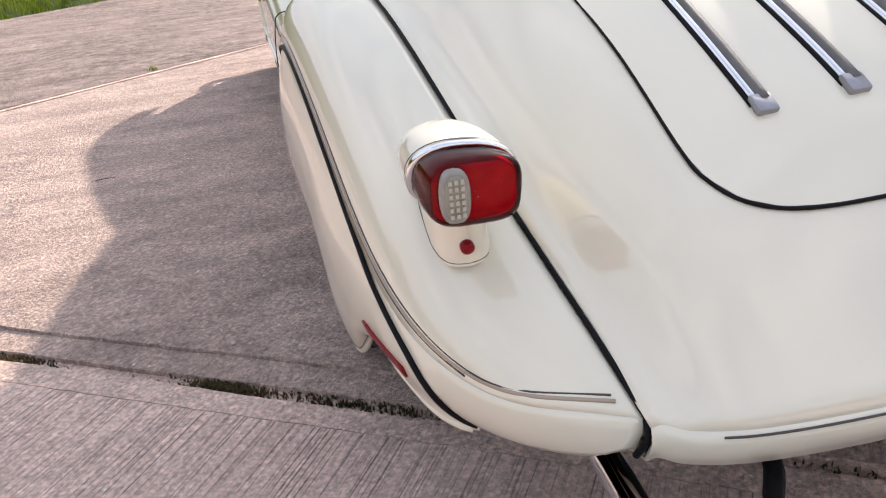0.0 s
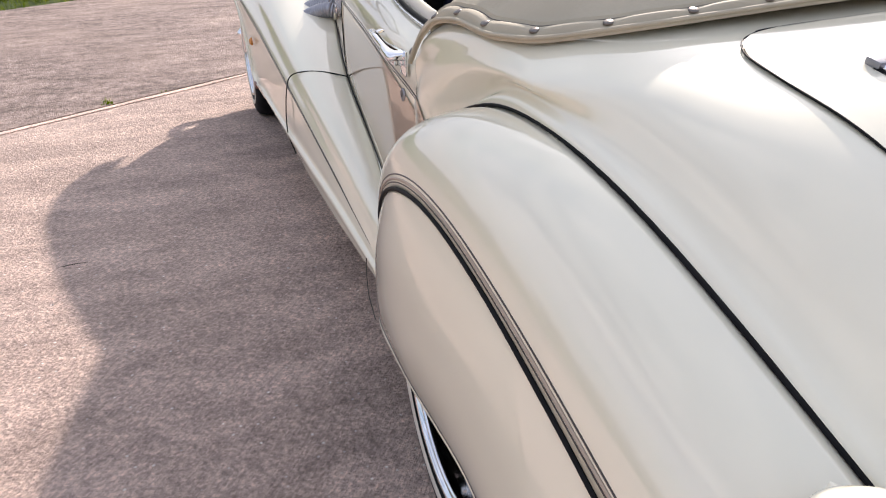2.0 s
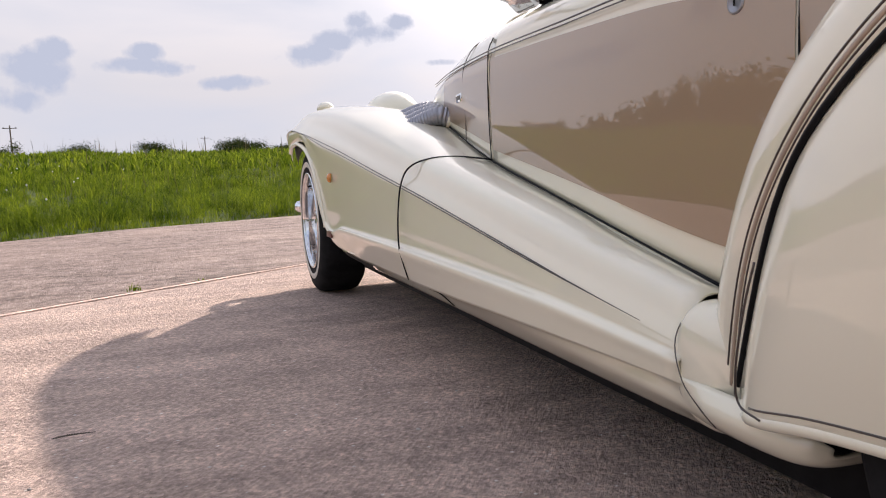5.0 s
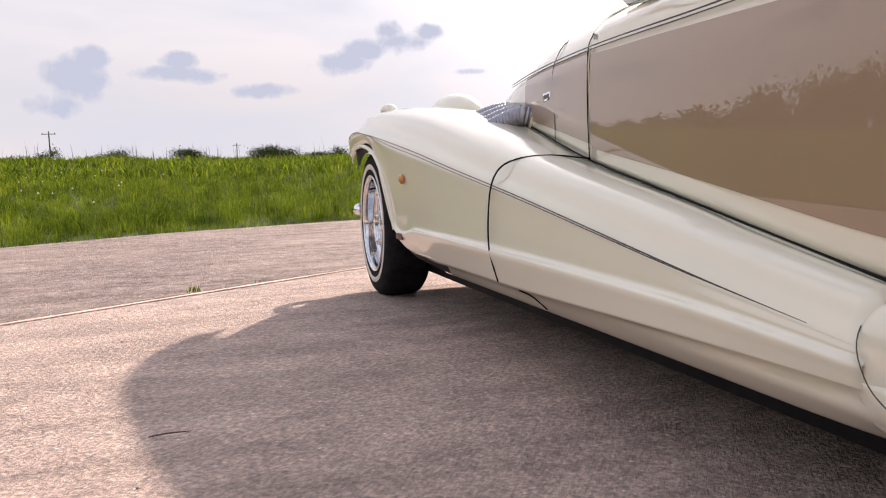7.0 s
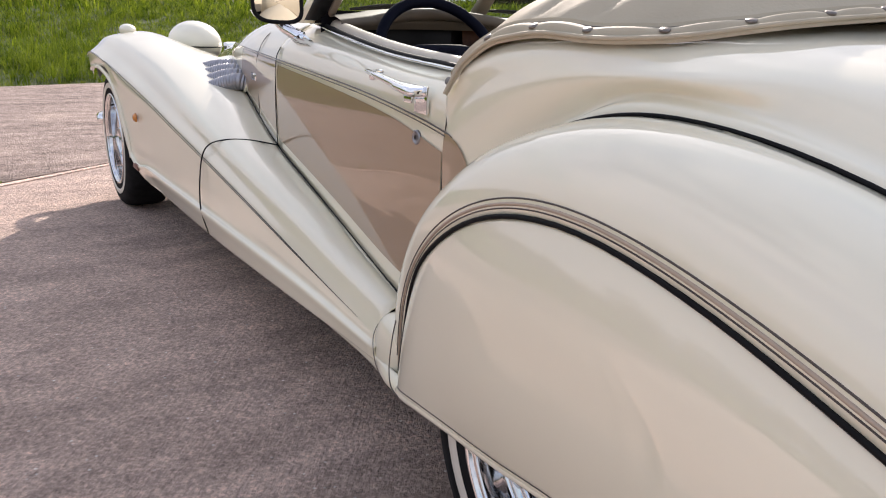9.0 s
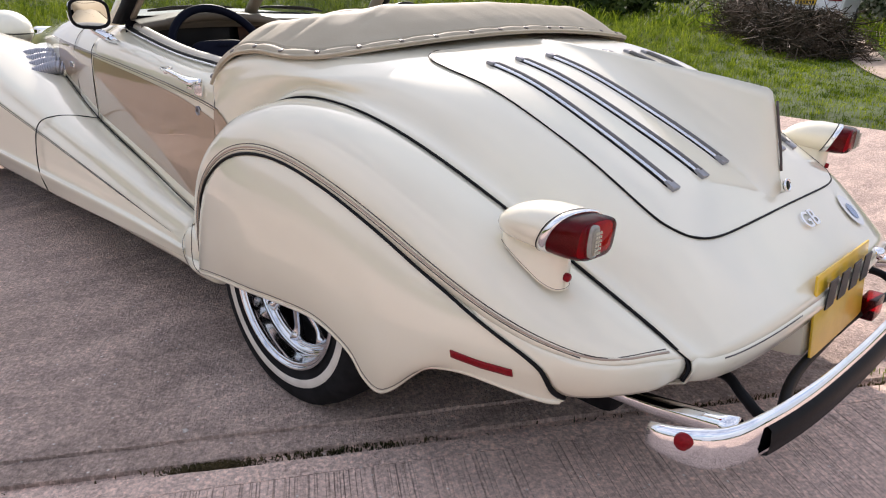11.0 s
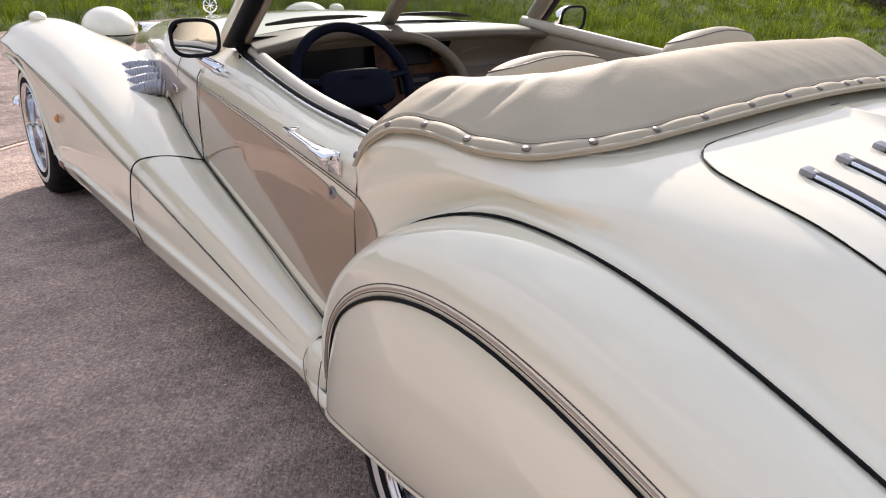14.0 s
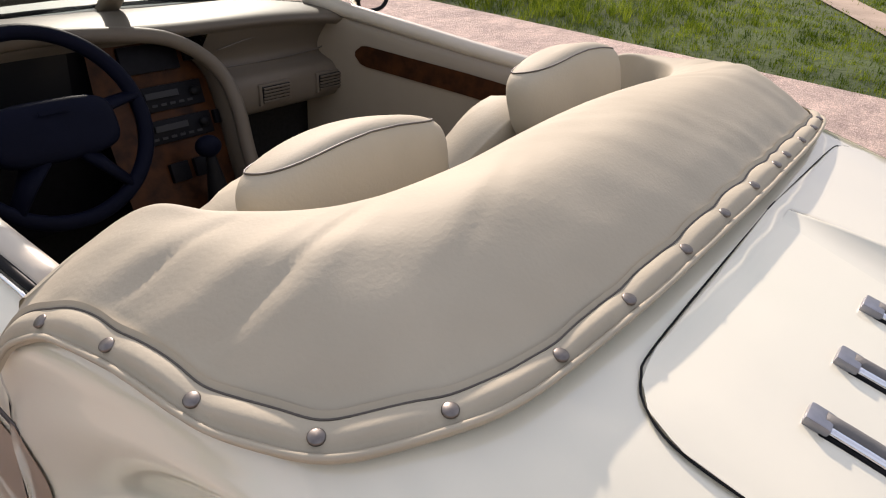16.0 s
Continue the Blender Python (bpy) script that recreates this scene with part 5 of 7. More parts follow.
# front fender trim, sills and junctions
ns = FEND.shape[1]
stripe_v = int(round(0.4 * (ns - 1)))
for s in SIDES:
    trim("fender_bead", np.vstack([cr([(-0.716, 1.848, 0.343), (-0.681, 2.296, 0.432), (-0.651, 2.738, 0.523), (-0.593, 3.167, 0.624), (-0.555, 3.40, 0.672)], 40)]), 0.0022, BLACK, s, label="black rubber bead")
    line = FEND[3:80, stripe_v] + normals(FEND)[3:80, stripe_v] * 0.001
    fade = np.interp(np.arange(77), [0, 14, 76], [0.15, 1.0, 1.0])
    trim("pinstripe", line, 0.0013 * fade, STRIPE, s)
    line = FEND[3:80, stripe_v + 1] * fade[:, None] + FEND[3:80, stripe_v] * (1 - fade[:, None]) + normals(FEND)[3:80, stripe_v] * 0.001
    trim("pinstripe", line, 0.0011 * fade, STRIPE, s)
    trim("fender_seam", cr([(-0.652, 2.722, 0.523), (-0.723, 2.771, 0.534), (-0.782, 2.813, 0.531), (-0.819, 2.851, 0.512), (-0.832, 2.885, 0.470), (-0.843, 2.882, 0.40), (-0.848, 2.872, 0.33), (-0.843, 2.868, 0.290), (-0.828, 2.867, 0.236)], 50), 0.0022, BLACK, s)
    low_x = lambda y: float(np.interp(y, FEND[:, -1, 1], FEND[:, -1, 0]))
    sill = surf([[(low_x(y) + 0.002, y, 0.242), (low_x(y) + 0.030, y, 0.226), (-0.768, y, 0.207), (-0.742, y, 0.178), (-0.718, y, 0.162), (-0.66, y, 0.158)] for y in (3.62, 3.2, 2.8, 2.3, 1.95)] + [[(-0.790, 1.80, 0.250), (-0.800, 1.80, 0.228), (-0.786, 1.80, 0.204), (-0.757, 1.80, 0.186), (-0.725, 1.80, 0.172), (-0.66, 1.80, 0.165)], [(-0.788, 1.71, 0.246), (-0.799, 1.71, 0.226), (-0.788, 1.71, 0.205), (-0.765, 1.71, 0.192), (-0.735, 1.71, 0.185), (-0.68, 1.71, 0.18)], [(-0.782, 1.668, 0.238), (-0.789, 1.668, 0.222), (-0.781, 1.668, 0.208), (-0.763, 1.668, 0.200), (-0.738, 1.668, 0.196), (-0.69, 1.668, 0.194)], [(-0.762, 1.652, 0.224), (-0.764, 1.652, 0.219), (-0.761, 1.652, 0.215), (-0.752, 1.652, 0.213), (-0.735, 1.652, 0.213), (-0.70, 1.652, 0.215)]], 50, 16)
    flange = np.stack([FEND[:52, 0] + (-0.003, 0, 0), FEND[:52, 0] + (0.02, 0, 0.006), FEND[:52, 0] + (0.06, 0, 0.01)], 1)
    panel("fender_flange", flange, CREAM, car, s, thick=0)
    panel("sill", sill, CREAM, car, s, turn=True)
    egg("wing_foot", side((-0.748, 1.822, 0.262), s), (0.042, 0.062, 0.078), CREAM, car, power=0.8)
    trim("foot_seam", cr([(-0.728, 1.85, 0.345), (-0.757, 1.868, 0.325), (-0.786, 1.862, 0.29), (-0.798, 1.835, 0.25), (-0.801, 1.80, 0.226), (-0.790, 1.785, 0.205)], 24), 0.0008, STRIPE, s)
    trim("sill_seam", cr([(-0.786, 2.835, 0.216), (-0.768, 2.80, 0.205), (-0.742, 2.775, 0.176)], 10), 0.002, BLACK, s)
    lathe("side_indicator", [(0, 0.001), (0, 0.017), (0.006, 0.016), (0.012, 0.010), (0.014, 0)], side((-0.868, 3.643, 0.493), s), (-s, 0, 0), AMBER, car, "amber side indicator" if s == 1 else "", sides=20)
    block("fender_reflector", side((-0.872, 3.70, 0.296), s), (0.008, 0.085, 0.022), mat("dull_red", (0.16, 0.06, 0.05), 0.4), car, bevel=0.003)
    arch = even([(-0.868, 3.792, 0.315), (-0.869, 3.80, 0.34), (-0.874, 3.85, 0.43), (-0.88, 3.93, 0.53), (-0.885, 4.05, 0.60), (-0.893, 4.22, 0.635), (-0.893, 4.40, 0.63), (-0.885, 4.52, 0.610)], 40)
    trim("arch_lip", arch, 0.009, CREAM, s)
    panel("wheel_liner", FEND[40:, ::5] + (0.03, 0, -0.03), BLACK, car, s, thick=0)
    egg("side_light", side((-0.745, 4.35, 0.792), s), (0.036, 0.060, 0.028), CREAM, car, "small cream side light pod on the fender" if s == 1 else "")
    hl = egg("headlamp", side((-0.485, 4.215, 0.748), s), (0.112, 0.185, 0.098), CREAM, car, "cream bullet headlamp pod" if s == 1 else "")
    a = np.linspace(0, 2 * np.pi, 48)
    tube("headlamp_seam", side(np.stack([-0.485 + 0.111 * np.cos(a), 4.215 + 0.183 * np.sin(a), 0.738 + 0.0 * a], 1), s), 0.003, BLACK, hl, sides=6)
    lathe("headlamp_ring", [(0.10, 0.060), (0.125, 0.068), (0.135, 0.060), (0.13, 0.0)], side((-0.485, 4.25, 0.748), s), (0, 1, 0), CHROME, hl, sides=32)

# flexible exhaust pipes
for s in SIDES:
    for i in range(4):
        hole = np.array((-0.700 + 0.015 * i, 3.30 + 0.077 * i, 0.612 + 0.0167 * i))
        y = 3.20 + 0.073 * i
        root = np.array((np.interp(y, [2.72, 3.1, 3.45], [-0.652, -0.60, -0.54]), y, 0.656 + 0.012 * i))
        path = even([root + (0.03, -0.012, 0.0), root + (-0.006, 0.0, 0.003), root + (-0.034, 0.014, 0.006), root * 0.42 + hole * 0.58 + (-0.010, 0.004, 0.012), hole + (0.004, 0.004, 0.004), hole + (-0.012, 0.03, -0.03)], 240)
        trim("exhaust_pipe", path, 0.0262 + 0.0032 * np.abs(np.sin(np.linspace(0, np.pi * 24, 240))), STEEL, s, label="ribbed flexible metal exhaust pipe" if s == 1 else "", sides=16)
        lathe("pipe_collar", [(-0.006, 0.020), (0.0, 0.031), (0.009, 0.030), (0.011, 0.025), (0.004, 0.022)], side(root, s), side((-0.97, 0.2, 0.1), s), CREAM, car, sides=24)
        trim("pipe_seal", [hole + (0.026 * math.cos(a) - 0.003, 0.030 * math.sin(a) + 0.012, 0.002 + 0.006 * math.sin(a)) for a in np.linspace(0, 2 * np.pi, 24)], 0.003, BLACK, s)
    bdg = block("maker_badge", side((-0.6195, 3.018, 0.695), s), (0.004, 0.062, 0.022), CHROME, car, bevel=0.001, rot=Euler((0, 0, s * radians(-8))).to_matrix())
    block("bar", side((-0.6212, 3.018, 0.695), s), (0.003, 0.046, 0.010), GREYINS, bdg, rot=Euler((0, 0, s * radians(-8))).to_matrix())

# tan flashes on doors, cowl and bonnet sides
nd = DOOR.shape[1]


def patch(g, u0, u1, v0, v1, lift, nu=24, nv=14):
    """A part of a sheet, lifted off it."""
    n = normals(g)
    uu, vv = np.linspace(u0, u1, nu) * (g.shape[0] - 1), np.linspace(v0, v1, nv) * (g.shape[1] - 1)
    out = np.zeros((nu, nv, 3))
    for a, u in enumerate(uu):
        for b, v in enumerate(vv):
            i, j = min(int(u), g.shape[0] - 2), min(int(v), g.shape[1] - 2)
            fu, fv = u - i, v - j
            w = ((1 - fu) * (1 - fv), fu * (1 - fv), (1 - fu) * fv, fu * fv)
            k = ((i, j), (i + 1, j), (i, j + 1), (i + 1, j + 1))
            out[a, b] = sum(x * g[c] for x, c in zip(w, k)) + lift * sum(x * n[c] for x, c in zip(w, k))
    return out


BELT = cr([(-0.712, 1.66, 0.675), (-0.714, 1.75, 0.706), (-0.712, 1.993, 0.737), (-0.684, 2.323, 0.753), (-0.655, 2.70, 0.768), (-0.602, 3.10, 0.778), (-0.535, 3.45, 0.782)], 70)
for s in SIDES:
    d = DOORS[s]
    tp = np.stack([patch(DOOR, 0.006, 0.994, v, v, -0.0025, 40, 1)[:, 0] for v in np.linspace(0.075, 0.475, 16)], 1)
    panel("tan_panel", tp, TAN, d, s, "glossy tan lower door panel" if s == 1 else "", thick=0, turn=True)
    qp = []
    for z in np.linspace(0.46, 0.705, 20):
        back = 0.085 * math.sqrt(max(0.0, 1 - max(0.0, (z - 0.635) / 0.0701) ** 2))
        row_ = []
        for yy in np.linspace(1.743, 1.743 - back, 10):
            u_ = np.interp(yy, QUARTER[:, 0, 1], np.arange(len(QUARTER)))
            i_ = min(int(u_), len(QUARTER) - 2)
            q_ = QUARTER[i_] * (1 - u_ + i_) + QUARTER[i_ + 1] * (u_ - i_)
            row_.append((np.interp(z, q_[:, 2], q_[:, 0]) - 0.003, yy, z))
        qp.append(row_)
    qp = np.array(qp)
    panel("tan_panel", qp, TAN, car, s, thick=0, turn=False)
    bp2 = patch(BON, 0.0, 0.36, 0.06, 0.385, -0.0025, 24, 10)
    panel("tan_panel", bp2 + 0, TAN, car, s, thick=0, turn=True)
    trim("pinstripe", BELT - (0.004, 0, 0), 0.0016, STRIPE, s)
    trim("pinstripe", BELT - (0.004, 0, 0.007), 0.0012, STRIPE, s)
    trim("door_gap", cr([(-0.713, 1.748, 0.42), (-0.7145, 1.748, 0.55), (-0.7135, 1.748, 0.68), (-0.704, 1.748, 0.765), (-0.69, 1.748, 0.79)], 20), 0.0014, BLACK, s, d)
    trim("door_gap", cr([(-0.655, 2.722, 0.52), (-0.6585, 2.722, 0.64), (-0.655, 2.722, 0.76), (-0.64, 2.722, 0.80)], 20), 0.0014, BLACK, s, d)
    trim("bonnet_gap", cr([(-0.625, 2.96, 0.575), (-0.6255, 2.96, 0.68), (-0.620, 2.965, 0.775), (-0.54, 2.98, 0.85), (-0.3, 3.0, 0.898), (0, 3.0, 0.909)], 30), 0.0012, STRIPE, s)
    # waist seal along the door top
    seal = cr([(-0.641, 1.78, 0.806), (-0.629, 2.078, 0.819), (-0.599, 2.355, 0.842), (-0.560, 2.60, 0.865)], 30)
    trim("waist_seal", seal, 0.0065, BLACK, s, d, sides=8)
    trim("waist_strip", seal + (-0.012, 0, -0.003), 0.0035, CHROME, s, d, sides=8)
    # handle
    ha = np.linspace(0, 2 * np.pi, 16, endpoint=False)
    hx_, hz_ = np.sign(np.cos(ha)) * np.abs(np.cos(ha)) ** 0.5, np.sign(np.sin(ha)) * np.abs(np.sin(ha)) ** 0.5
    hsec = [(1.998, -0.737, 0.788, 0.002, 0.002), (1.996, -0.737, 0.788, 0.007, 0.004), (1.95, -0.738, 0.783, 0.008, 0.005), (1.90, -0.738, 0.776, 0.009, 0.006), (1.880, -0.737, 0.773, 0.011, 0.007), (1.868, -0.734, 0.771, 0.018, 0.008), (1.84, -0.733, 0.768, 0.020, 0.009), (1.818, -0.732, 0.765, 0.020, 0.009), (1.812, -0.732, 0.764, 0.017, 0.006), (1.811, -0.732, 0.764, 0.002, 0.002)]
    hg = np.array([[(x_ + a_ * wx_, y_, z_ + b_ * wz_) for a_, b_ in zip(hx_, hz_)] for y_, x_, z_, wx_, wz_ in hsec])
    hd = sheet("door_handle", side(hg, s), CHROME, d, "chrome door handle" if s == 1 else "", turn=s == -1, close_v=True)
    block("handle_plate", side((-0.7135, 1.829, 0.750), s), (0.006, 0.044, 0.050), CHROME, d, bevel=0.002)
    block("push_button", side((-0.724, 1.846, 0.750), s), (0.020, 0.030, 0.014), CHROME, d, bevel=0.003)
    block("handle_foot", side((-0.724, 1.985, 0.782), s), (0.026, 0.020, 0.018), CHROME, d, bevel=0.004, rot=Euler((0, s * radians(-12), 0)).to_matrix())
    lk = lathe("door_lock", [(0, 0.001), (0, 0.0140), (0.004, 0.0135), (0.0055, 0.011), (0.004, 0.010), (0.005, 0.0)], side((-0.7115, 1.842, 0.680), s), (-s, 0, 0), STEEL, d, sides=24)
    block("key_slot", side((-0.7172, 1.842, 0.680), s), (0.001, 0.0018, 0.008), BLACK, d)

# wheels
TYRE_P = [(-0.092, 0.205), (-0.098, 0.25), (-0.092, 0.285), (-0.078, 0.303), (-0.05, 0.311), (0.05, 0.311), (0.076, 0.304), (0.090, 0.288), (0.0965, 0.265), (0.0975, 0.245), (0.094, 0.222), (0.088, 0.206)]
for s in SIDES:
    for x, y, nm in ((-0.722, 1.295, "rear_wheel"), (-0.752, 4.31, "front_wheel")):
        ax = (-s, 0, 0)
        c0 = side((x, y, 0.311), s)
        wh = lathe(nm, TYRE_P, c0, ax, TYRE, car, "whitewall tyre on a chrome spoked wheel", sides=56)
        lathe("whitewall", [(0.0975, 0.252), (0.0990, 0.249), (0.0990, 0.234), (0.0970, 0.230)], c0, ax, WHITEWALL, wh, sides=56)
        lathe("rim", [(0.082, 0.2065), (0.094, 0.2065), (0.0985, 0.204), (0.0990, 0.2005), (0.0955, 0.1975), (0.0905, 0.1965), (0.0895, 0.1945), (0.0915, 0.1915), (0.0900, 0.1885), (0.0860, 0.1872), (0.0700, 0.1858), (0.0520, 0.1845), (0.0445, 0.1825), (0.0430, 0.1785), (0.0465, 0.1745), (0.0455, 0.1705), (0.0390, 0.1685), (0.0375, 0.1650), (0.0400, 0.1610), (0.0380, 0.1570), (0.0290, 0.1535), (0.0100, 0.1515), (-0.01, 0.150)], c0, ax, WHEELCHROME, wh, sides=72)
        lathe("wheel_back", [(-0.015, 0.150), (-0.016, 0.0)], c0, ax, BLACK, wh, sides=32)
        for k in range(8):
            a = k * math.pi / 4 + 0.15
            u, v = math.cos(a), math.sin(a)
            cx = np.array(c0)
            pts = [cx + np.array((-s * d_, u * r, v * r)) for r, d_ in ((0.040, 0.042), (0.085, 0.038), (0.125, 0.032), (0.156, 0.034))]
            tube("spoke", cr(pts, 8), [0.020, 0.016, 0.013, 0.012, 0.012, 0.014, 0.018, 0.024], WHEELCHROME, wh, sides=8, squash=0.8)
        lathe("hub_cap", [(-0.01, 0.055), (0.03, 0.052), (0.045, 0.045), (0.055, 0.03), (0.058, 0.0)], c0, ax, WHEELCHROME, wh, sides=32)
        if s == 1:
            tube("valve", [tuple(np.array(c0) + (-0.06, 0.07, 0.15)), tuple(np.array(c0) + (-0.085, 0.072, 0.145))], 0.004, BLACK, wh)

# chassis and front bumper
block("underbody", (0, 2.75, 0.175), (1.34, 3.4, 0.11), BLACK, car, "dark underbody")
block("boot_floor", (0, 0.78, 0.40), (1.0, 0.6, 0.16), BLACK, car)
# black block added only to darken the space below the tail
block("fuel_tank", (0.03, 0.80, 0.245), (0.98, 0.52, 0.20), BLACK, car, bevel=0.03)
for s in SIDES:
    block("inner_wing", side((-0.58, 1.22, 0.40), s), (0.02, 0.9, 0.40), BLACK, car)
    block("inner_wing", side((-0.54, 3.95, 0.40), s), (0.02, 1.2, 0.40), BLACK, car)
fb = even([(-0.84, 4.62, 0.36), (-0.82, 4.74, 0.36), (-0.70, 4.80, 0.36), (-0.35, 4.83, 0.36), (0, 4.84, 0.36)], 24)
fb = np.vstack([fb, flip_x(fb[-2::-1])])
tube("front_bumper", fb, 0.027, CHROME, car, "chrome front bumper", sides=12)
block("grille", (0, 4.40, 0.55), (0.60, 0.07, 0.40), CHROME, car, "upright chrome grille", bevel=0.02)
hm = lathe("bonnet_ring", [(-0.004, 0.030), (0.0, 0.036), (0.004, 0.030)], (-0.0, 4.28, 0.834), (0, 1, 0), CHROME, car, "chrome ring mascot on the bonnet", sides=28)
for k in range(4):
    a = k * math.pi / 4
    tube("ring_bar", [(0.031 * math.cos(a), 4.28, 0.834 + 0.031 * math.sin(a)), (-0.031 * math.cos(a), 4.28, 0.834 - 0.031 * math.sin(a))], 0.0022, CHROME, hm, sides=6)
tube("mascot_stem", [(0, 4.28, 0.775), (0, 4.28, 0.803)], 0.007, CHROME, hm, sides=10)

# door mirrors
for s in SIDES:
    cx, cy, cz = (-0.716, 2.545, 0.915)
    tilt = Euler((radians(0.5), 0, radians(0)), "XYZ").to_matrix()

    def at(p):
        v = tilt @ Vector(p)
        return (v.x + cx, v.y + cy, v.z + cz)

    aa = np.linspace(0, 2 * np.pi, 40, endpoint=False)
    cs, sn = np.cos(aa), np.sin(aa)
    ring_ = lambda hx, hz, yy, p=0.62: [at((np.sign(c_) * abs(c_) ** p * hx * 0.88 - 0.006 * s_, yy, np.sign(s_) * abs(s_) ** p * hz)) for c_, s_ in zip(cs, sn)]
    body = np.array([ring_(0.002, 0.002, 0.062), ring_(0.035, 0.022, 0.058), ring_(0.058, 0.037, 0.045), ring_(0.072, 0.046, 0.022), ring_(0.077, 0.0505, 0.0), ring_(0.077, 0.0505, -0.006)])
    mr = sheet("door_mirror", side(body, s), CHROME, car, "chrome door mirror with a dark rim" if s == 1 else "", turn=s == 1, close_v=True)
    rim = np.array([ring_(0.0775, 0.051, -0.004), ring_(0.078, 0.0515, -0.010), ring_(0.075, 0.0485, -0.014), ring_(0.069, 0.0425, -0.012), ring_(0.067, 0.041, -0.006)])
    sheet("mirror_rim", side(rim, s), BLACK, mr, turn=s == 1, close_v=True)
    gl = np.array([ring_(0.069, 0.0425, -0.0075), ring_(0.035, 0.02, -0.0080), ring_(0.001, 0.001, -0.0082)])
    sheet("mirror_glass", side(gl, s), MIRROR, mr, turn=s == 1, close_v=True)
    trim("mirror_arm", cr([(-0.668, 2.500, 0.832), (-0.682, 2.520, 0.844), (-0.698, 2.545, 0.857), (-0.708, 2.565, 0.874)], 10), np.linspace(0.017, 0.012, 10), CHROME, s, mr, sides=10)
    block("mirror_base", side((-0.670, 2.495, 0.827), s), (0.035, 0.07, 0.016), CHROME, mr, bevel=0.006, rot=Euler((0, radians(38), radians(8))).to_matrix())

# windscreen
screen = thing("windscreen", (0, 2.6, 0.9), "raked two-pane windscreen with cream pillars and black seals", "windscreen")
PIL0, PIL1 = np.array((-0.588, 2.655, 0.868)), np.array((-0.540, 2.395, 1.165))
screen.parent = car
screen.matrix_parent_inverse = car.matrix_basis.inverted()
del screen["category"]


def piece(name, me_ob):
    me_ob.parent = screen
    me_ob.matrix_parent_inverse = screen.matrix_basis.inverted()
    return me_ob


def bar(name, a, b, wx, wy, material, s=1):
    """A rounded rectangular bar from a to b."""
    a, b = side(a, s), side(b, s)
    t = np.linspace(0, 1, 6)[:, None]
    w = np.linspace(0, 2 * np.pi, 16, endpoint=False)
    sx, sy = np.sign(np.cos(w)) * np.abs(np.cos(w)) ** 0.6 * wx, np.sign(np.sin(w)) * np.abs(np.sin(w)) ** 0.6 * wy
    p = a + (b - a) * t
    g = p[:, None] + np.stack([sx, sy, 0 * sx], -1)[None]
    return piece(name, sheet(name, g, material, None, turn=False, close_v=True, caps=True))


for s in SIDES:
    bar("pillar", PIL0 + (0, 0.012, 0), PIL1 + (0, 0.012, 0), 0.020, 0.030, CREAM, s)
    bar("pillar_seal", PIL0 + (0.003, -0.040, 0.008), PIL1 + (0.003, -0.040, 0.0), 0.021, 0.030, BLACK, s)
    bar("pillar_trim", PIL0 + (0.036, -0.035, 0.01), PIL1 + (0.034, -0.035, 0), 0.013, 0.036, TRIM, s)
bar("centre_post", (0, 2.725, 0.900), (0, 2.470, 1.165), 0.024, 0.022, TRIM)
top = cr([(-0.540, 2.395, 1.165), (-0.3, 2.45, 1.185), (0, 2.47, 1.19), (0.3, 2.45, 1.185), (0.540, 2.395, 1.165)], 30)
piece("header_rail", tube("header_rail", top, 0.026, CREAM, None, sides=12, squash=0.7))
for s in SIDES:
    pane = np.array([cr([side(a, s), side((np.array(a) + np.array(b)) / 2 + (0, 0.012, 0.004), s), side(b, s)], 9) for a, b in (((-0.566, 2.668, 0.878), (-0.022, 2.735, 0.905)), ((-0.545, 2.54, 1.02), (-0.022, 2.605, 1.04)), ((-0.52, 2.405, 1.16), (-0.022, 2.475, 1.18)))])
    g = piece("pane", sheet("pane", pane, GLASS, None))
    wp = cr([side((-0.40, 2.775, 0.912), s), side((-0.28, 2.765, 0.925), s), side((-0.12, 2.76, 0.930), s), side((-0.05, 2.76, 0.927), s)], 12)
    wipe = piece("wiper", tube("wiper", wp, [0.004, 0.006, 0.008, 0.009, 0.009, 0.009, 0.008, 0.007, 0.006, 0.005, 0.004, 0.003], BLACK, None, sides=6))
    tagged(wipe, "black windscreen wiper")
    piece("screen_base_seal", tube("screen_base_seal", cr([side((-0.57, 2.675, 0.874), s), side((-0.3, 2.735, 0.898), s), side((0, 2.745, 0.906), s)], 14), 0.008, BLACK, None, sides=8))
im = block("rear_view_mirror", (-0.015, 2.45, 1.074), (0.24, 0.022, 0.056), PLASTIC, car, bevel=0.01)
tagged(im, "dark-backed rear view mirror")
mg = block("mirror_face", (-0.015, 2.4385, 1.074), (0.226, 0.002, 0.046), MIRROR, im, bevel=0.0005)
block("mirror_catch", (-0.015, 2.442, 1.041), (0.022, 0.012, 0.014), BLACK, im, bevel=0.003)
tube("mirror_stem", [(0, 2.455, 1.09), (0, 2.47, 1.165)], 0.008, BLACK, im)

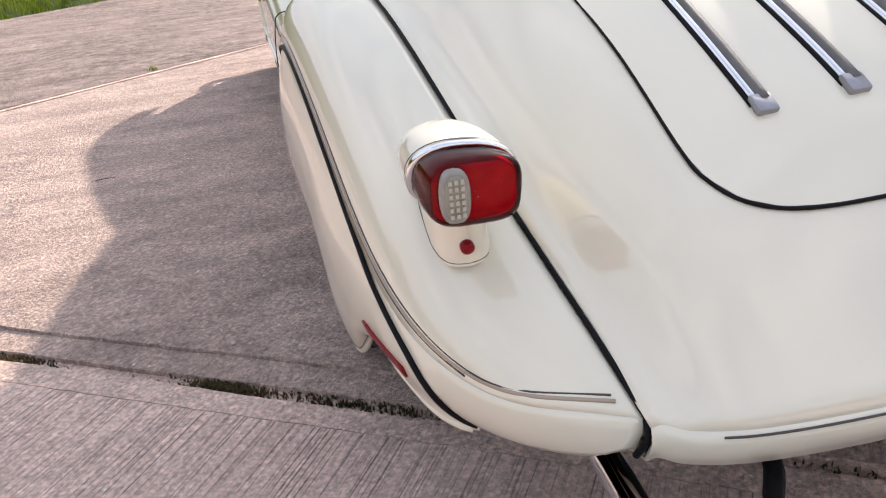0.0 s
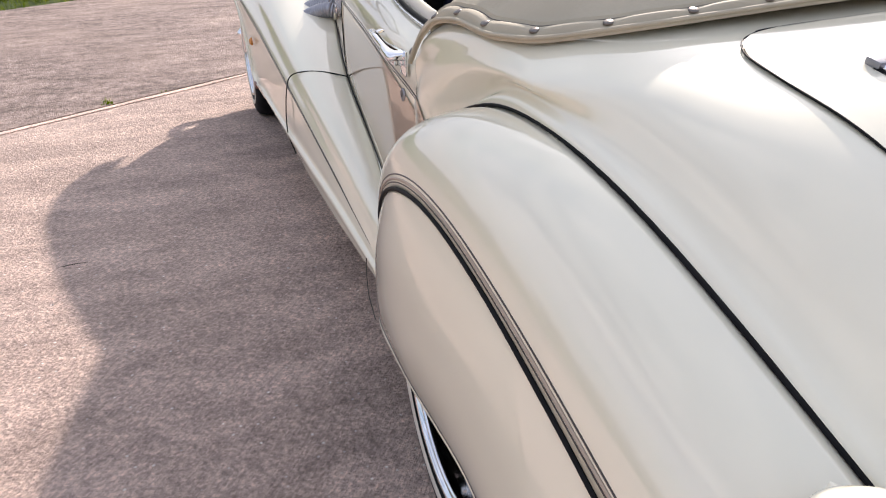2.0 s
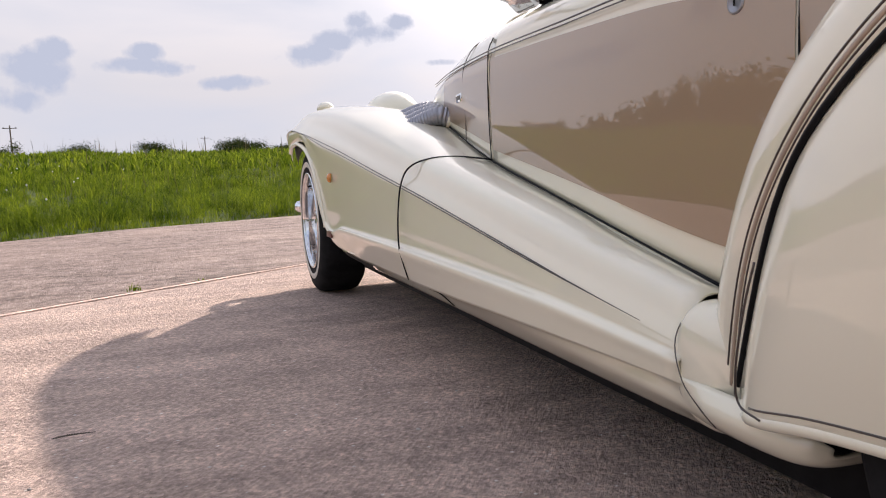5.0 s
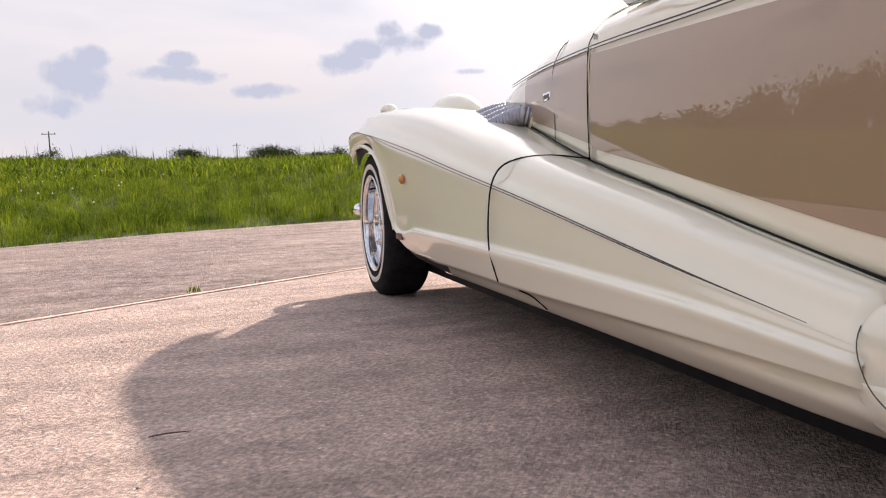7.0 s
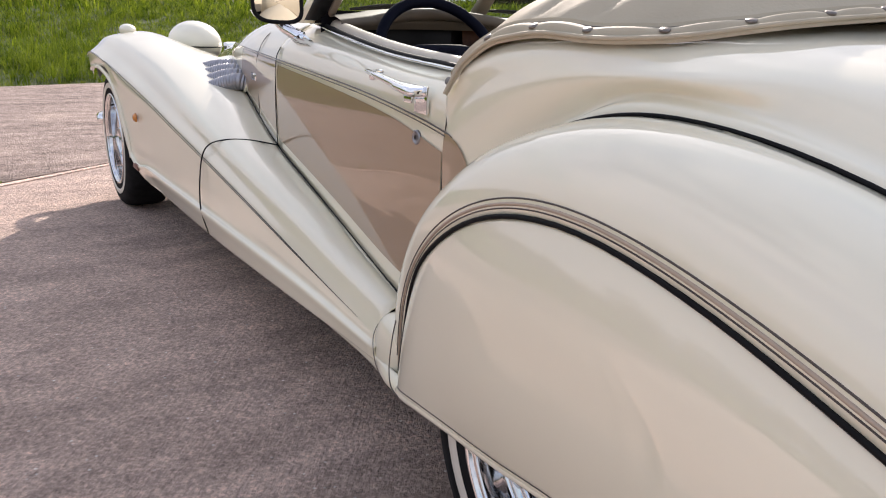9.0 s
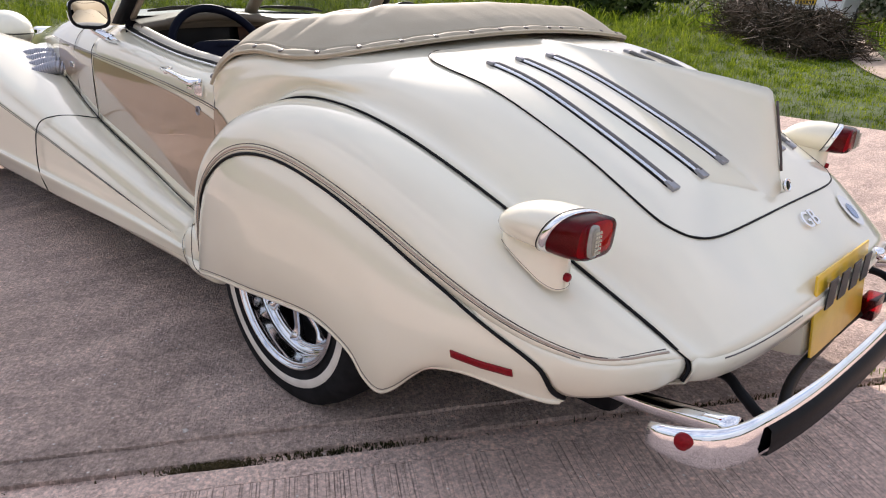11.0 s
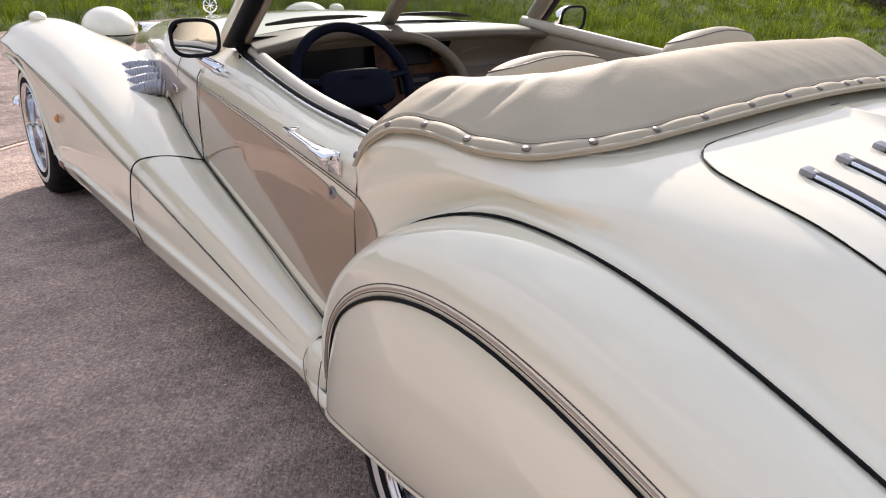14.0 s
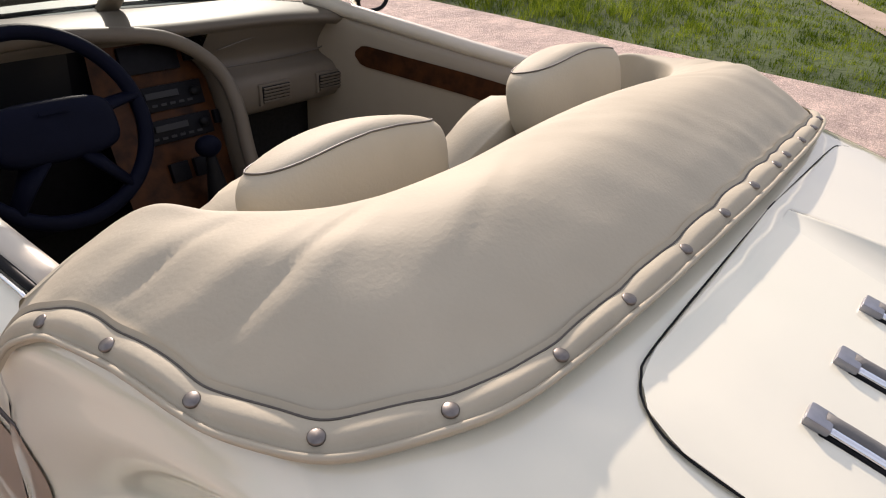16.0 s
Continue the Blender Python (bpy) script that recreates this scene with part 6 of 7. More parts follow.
# cockpit tub
block("cockpit_floor", (0, 2.05, 0.26), (1.26, 1.35, 0.04), CARPET, car)
block("firewall", (0, 2.66, 0.52), (1.20, 0.03, 0.55), CARPET, car)
block("rear_bulkhead", (0, 1.42, 0.56), (1.26, 0.03, 0.62), CARPET, car)
for s in SIDES:
    inner = surf([[(-0.625, y, z1), (-0.605, y, z1 - 0.012), (-0.592, y, z1 - 0.06), (-0.600, y, 0.55), (-0.61, y, 0.28)] for y, z1 in ((1.50, 0.84), (1.74, 0.80), (2.08, 0.812), (2.36, 0.836), (2.62, 0.86))], 26, 18)
    rise = 0.0 if s == 1 else 0.04
    inner[:, :9, 2] += rise
    sh = np.interp(inner[:, :, 1], [1.7, 2.08, 2.36, 2.64], [0.0, 0.012, 0.04, 0.075])
    inner[:, :, 0] += sh
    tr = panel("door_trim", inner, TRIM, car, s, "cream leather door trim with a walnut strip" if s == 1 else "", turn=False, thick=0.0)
    wd = []
    for y in np.linspace(1.75, 2.44, 36):
        f_ = math.sqrt(max(0.0, 1 - max(0.0, (y - 2.40) / 0.041) ** 2))
        zc_ = np.interp(y, [1.75, 2.50], [0.719, 0.744]) + rise
        xw_ = -0.5855 + np.interp(y, [1.7, 2.08, 2.36, 2.64], [0.0, 0.012, 0.04, 0.075])
        wd.append([(xw_, y, zc_ + 0.029 * f_ * v) for v in np.linspace(-1, 1, 5)])
    wd = np.array(wd)
    panel("walnut_strip", wd, WOOD, tr, s, thick=0.0, turn=True)
    cap = cr([(-0.622, 1.78, 0.806), (-0.608, 2.078, 0.820), (-0.574, 2.355, 0.843), (-0.530, 2.62, 0.868)], 20) + (0, 0, rise)
    trim("door_cap", cap + (0.004, 0, -0.004), 0.021, PALETRIM, s, tr, sides=12)

# dashboard
dash_rows = []
for x in np.linspace(-0.56, 0.56, 33):
    bulge = 0.03 * math.exp(-((x + 0.27) / 0.22) ** 2)
    edge = 0.055 * (abs(x) / 0.56) ** 4
    dash_rows.append([(x, 2.735 - edge, 0.900 - 0.4 * edge), (x, 2.64 - edge, 0.905 + bulge * 0.5 - 0.3 * edge), (x, 2.545 - edge * 0.6, 0.898 + bulge * 0.5 - 0.3 * edge), (x, 2.520 - edge * 0.5, 0.882 + bulge * 0.3 - 0.3 * edge), (x, 2.535 - edge * 0.5, 0.865 - 0.3 * edge)])
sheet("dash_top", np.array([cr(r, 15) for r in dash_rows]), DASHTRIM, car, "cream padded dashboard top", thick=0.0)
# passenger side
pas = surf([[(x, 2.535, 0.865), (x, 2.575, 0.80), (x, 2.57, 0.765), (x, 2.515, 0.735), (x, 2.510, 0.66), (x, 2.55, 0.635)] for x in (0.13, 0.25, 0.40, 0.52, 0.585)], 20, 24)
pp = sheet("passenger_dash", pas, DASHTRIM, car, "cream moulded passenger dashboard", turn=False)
tube("dash_seam", cr([(0.16, 2.566, 0.772), (0.20, 2.570, 0.766), (0.40, 2.565, 0.768), (0.54, 2.562, 0.785), (0.50, 2.566, 0.835), (0.30, 2.556, 0.838), (0.17, 2.560, 0.815)], 40), 0.002, PIPING, pp)
for vx in (0.300, 0.500):
    fr_ = block("air_vent", (vx, 2.508, 0.697), (0.105, 0.016, 0.058), DASHTRIM, car, bevel=0.006, rot=Euler((radians(-6), 0, 0)).to_matrix())
    block("vent_recess", (vx, 2.4990, 0.698), (0.088, 0.004, 0.044), BLACK, fr_)
    for k in range(5):
        block("slat", (vx, 2.4965, 0.6805 + k * 0.0088), (0.086, 0.007, 0.0042), DASHTRIM, fr_, rot=Euler((radians(25), 0, 0)).to_matrix())
# instrument arch and walnut centre
ARC = even([(-0.575, 2.56, 0.79), (-0.53, 2.54, 0.845), (-0.44, 2.525, 0.882), (-0.30, 2.515, 0.905), (-0.15, 2.512, 0.900), (-0.01, 2.510, 0.880), (0.077, 2.500, 0.836), (0.125, 2.475, 0.775), (0.135, 2.44, 0.70), (0.130, 2.40, 0.60), (0.125, 2.34, 0.48), (0.12, 2.26, 0.36)], 70)
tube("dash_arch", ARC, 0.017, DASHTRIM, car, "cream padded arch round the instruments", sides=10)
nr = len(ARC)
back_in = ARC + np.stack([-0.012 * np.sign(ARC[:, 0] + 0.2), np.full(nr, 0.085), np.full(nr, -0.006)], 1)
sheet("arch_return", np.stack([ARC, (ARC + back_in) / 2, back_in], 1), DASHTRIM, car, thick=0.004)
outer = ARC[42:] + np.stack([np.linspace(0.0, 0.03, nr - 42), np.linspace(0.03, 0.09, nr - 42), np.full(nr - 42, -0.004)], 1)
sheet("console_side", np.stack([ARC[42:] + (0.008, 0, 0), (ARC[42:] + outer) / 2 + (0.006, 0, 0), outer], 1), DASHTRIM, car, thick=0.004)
wood = np.array([[(x, np.interp(z, [0.40, 0.60, 0.75, 0.9], [2.38, 2.47, 2.535, 2.565]), z) for x in np.linspace(-0.15, min(0.125, 0.125 - max(0, z - 0.77) * 0.9), 12)] for z in np.linspace(0.40, 0.885, 14)])
wc = sheet("walnut_fascia", wood, WOOD, car, "burr walnut centre fascia with a dark radio")
bin_ = np.array([[(x, np.interp(z, [0.55, 0.7, 0.9], [2.59, 2.592, 2.575]), z) for x in np.linspace(-0.58, 0.0, 14)] for z in np.linspace(0.45, 0.905, 10)])
sheet("instrument_panel", bin_, PLASTIC, car, "black instrument panel")
lean = Euler((radians(-21), 0, 0)).to_matrix()
fy_ = lambda z: float(np.interp(z, [0.40, 0.60, 0.75, 0.9], [2.38, 2.47, 2.535, 2.565]))
for x, z, w, h, nm in ((-0.018, 0.826, 0.135, 0.062, "display"), (0.008, 0.737, 0.172, 0.058, "radio"), (0.008, 0.668, 0.172, 0.054, "radio"), (0.082, 0.82, 0.030, 0.022, "switch"), (0.112, 0.675, 0.014, 0.034, "switch"), (-0.02, 0.578, 0.045, 0.045, "switch"), (0.04, 0.578, 0.045, 0.045, "switch")):
    u = block(nm, (x, fy_(z) - 0.006, z), (w, 0.014, h), PLASTIC, wc, bevel=0.003, rot=lean)
    if nm == "radio":
        for k in range(6):
            block("button", (x - 0.062 + k * 0.022, fy_(z) - 0.017, z - 0.012), (0.013, 0.004, 0.006), DULLKEY, wc, rot=lean)
        lathe("knob", [(0, 0.012), (0.010, 0.011), (0.011, 0)], (x + 0.062, fy_(z) - 0.014, z + 0.006), (0, -1, 0.35), BLACK, wc, sides=16)
        block("dial", (x - 0.02, fy_(z) - 0.016, z + 0.012), (0.08, 0.003, 0.014), DULLKEY, wc, rot=lean)
for k in range(2):
    lathe("gauge", [(0, 0.055), (0.008, 0.058), (0.010, 0.052), (0.003, 0.050), (0.003, 0)], (-0.43 + k * 0.16, 2.60, 0.80), (0, -1, 0.15), BLACK, car, sides=32)
block("gauge_glass", (-0.36, 2.566, 0.80), (0.36, 0.003, 0.13), mat("dark_glass", (0.006, 0.007, 0.009), 0.35, spec=0.15), car, bevel=0.02)
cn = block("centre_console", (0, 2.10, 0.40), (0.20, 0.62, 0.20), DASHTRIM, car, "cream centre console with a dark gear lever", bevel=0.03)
gl_ = tube("gear_lever", cr([(0.03, 2.38, 0.49), (0.028, 2.39, 0.56), (0.024, 2.40, 0.625)], 8), np.linspace(0.03, 0.010, 8), BLACK, cn, sides=10)
egg("gear_knob", (0.023, 2.405, 0.645), (0.030, 0.026, 0.026), NAVY, cn)

# steering wheel
swc = Vector((-0.325, 2.375, 0.778))
tiltm = Euler((radians(62), 0, 0)).to_matrix()
ang = np.linspace(0, 2 * np.pi, 72, endpoint=False)
R_ = 0.180
rimp = np.array([swc + tiltm @ Vector((R_ * math.cos(a), R_ * math.sin(a), 0)) for a in ang])
rr = 0.0150
gsw = []
for a in ang:
    o = tiltm @ Vector((math.cos(a), math.sin(a), 0))
    nrm = tiltm @ Vector((0, 0, 1))
    p0 = swc + o * R_
    gsw.append([p0 + o * (rr * math.cos(b)) + nrm * (rr * math.sin(b)) for b in np.linspace(0, 2 * np.pi, 12, endpoint=False)])
sw = sheet("steering_wheel", np.array(gsw), NAVY, car, "dark navy four-spoke steering wheel", close_u=True, close_v=True, turn=False)
egg("airbag_pad", tuple(swc + tiltm @ Vector((0, -0.01, 0.012))), (0.118, 0.058, 0.026), NAVY, sw, power=0.55, rot=tiltm)
for sx, sy in ((-1, 0.18), (1, 0.18), (-0.62, -0.78), (0.62, -0.78)):
    a0, a1 = swc + tiltm @ Vector((sx * 0.07, sy * 0.07, 0.004)), swc + tiltm @ Vector((sx * R_ * 0.985, sy * R_ * 0.985, 0))
    tube("spoke", [tuple(a0), tuple((a0 + a1) / 2), tuple(a1)], [0.030, 0.022, 0.018], NAVY, sw, sides=10, squash=0.5)
tube("steering_column", [tuple(swc - (tiltm @ Vector((0, 0, 0.01)))), (-0.335, 2.56, 0.69)], 0.045, PLASTIC, sw, sides=14)
block("pad_bar", tuple(swc + tiltm @ Vector((0, 0.02, 0.047))), (0.055, 0.008, 0.002), NAVY, sw, rot=tiltm)

# seats
for sx, up_ in ((-0.292, -0.012), (0.268, 0.014)):
    seat = thing("seat", (sx, 1.8, 0.3), "cream leather bucket seat with piped head restraint", "seat", "seats")
    tl = Euler((radians(-16), 0, 0)).to_matrix()
    hz, hy = 0.897 + up_, 1.640
    n1, m1 = 26, 40
    th, ph = np.linspace(-np.pi / 2, np.pi / 2, n1), np.linspace(0, 2 * np.pi, m1, endpoint=False)
    sp = lambda v, p: np.sign(v) * np.abs(v) ** p
    hx = sp(np.cos(th), 0.45)[:, None] * sp(np.cos(ph), 0.62)[None] * 0.172
    hyy = sp(np.cos(th), 0.45)[:, None] * sp(np.sin(ph), 0.75)[None] * 0.056
    hzz = np.broadcast_to(sp(np.sin(th), 0.58)[:, None], (n1, m1)) * 0.078 + 0.008 * np.cos(hx / 0.172 * np.pi) * (np.sin(th)[:, None] > 0)
    g = np.stack([hx * (1 + 0.06 * hzz / 0.08), hyy, hzz], -1) @ np.array(tl).T + (sx, hy, hz)
    hr = sheet("head_restraint", g, LEATHER, seat, turn=True, close_v=True)
    k1 = n1 - 7
    pipe = g[k1] + (g[k1] - g[k1].mean(0)) * 0.012
    sheet("piping", sweep(np.vstack([pipe, pipe[:1]]), 0.0015, 6), PIPING, hr, close_v=True, turn=True)
    back = surf([[(sx - w, y + 0.03, z), (sx - w * 0.86, y + 0.075, z + t), (sx, y + 0.06, z + t * 1.4), (sx + w * 0.86, y + 0.075, z + t), (sx + w, y + 0.03, z)] for w, y, z, t in ((0.07, 1.63, 0.80, 0.006), (0.11, 1.64, 0.785, 0.006), (0.15, 1.66, 0.74, 0.004), (0.20, 1.70, 0.66, 0), (0.235, 1.74, 0.55, 0), (0.22, 1.79, 0.42, 0))], 24, 20)
    bk = sheet("backrest", back, LEATHER, seat, thick=0.10, turn=False)
    tube("piping", cr([(sx - 0.17, 1.690, 0.60), (sx - 0.165, 1.70, 0.72), (sx - 0.12, 1.69, 0.80), (sx, 1.675, 0.815), (sx + 0.12, 1.69, 0.80), (sx + 0.165, 1.70, 0.72), (sx + 0.17, 1.69, 0.60)], 40) + (0, 0.018, 0.008), 0.003, PIPING, bk)
    egg("cushion", (sx, 2.0, 0.40), (0.235, 0.27, 0.10), LEATHER, seat, power=0.5)
    for px in (-0.05, 0.05):
        tube("restraint_post", [(sx + px, 1.655, 0.84), (sx + px, 1.65, 0.88)], 0.006, CHROME, seat)

# folded hood cover
cover = thing("hood_cover", (0, 1.3, 0.9), "cream leather cover buttoned over the folded hood", "cover")
CL = [(-0.722, 1.728, 0.765), (-0.712, 1.695, 0.815), (-0.706, 1.632, 0.853), (-0.703, 1.526, 0.868), (-0.700, 1.414, 0.862), (-0.667, 1.313, 0.868), (-0.549, 1.229, 0.893), (-0.329, 1.206, 0.912), (-0.15, 1.199, 0.922), (0, 1.196, 0.925)]
CT = [(-0.680, 1.733, 0.845), (-0.626, 1.712, 0.889), (-0.568, 1.672, 0.934), (-0.542, 1.595, 0.947), (-0.49, 1.52, 0.957), (-0.42, 1.487, 0.961), (-0.30, 1.465, 0.972), (-0.18, 1.463, 0.981), (-0.09, 1.463, 0.986), (0, 1.463, 0.988)]
def angular(points, n, ease):
    """Straight runs between the points, corners a little eased."""
    p = np.array(points)
    u = np.linspace(0, len(p) - 1, n)
    return eased(np.stack([np.interp(u, np.arange(len(p)), p[:, k]) for k in range(3)], 1), ease)


cl, ct = angular(CL, 140, 22), cr(CT, 140)
full_l, full_t = np.vstack([cl, flip_x(cl[-2::-1])]), np.vstack([ct, flip_x(ct[-2::-1])])
tt = np.gradient(full_l + full_t, axis=0)
dd = full_t - full_l
nn_ = np.cross(dd, tt)
nn_ /= np.linalg.norm(nn_, axis=1)[:, None]
nn_ *= np.sign(nn_[:, 2:3])
ln = np.linalg.norm(dd, axis=1)
BAND = 0.034
SN = [(-0.707, 1.725, 0.785), (-0.696, 1.651, 0.867), (-0.690, 1.55, 0.881), (-0.688, 1.439, 0.879), (-0.667, 1.334, 0.883), (-0.595, 1.254, 0.900), (-0.479, 1.232, 0.907), (-0.361, 1.223, 0.915), (-0.247, 1.218, 0.918), (-0.136, 1.215, 0.927), (-0.025, 1.213, 0.930)]
SN = SN + [(-p[0], p[1], p[2]) for p in SN[:-1]] + [(0.075, 1.214, 0.929)]
mid_line = full_l + dd / ln[:, None] * BAND * 0.5
snap_at = [int(np.argmin(((mid_line - np.array(q_)) ** 2).sum(1))) for q_ in SN]
step_ = np.r_[0, np.cumsum(np.linalg.norm(np.diff(full_l, axis=0), axis=1))]
pinch = np.max([np.exp(-(((step_ - step_[k_]) / 0.024) ** 2)) for k_ in snap_at], axis=0)
sway = np.array([noise.noise(Vector((v * 11, 0.3, 0.7))) for v in step_])
rows_c = []
for i in range(len(full_l)):
    N_, D_, p_ = nn_[i], dd[i] / ln[i], pinch[i]
    L_ = full_l[i] + N_ * 0.003
    w_ = BAND - 0.003 * p_ + 0.003 * sway[i]
    rows_c.append([L_ + N_ * 0.001, L_ + D_ * 0.001 + N_ * 0.009, L_ + D_ * w_ * 0.18 + N_ * 0.0075, L_ + D_ * w_ * 0.5 + N_ * (0.0165 - 0.0035 * p_), L_ + D_ * w_ * 0.9 + N_ * (0.0140 - 0.0015 * p_), L_ + D_ * w_ + N_ * 0.011, L_ + D_ * (w_ + 0.006) + N_ * 0.0155])
hem = np.array([cr(r, 19) for r in rows_c])
sheet("hem", hem, LEATHER, cover, "padded hem", turn=True)
main = []
for i in range(len(full_l)):
    L_, T_, N_, D_ = full_l[i], full_t[i], nn_[i], dd[i] / ln[i]
    a_ = L_ + D_ * (BAND - 0.003 * pinch[i] + 0.003 * sway[i] + 0.004) + N_ * 0.014
    b_ = T_
    up = np.array((0, 0, 1.0))
    h_ = 0.10 * ln[i] * min(1.0, min(i, len(full_l) - 1 - i) / 68.0) ** 1.3
    main.append([a_, a_ + (b_ - a_) * 0.25 + (N_ * 0.55 + up * 0.25) * h_, a_ + (b_ - a_) * 0.55 + (N_ * 0.5 + up * 0.5) * h_ * 1.35, a_ + (b_ - a_) * 0.82 + (N_ * 0.4 + up * 0.5) * h_ * 0.85, b_, b_ + (0, 0.020, -0.022), b_ + (-0.02 * np.sign(b_[0]) * 0, 0.028, -0.10)])
mg_ = np.array([cr(r, 40) for r in main])
for i in range(mg_.shape[0]):
    for j in range(1, 28):
        p = mg_[i, j]
        wv_ = noise.noise(Vector((p[0] * 9, p[1] * 9, p[2] * 16))) * 0.5 + noise.noise(Vector((p[0] * 28 + p[1] * 22, p[1] * 5, 3.0))) * 0.35
        fold = 0.0
        ii = min(i, mg_.shape[0] - 1 - i) / 2
        for c0_, slope, amp, wid in ((24, 0.42, 0.0040, 1.6), (27.2, 0.50, -0.0042, 0.55), (29.5, 0.55, 0.0025, 1.4), (17, 0.30, 0.0030, 1.5), (19.4, 0.30, -0.0030, 0.5), (36, 0.7, 0.0025, 2.4), (38.5, 0.62, -0.0022, 0.6), (50, -0.3, 0.002, 3.0)):
            fold += amp * math.exp(-(((ii - c0_ - slope * j) / wid) ** 2)) * math.sin(min(1, j / 24) * np.pi)
        mg_[i, j] = p + nn_[i] * (0.003 * wv_ * min(1, j / 5) + fold - 0.0035 * pinch[i] * math.exp(-j / 4.0))
sheet("cover_top", mg_, LEATHER, cover, turn=True)
tube("stitching", hem[:, 15] + nn_ * 0.0006, 0.0011, PIPING, cover, sides=6)
tube("hem_piping", hem[:, 3] + nn_ * 0.0, 0.0034, LEATHER, cover, sides=6)
for k_ in snap_at:
    n_ = nn_[k_]
    p_ = hem[k_, 9]
    lathe("snap", [(-0.002, 0.0074), (0.0004, 0.0074), (0.0014, 0.0062), (0.0017, 0.0)], tuple(p_ + n_ * 0.001), tuple(n_), SNAP, cover, sides=16)

# the centre line of the car lies a little right of the origin, so its right half sits further out
for ob in [o for t_ in bpy.data.objects if t_.parent is None and t_.name.split(".")[0] in ("roadster", "hood_cover", "seat") for o in t_.children_recursive if o.type == "MESH"]:
    co = np.empty(len(ob.data.vertices) * 3, np.float32)
    ob.data.vertices.foreach_get("co", co)
    co = co.reshape(-1, 3)
    u_ = np.clip((co[:, 0] + 0.45) / 0.9, 0, 1)
    co[:, 0] += 0.05 * u_ * u_ * (3 - 2 * u_)
    ob.data.vertices.foreach_set("co", co.ravel())
    ob.data.update()

# ---- surroundings ----
def pole(x, y, h, bar_w):
    z = float(land(np.array(x), np.array(y)))
    p = thing("utility_pole", (x, y, z), "weathered wooden utility pole with a cross-arm", "pole", "utility poles")
    lathe("post", [(-0.5, 0.16), (0, 0.15), (h * 0.5, 0.13), (h, 0.11), (h, 0.0)], (x, y, z), (0, 0, 1), BARK, p, sides=12)
    block("cross_arm", (x, y - 0.15, z + h - 0.5), (bar_w, 0.12, 0.12), BARK, p)
    for k in (-1, 0, 1):
        lathe("insulator", [(0, 0.05), (0.1, 0.06), (0.2, 0.04), (0.22, 0)], (x + k * bar_w * 0.42, y - 0.15, z + h - 0.44), (0, 0, 1), GREYINS, p, sides=10)


pole(-31.0, 150.0, 9.6, 2.4)
pole(3.1, 215.0, 10.4, 2.2)


def hedge(name, spots, label, material=LEAVES, leaf=0.22, per=900, seed=3):
    """Bushes of many small leaves on a branching stem."""
    r = np.random.default_rng(seed)
    vs, n = [], 0
    for x, y, rad, h in spots:
        z = float(land(np.array(x), np.array(y)))
        k = per
        lumps = r.normal(0, 1, (14, 3)) * (rad * 0.5, rad * 0.5, h * 0.22) + (x, y, z + h * 0.5)
        c = lumps[r.integers(0, 14, k)] + r.normal(0, 1, (k, 3)) * (rad * 0.24, rad * 0.24, h * 0.16)
        c[:, 2] = np.maximum(c[:, 2], z + 0.1)
        a, b = r.normal(0, 1, (k, 3)), r.normal(0, 1, (k, 3))
        a /= np.linalg.norm(a, axis=1)[:, None]
        b -= (a * b).sum(1)[:, None] * a
        b /= np.linalg.norm(b, axis=1)[:, None]
        s_ = leaf * r.uniform(0.6, 1.3, k)[:, None]
        vs.append(np.stack([c - a * s_, c + b * s_ * 0.5, c + a * s_, c - b * s_ * 0.5], 1).reshape(-1, 3))
    v = np.concatenate(vs)
    f = np.arange(len(v)).reshape(-1, 4)
    ob = soup(name, v, f, material)
    return tagged(ob, label, "bushes", kind="stuff")


r6 = np.random.default_rng(11)
far = [(x, 54 + r6.normal(0, 3), r6.uniform(0.7, 1.5), r6.uniform(0.65, 1.15)) for x in (-19, -18.2, -12.5, -15.5, -9.2, -8.4, -7.7, -3.0, 1.6, 2.2, 5.2, 6.2, 7.1, 9.4, 12, 15.5, 16.5, -22, -23.5, -30, 22, 27)]
hedge("far_hedge", far, "dark green bushes along the crest of the field", leaf=0.045, per=3600)
left = [(-95 - 15 * math.sin(k), -60 + k * 5.5, r6.uniform(4, 7), r6.uniform(6, 12)) for k in range(30)]
hedge("tree_belt", left, "distant belt of dark trees", leaf=0.8, per=420, seed=5)
ahead_ = [(80 * math.sin(radians(-24 - 2.4 * k)), 80 * math.cos(radians(-24 - 2.4 * k)), r6.uniform(2.5, 4.0), 2.5 + 3.5 * math.sin(math.pi * k / 15) + r6.uniform(0, 0.8)) for k in range(16)]
hedge("tree_belt", ahead_, "distant belt of dark trees", leaf=0.30, per=1700, seed=15)
back = [(-70 + k * 7, -95 - 8 * math.sin(k * 1.3), r6.uniform(4, 7), r6.uniform(5, 9)) for k in range(22)]
hedge("tree_belt", back, "distant belt of dark trees", leaf=0.8, per=360, seed=6)
right = [(22 + 3 * math.sin(k * 1.7) + 0.5 * k, 15 + k * 1.9, r6.uniform(1.0, 1.8), r6.uniform(0.6, 1.0)) for k in range(12)]
hedge("scrub", right, "rough green scrub at the field edge", leaf=0.16, per=1300, seed=8)
pale = [(34 - 0.3 * k, -1 + k * 1.4, 1.5, 2.3 + 0.4 * math.sin(k * 1.7)) for k in range(11)]
hedge("blossom_hedge", pale, "pale blossoming hedge behind the parked car", leafy("hawthorn", (0.10, 0.14, 0.05), (0.55, 0.55, 0.48)), leaf=0.13, per=1900, seed=9)

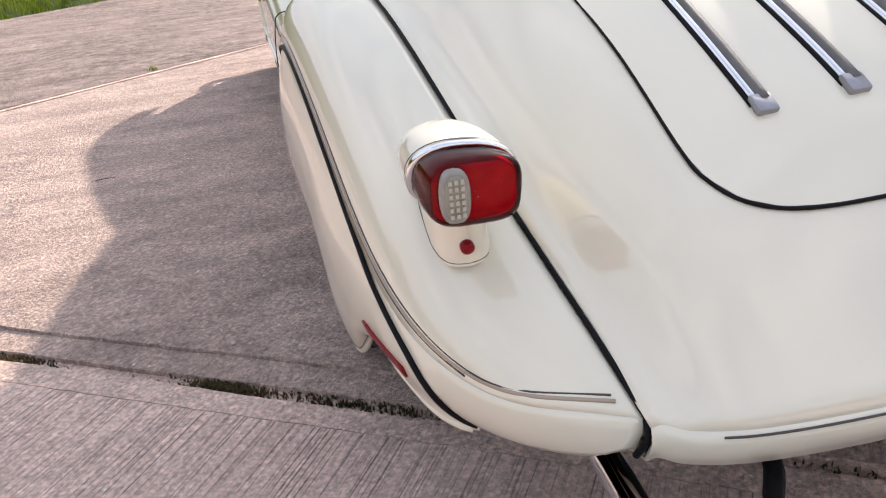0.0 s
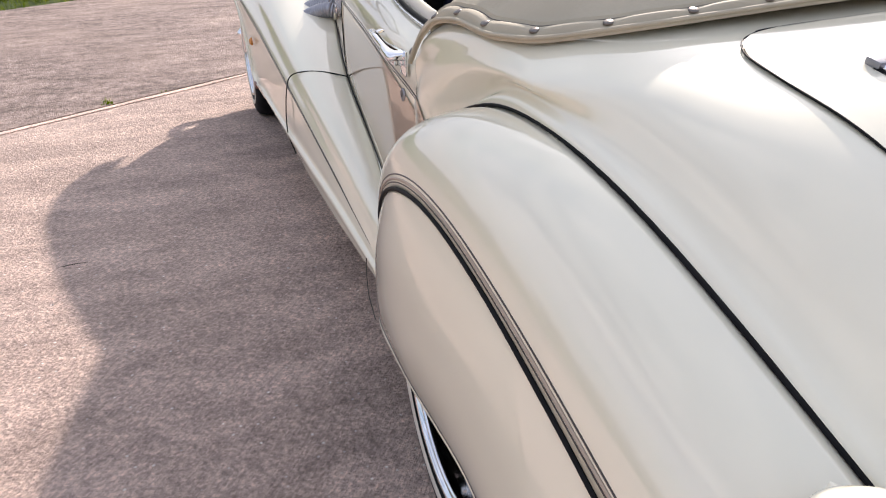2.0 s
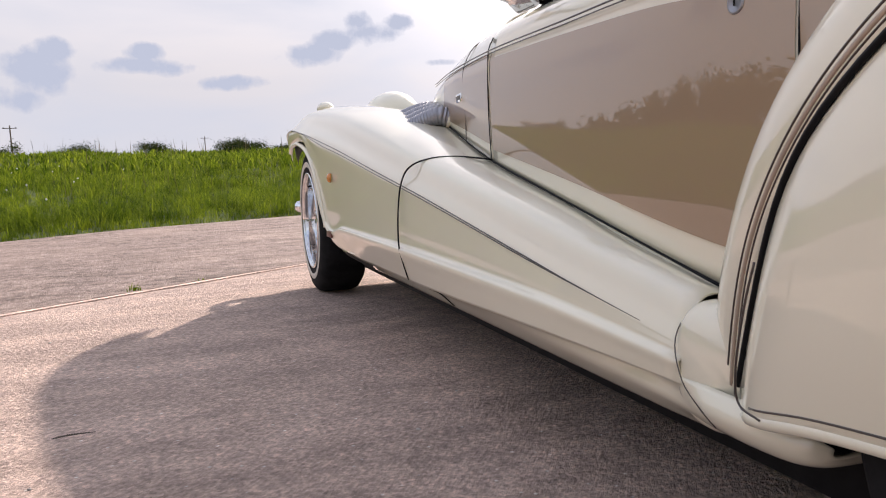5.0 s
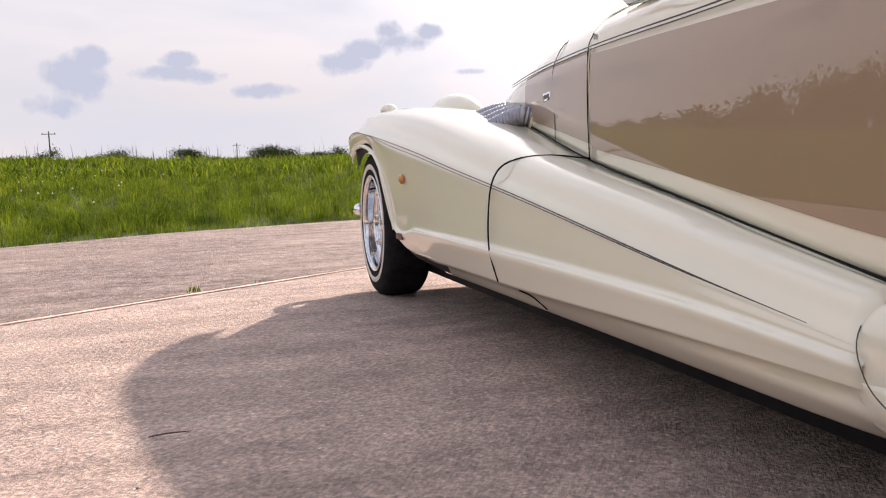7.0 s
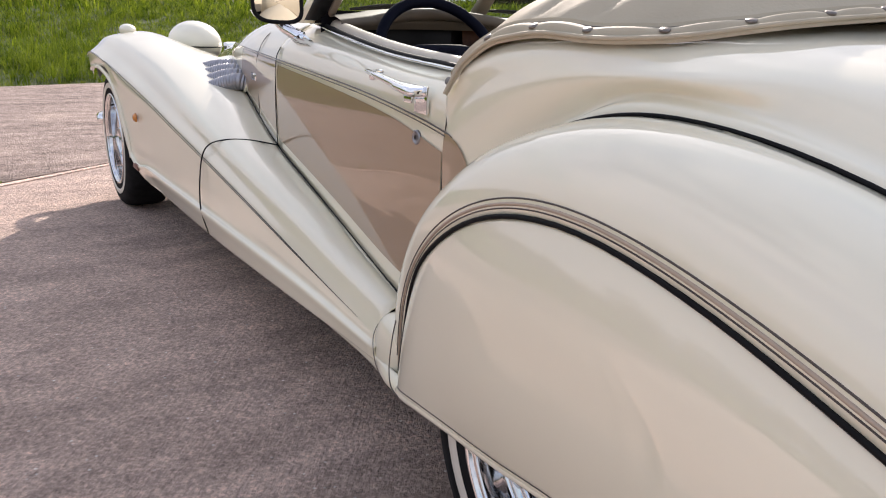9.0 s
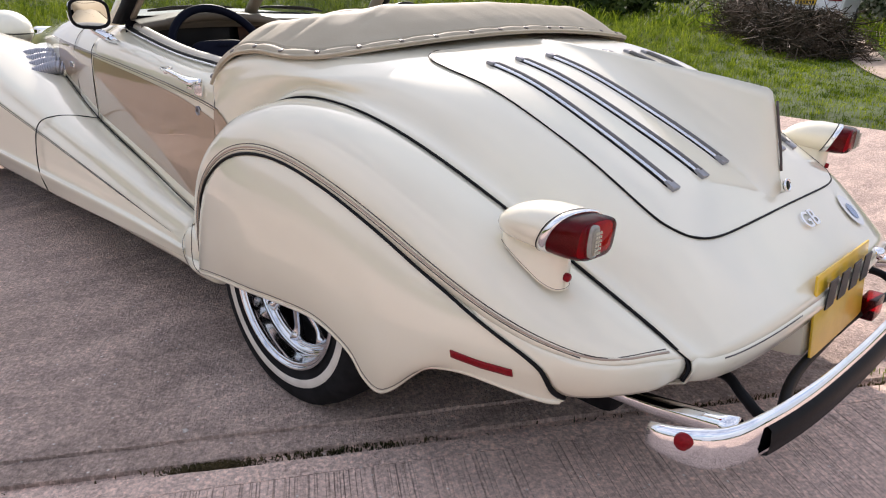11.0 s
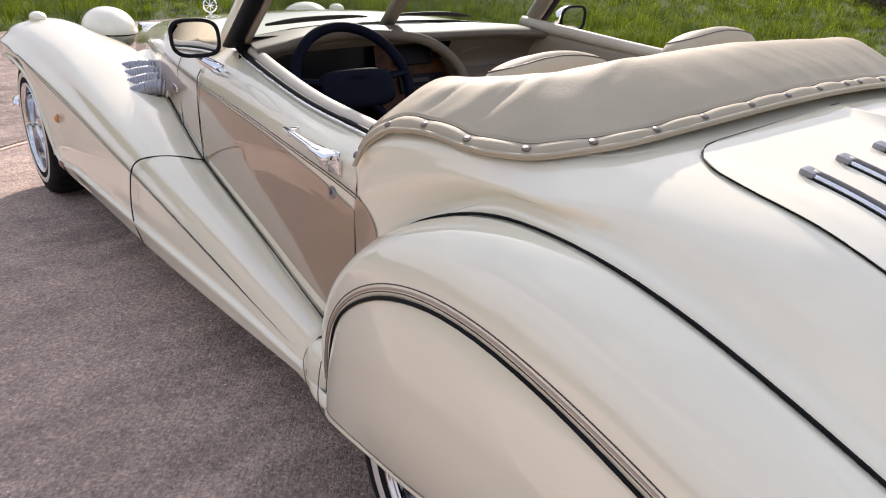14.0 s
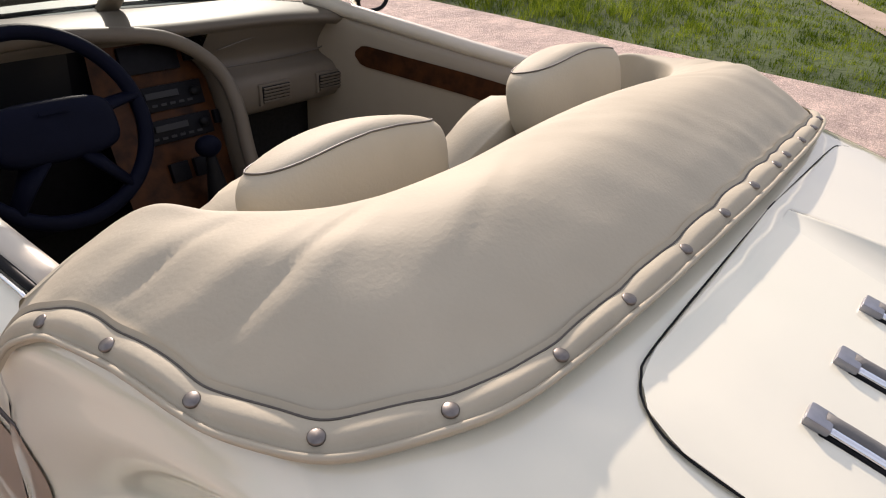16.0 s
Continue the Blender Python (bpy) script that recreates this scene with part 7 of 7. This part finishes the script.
# weeds standing above the grass
xs, ys, os_ = scatter(1500, -16, 14, 6, 26, 3.0, 16, 0.03)
weeds = blades("dry_stalks", xs, ys, rng.uniform(0.3, 0.7, len(xs)), 0.006 + 0 * xs, WEEDS, lean=0.5)
cx_, cy_ = rng.uniform(-32, 24, 420), rng.uniform(30, 46, 420)
crest_weeds = blades("seed_stalks", cx_, cy_, rng.uniform(0.5, 1.25, 420), np.full(420, 0.022), WEEDS, lean=0.18)
tagged(crest_weeds, "tall dry seed stalks along the crest", "weeds", kind="stuff")
tagged(weeds, "thin dry dock and dandelion stalks", "weeds", kind="stuff")
xs, ys, os_ = scatter(2600, -9, -2.5, 8.5, 18, 0.3, 7, 0.0)
xs, ys = xs[:34], ys[:34]
zz_ = land(xs, ys) + rng.uniform(0.3, 0.5, len(xs))
c_ = np.stack([xs, ys, zz_], 1)
o_ = 0.014 * np.array([(1, 0, 0), (0, 0, 1), (-1, 0, 0), (0, 0, -1), (0, 1, 0), (0, -1, 0)])
vv_ = (c_[:, None] + o_[None]).reshape(-1, 3)
ii_ = (np.arange(len(xs)) * 6)[:, None]
ff_ = np.concatenate([ii_ + t for t in ([0, 1, 4], [1, 2, 4], [2, 3, 4], [3, 0, 4], [1, 0, 5], [2, 1, 5], [3, 2, 5], [0, 3, 5])])
clocks = soup("dandelion_clocks", vv_, ff_, mat("seed_heads", (0.6, 0.6, 0.56), 0.9))
tagged(clocks, "white dandelion seed heads in the grass", "flowers", kind="stuff")

# tufts and moss in the joints
def tuft(x, y, n, h, spread):
    r = np.random.default_rng(int(abs(x * 100)))
    px, py = x + r.normal(0, spread, n), y + r.normal(0, spread, n)
    t_ = blades("grass_tuft", px, py, r.uniform(0.4, 1.0, n) * h, np.full(n, 0.004), GRASS, lean=0.9, base=np.zeros(n))
    return tagged(t_, "small green grass tuft in a concrete joint", "grass tuft", "grass tufts")


tuft(-1.615, 4.80, 28, 0.042, 0.018)
tuft(-1.30, 4.97, 16, 0.02, 0.02)
tuft(0.55, 0.20, 20, 0.03, 0.03)
rm = np.random.default_rng(5)
MOSS_SPOTS = ((-1.60, 0.05, 380), (-1.10, 0.045, 700), (-0.86, 0.12, 380), (0.35, 0.3, 500))
mx_ = np.concatenate([rm.normal(cx_, w_, n_) for cx_, w_, n_ in MOSS_SPOTS] + [rm.uniform(-2.4, 1.8, 60)])
my_ = J1(mx_) - 0.006 + rm.normal(0, 0.011, len(mx_))
moss = blades("joint_moss", mx_, my_, rm.uniform(0.003, 0.009, len(mx_)), rm.uniform(0.0025, 0.006, len(mx_)), leafy("moss", (0.07, 0.055, 0.03), (0.19, 0.145, 0.085)), lean=2.4, base=np.full(len(mx_), -0.014))
tagged(moss, "olive moss and dirt along the concrete joint", "moss", kind="stuff")


def pebble(x, y, r, seed):
    rr_ = np.random.default_rng(seed)
    n1_, m1_ = 7, 9
    th_, ph_ = np.linspace(-np.pi / 2, np.pi / 2, n1_), np.linspace(0, 2 * np.pi, m1_, endpoint=False)
    k_ = 1 + 0.25 * rr_.normal(0, 1, (n1_, m1_))
    g_ = np.stack([np.cos(th_)[:, None] * np.cos(ph_) * k_, np.cos(th_)[:, None] * np.sin(ph_) * k_, np.broadcast_to(np.sin(th_)[:, None], (n1_, m1_)) * 0.6], -1) * r
    ob = sheet("pebble", g_ + (x, y, r * 0.45 + 0.003), PEBBLE, None, close_v=True, turn=True)
    return tagged(ob, "small pale stone lying on the concrete", "stone", "loose stones")


PEBBLE = mat("pale_stone", (0.5, 0.45, 0.41), 0.8, vary=0.2, scale=60)
pebble(-1.08, 1.335, 0.007, 1)
for k in range(26):
    pebble(rm.uniform(-2.2, -0.75), rm.uniform(1.3, 6.5), rm.uniform(0.002, 0.0045), 20 + k)
tw = tube("twig", cr([(-1.62, 2.715, 0.008), (-1.585, 2.712, 0.012), (-1.54, 2.722, 0.008)], 10), [0.0008, 0.0015, 0.0018, 0.0016, 0.002, 0.0018, 0.0015, 0.0014, 0.001, 0.0006], BARK)
tagged(tw, "short dry twig lying on the concrete", "twig")

# sandy track and brushwood heap
for r_ in RUTS:
    mid_ = even([(x, y, 0) for x, y in r_], 70)
    trk = np.stack([mid_ + (0, w, 0) for w in np.linspace(-0.34, 0.34, 7)], 1)
    trk[:, :, 2] = land(trk[:, :, 0], trk[:, :, 1]) + 0.03 - 0.02 * np.cos(np.linspace(-1.5, 1.5, 7))[None]
    track = sheet("sandy_track", trk, SAND)
    tagged(track, "worn sandy wheel rut through the grass", "track", kind="structure")

r9 = np.random.default_rng(21)
n9 = 9000
tq = r9.random(n9)
cx9, cy9 = 14.0 + 1.6 * tq + 3.0 * tq**2, 4.5 + 2.6 * tq + 1.2 * tq**2
cx9 = cx9 + r9.normal(0, 0.55, n9)
cy9 = cy9 + r9.normal(0, 0.35, n9)
top9 = 0.80 * np.clip(0.25 + tq * 3.0, 0, 1) + 0.12 * np.sin(tq * 9)
cz9 = land(cx9, cy9) + r9.random(n9) ** 0.8 * top9
d9 = r9.normal(0, 1, (n9, 3)) * (1, 1, 0.45)
d9 /= np.linalg.norm(d9, axis=1)[:, None]
l9 = r9.uniform(0.10, 0.38, n9)[:, None]
w9 = np.cross(d9, r9.normal(0, 1, (n9, 3)))
w9 /= np.linalg.norm(w9, axis=1)[:, None]
w9 *= r9.uniform(0.004, 0.014, n9)[:, None]
c9 = np.stack([cx9, cy9, cz9], 1)
v9 = np.stack([c9 - d9 * l9 - w9, c9 - d9 * l9 + w9, c9 + d9 * l9 + w9 * 0.4, c9 + d9 * l9 - w9 * 0.4], 1).reshape(-1, 3)
heap = soup("brushwood_heap", v9, np.arange(len(v9)).reshape(-1, 4), BRUSH)
tagged(heap, "long heap of dead brown brushwood and cuttings", "brushwood", kind="stuff")

# parked white car
SX, SY = 20.5, 7.4
sz = float(land(np.array(SX), np.array(SY))) + 0.02
suv = thing("parked_suv", (SX, SY, sz), "white estate car parked on the track with red tail lights", "car")
rot9 = Matrix.Translation((SX, SY, sz)) @ Matrix.Rotation(radians(-80), 4, "Z")


def sv(g):
    g = np.asarray(g, float)
    return np.array([list(rot9 @ Vector(p)) for p in g.reshape(-1, 3)]).reshape(g.shape)


WHITECAR = mat("white_car_paint", (0.78, 0.79, 0.80), 0.3, coat=1.0, vary=0.02, scale=1.0)
secs = [(0.0, 0.45, 0.75, 0.82), (0.05, 0.30, 1.05, 0.90), (0.35, 0.25, 1.10, 0.92), (1.6, 0.25, 1.08, 0.92), (3.4, 0.25, 1.02, 0.91), (4.4, 0.3, 0.90, 0.86), (4.75, 0.45, 0.75, 0.70)]
bodyg = np.array([cr([(-w, y, zl), (-w * 1.02, y, (zl + zh) / 2), (-w * 0.97, y, zh), (0, y, zh + 0.03), (w * 0.97, y, zh), (w * 1.02, y, (zl + zh) / 2), (w, y, zl)], 25) for y, zl, zh, w in secs])
sheet("body", sv(np.stack([cr(bodyg[:, j], 40) for j in range(25)], 1)), WHITECAR, suv, thick=0.0, caps=True)
cabs = [(0.12, 1.0, 1.06, 0.84), (0.35, 1.0, 1.55, 0.70), (0.7, 1.0, 1.68, 0.68), (2.2, 1.0, 1.70, 0.68), (3.1, 1.0, 1.45, 0.68), (3.6, 0.95, 1.05, 0.78)]
cabg = np.array([cr([(-0.86, y, zl), (-(0.86 + w) / 2, y, (zl + zh) / 2), (-w, y, zh - 0.04), (0, y, zh), (w, y, zh - 0.04), ((0.86 + w) / 2, y, (zl + zh) / 2), (0.86, y, zl)], 21) for y, zl, zh, w in cabs])
sheet("cabin", sv(np.stack([cr(cabg[:, j], 30) for j in range(21)], 1)), WHITECAR, suv)
DARKGLASS = mat("dark_car_glass", (0.02, 0.025, 0.03), 0.05, coat=0.6)
sheet("rear_window", sv(np.array([[(-0.66, 0.13, 1.14), (0, 0.09, 1.14), (0.66, 0.13, 1.14)], [(-0.58, 0.31, 1.52), (0, 0.27, 1.54), (0.58, 0.31, 1.52)]])), DARKGLASS, suv)
for s in SIDES:
    sheet("side_window", sv(np.array([[(s * 0.875, y, 1.1), (s * 0.74, y, 1.56)] for y in (0.5, 1.4, 2.3, 3.0)])), DARKGLASS, suv)
    block("tail_light", tuple(rot9 @ Vector((s * 0.72, 0.02, 0.93))), (0.34, 0.10, 0.15), REFLECT, suv, bevel=0.02, rot=Matrix.Rotation(radians(-80), 3, "Z"))
    for y in (0.85, 3.75):
        lathe("wheel", [(-0.11, 0.2), (-0.11, 0.32), (0.11, 0.34), (0.12, 0.22), (0.10, 0.20), (0.09, 0)], tuple(rot9 @ Vector((s * 0.82, y, 0.34))), tuple(Matrix.Rotation(radians(-80), 3, "Z") @ Vector((s, 0, 0))), TYRE, suv, sides=28)
pl = block("number_plate", tuple(rot9 @ Vector((0, -0.02, 0.80))), (0.52, 0.02, 0.13), YELLOW, suv, rot=Matrix.Rotation(radians(-80), 3, "Z"))
for k in range(6):
    block("bar", tuple(rot9 @ Vector((-0.19 + k * 0.076, -0.034, 0.80))), (0.05, 0.01, 0.08), INK, pl, rot=Matrix.Rotation(radians(-80), 3, "Z"))
block("rear_bumper", tuple(rot9 @ Vector((0, 0.03, 0.48))), (1.6, 0.14, 0.20), PLASTIC, suv, bevel=0.03, rot=Matrix.Rotation(radians(-80), 3, "Z"))
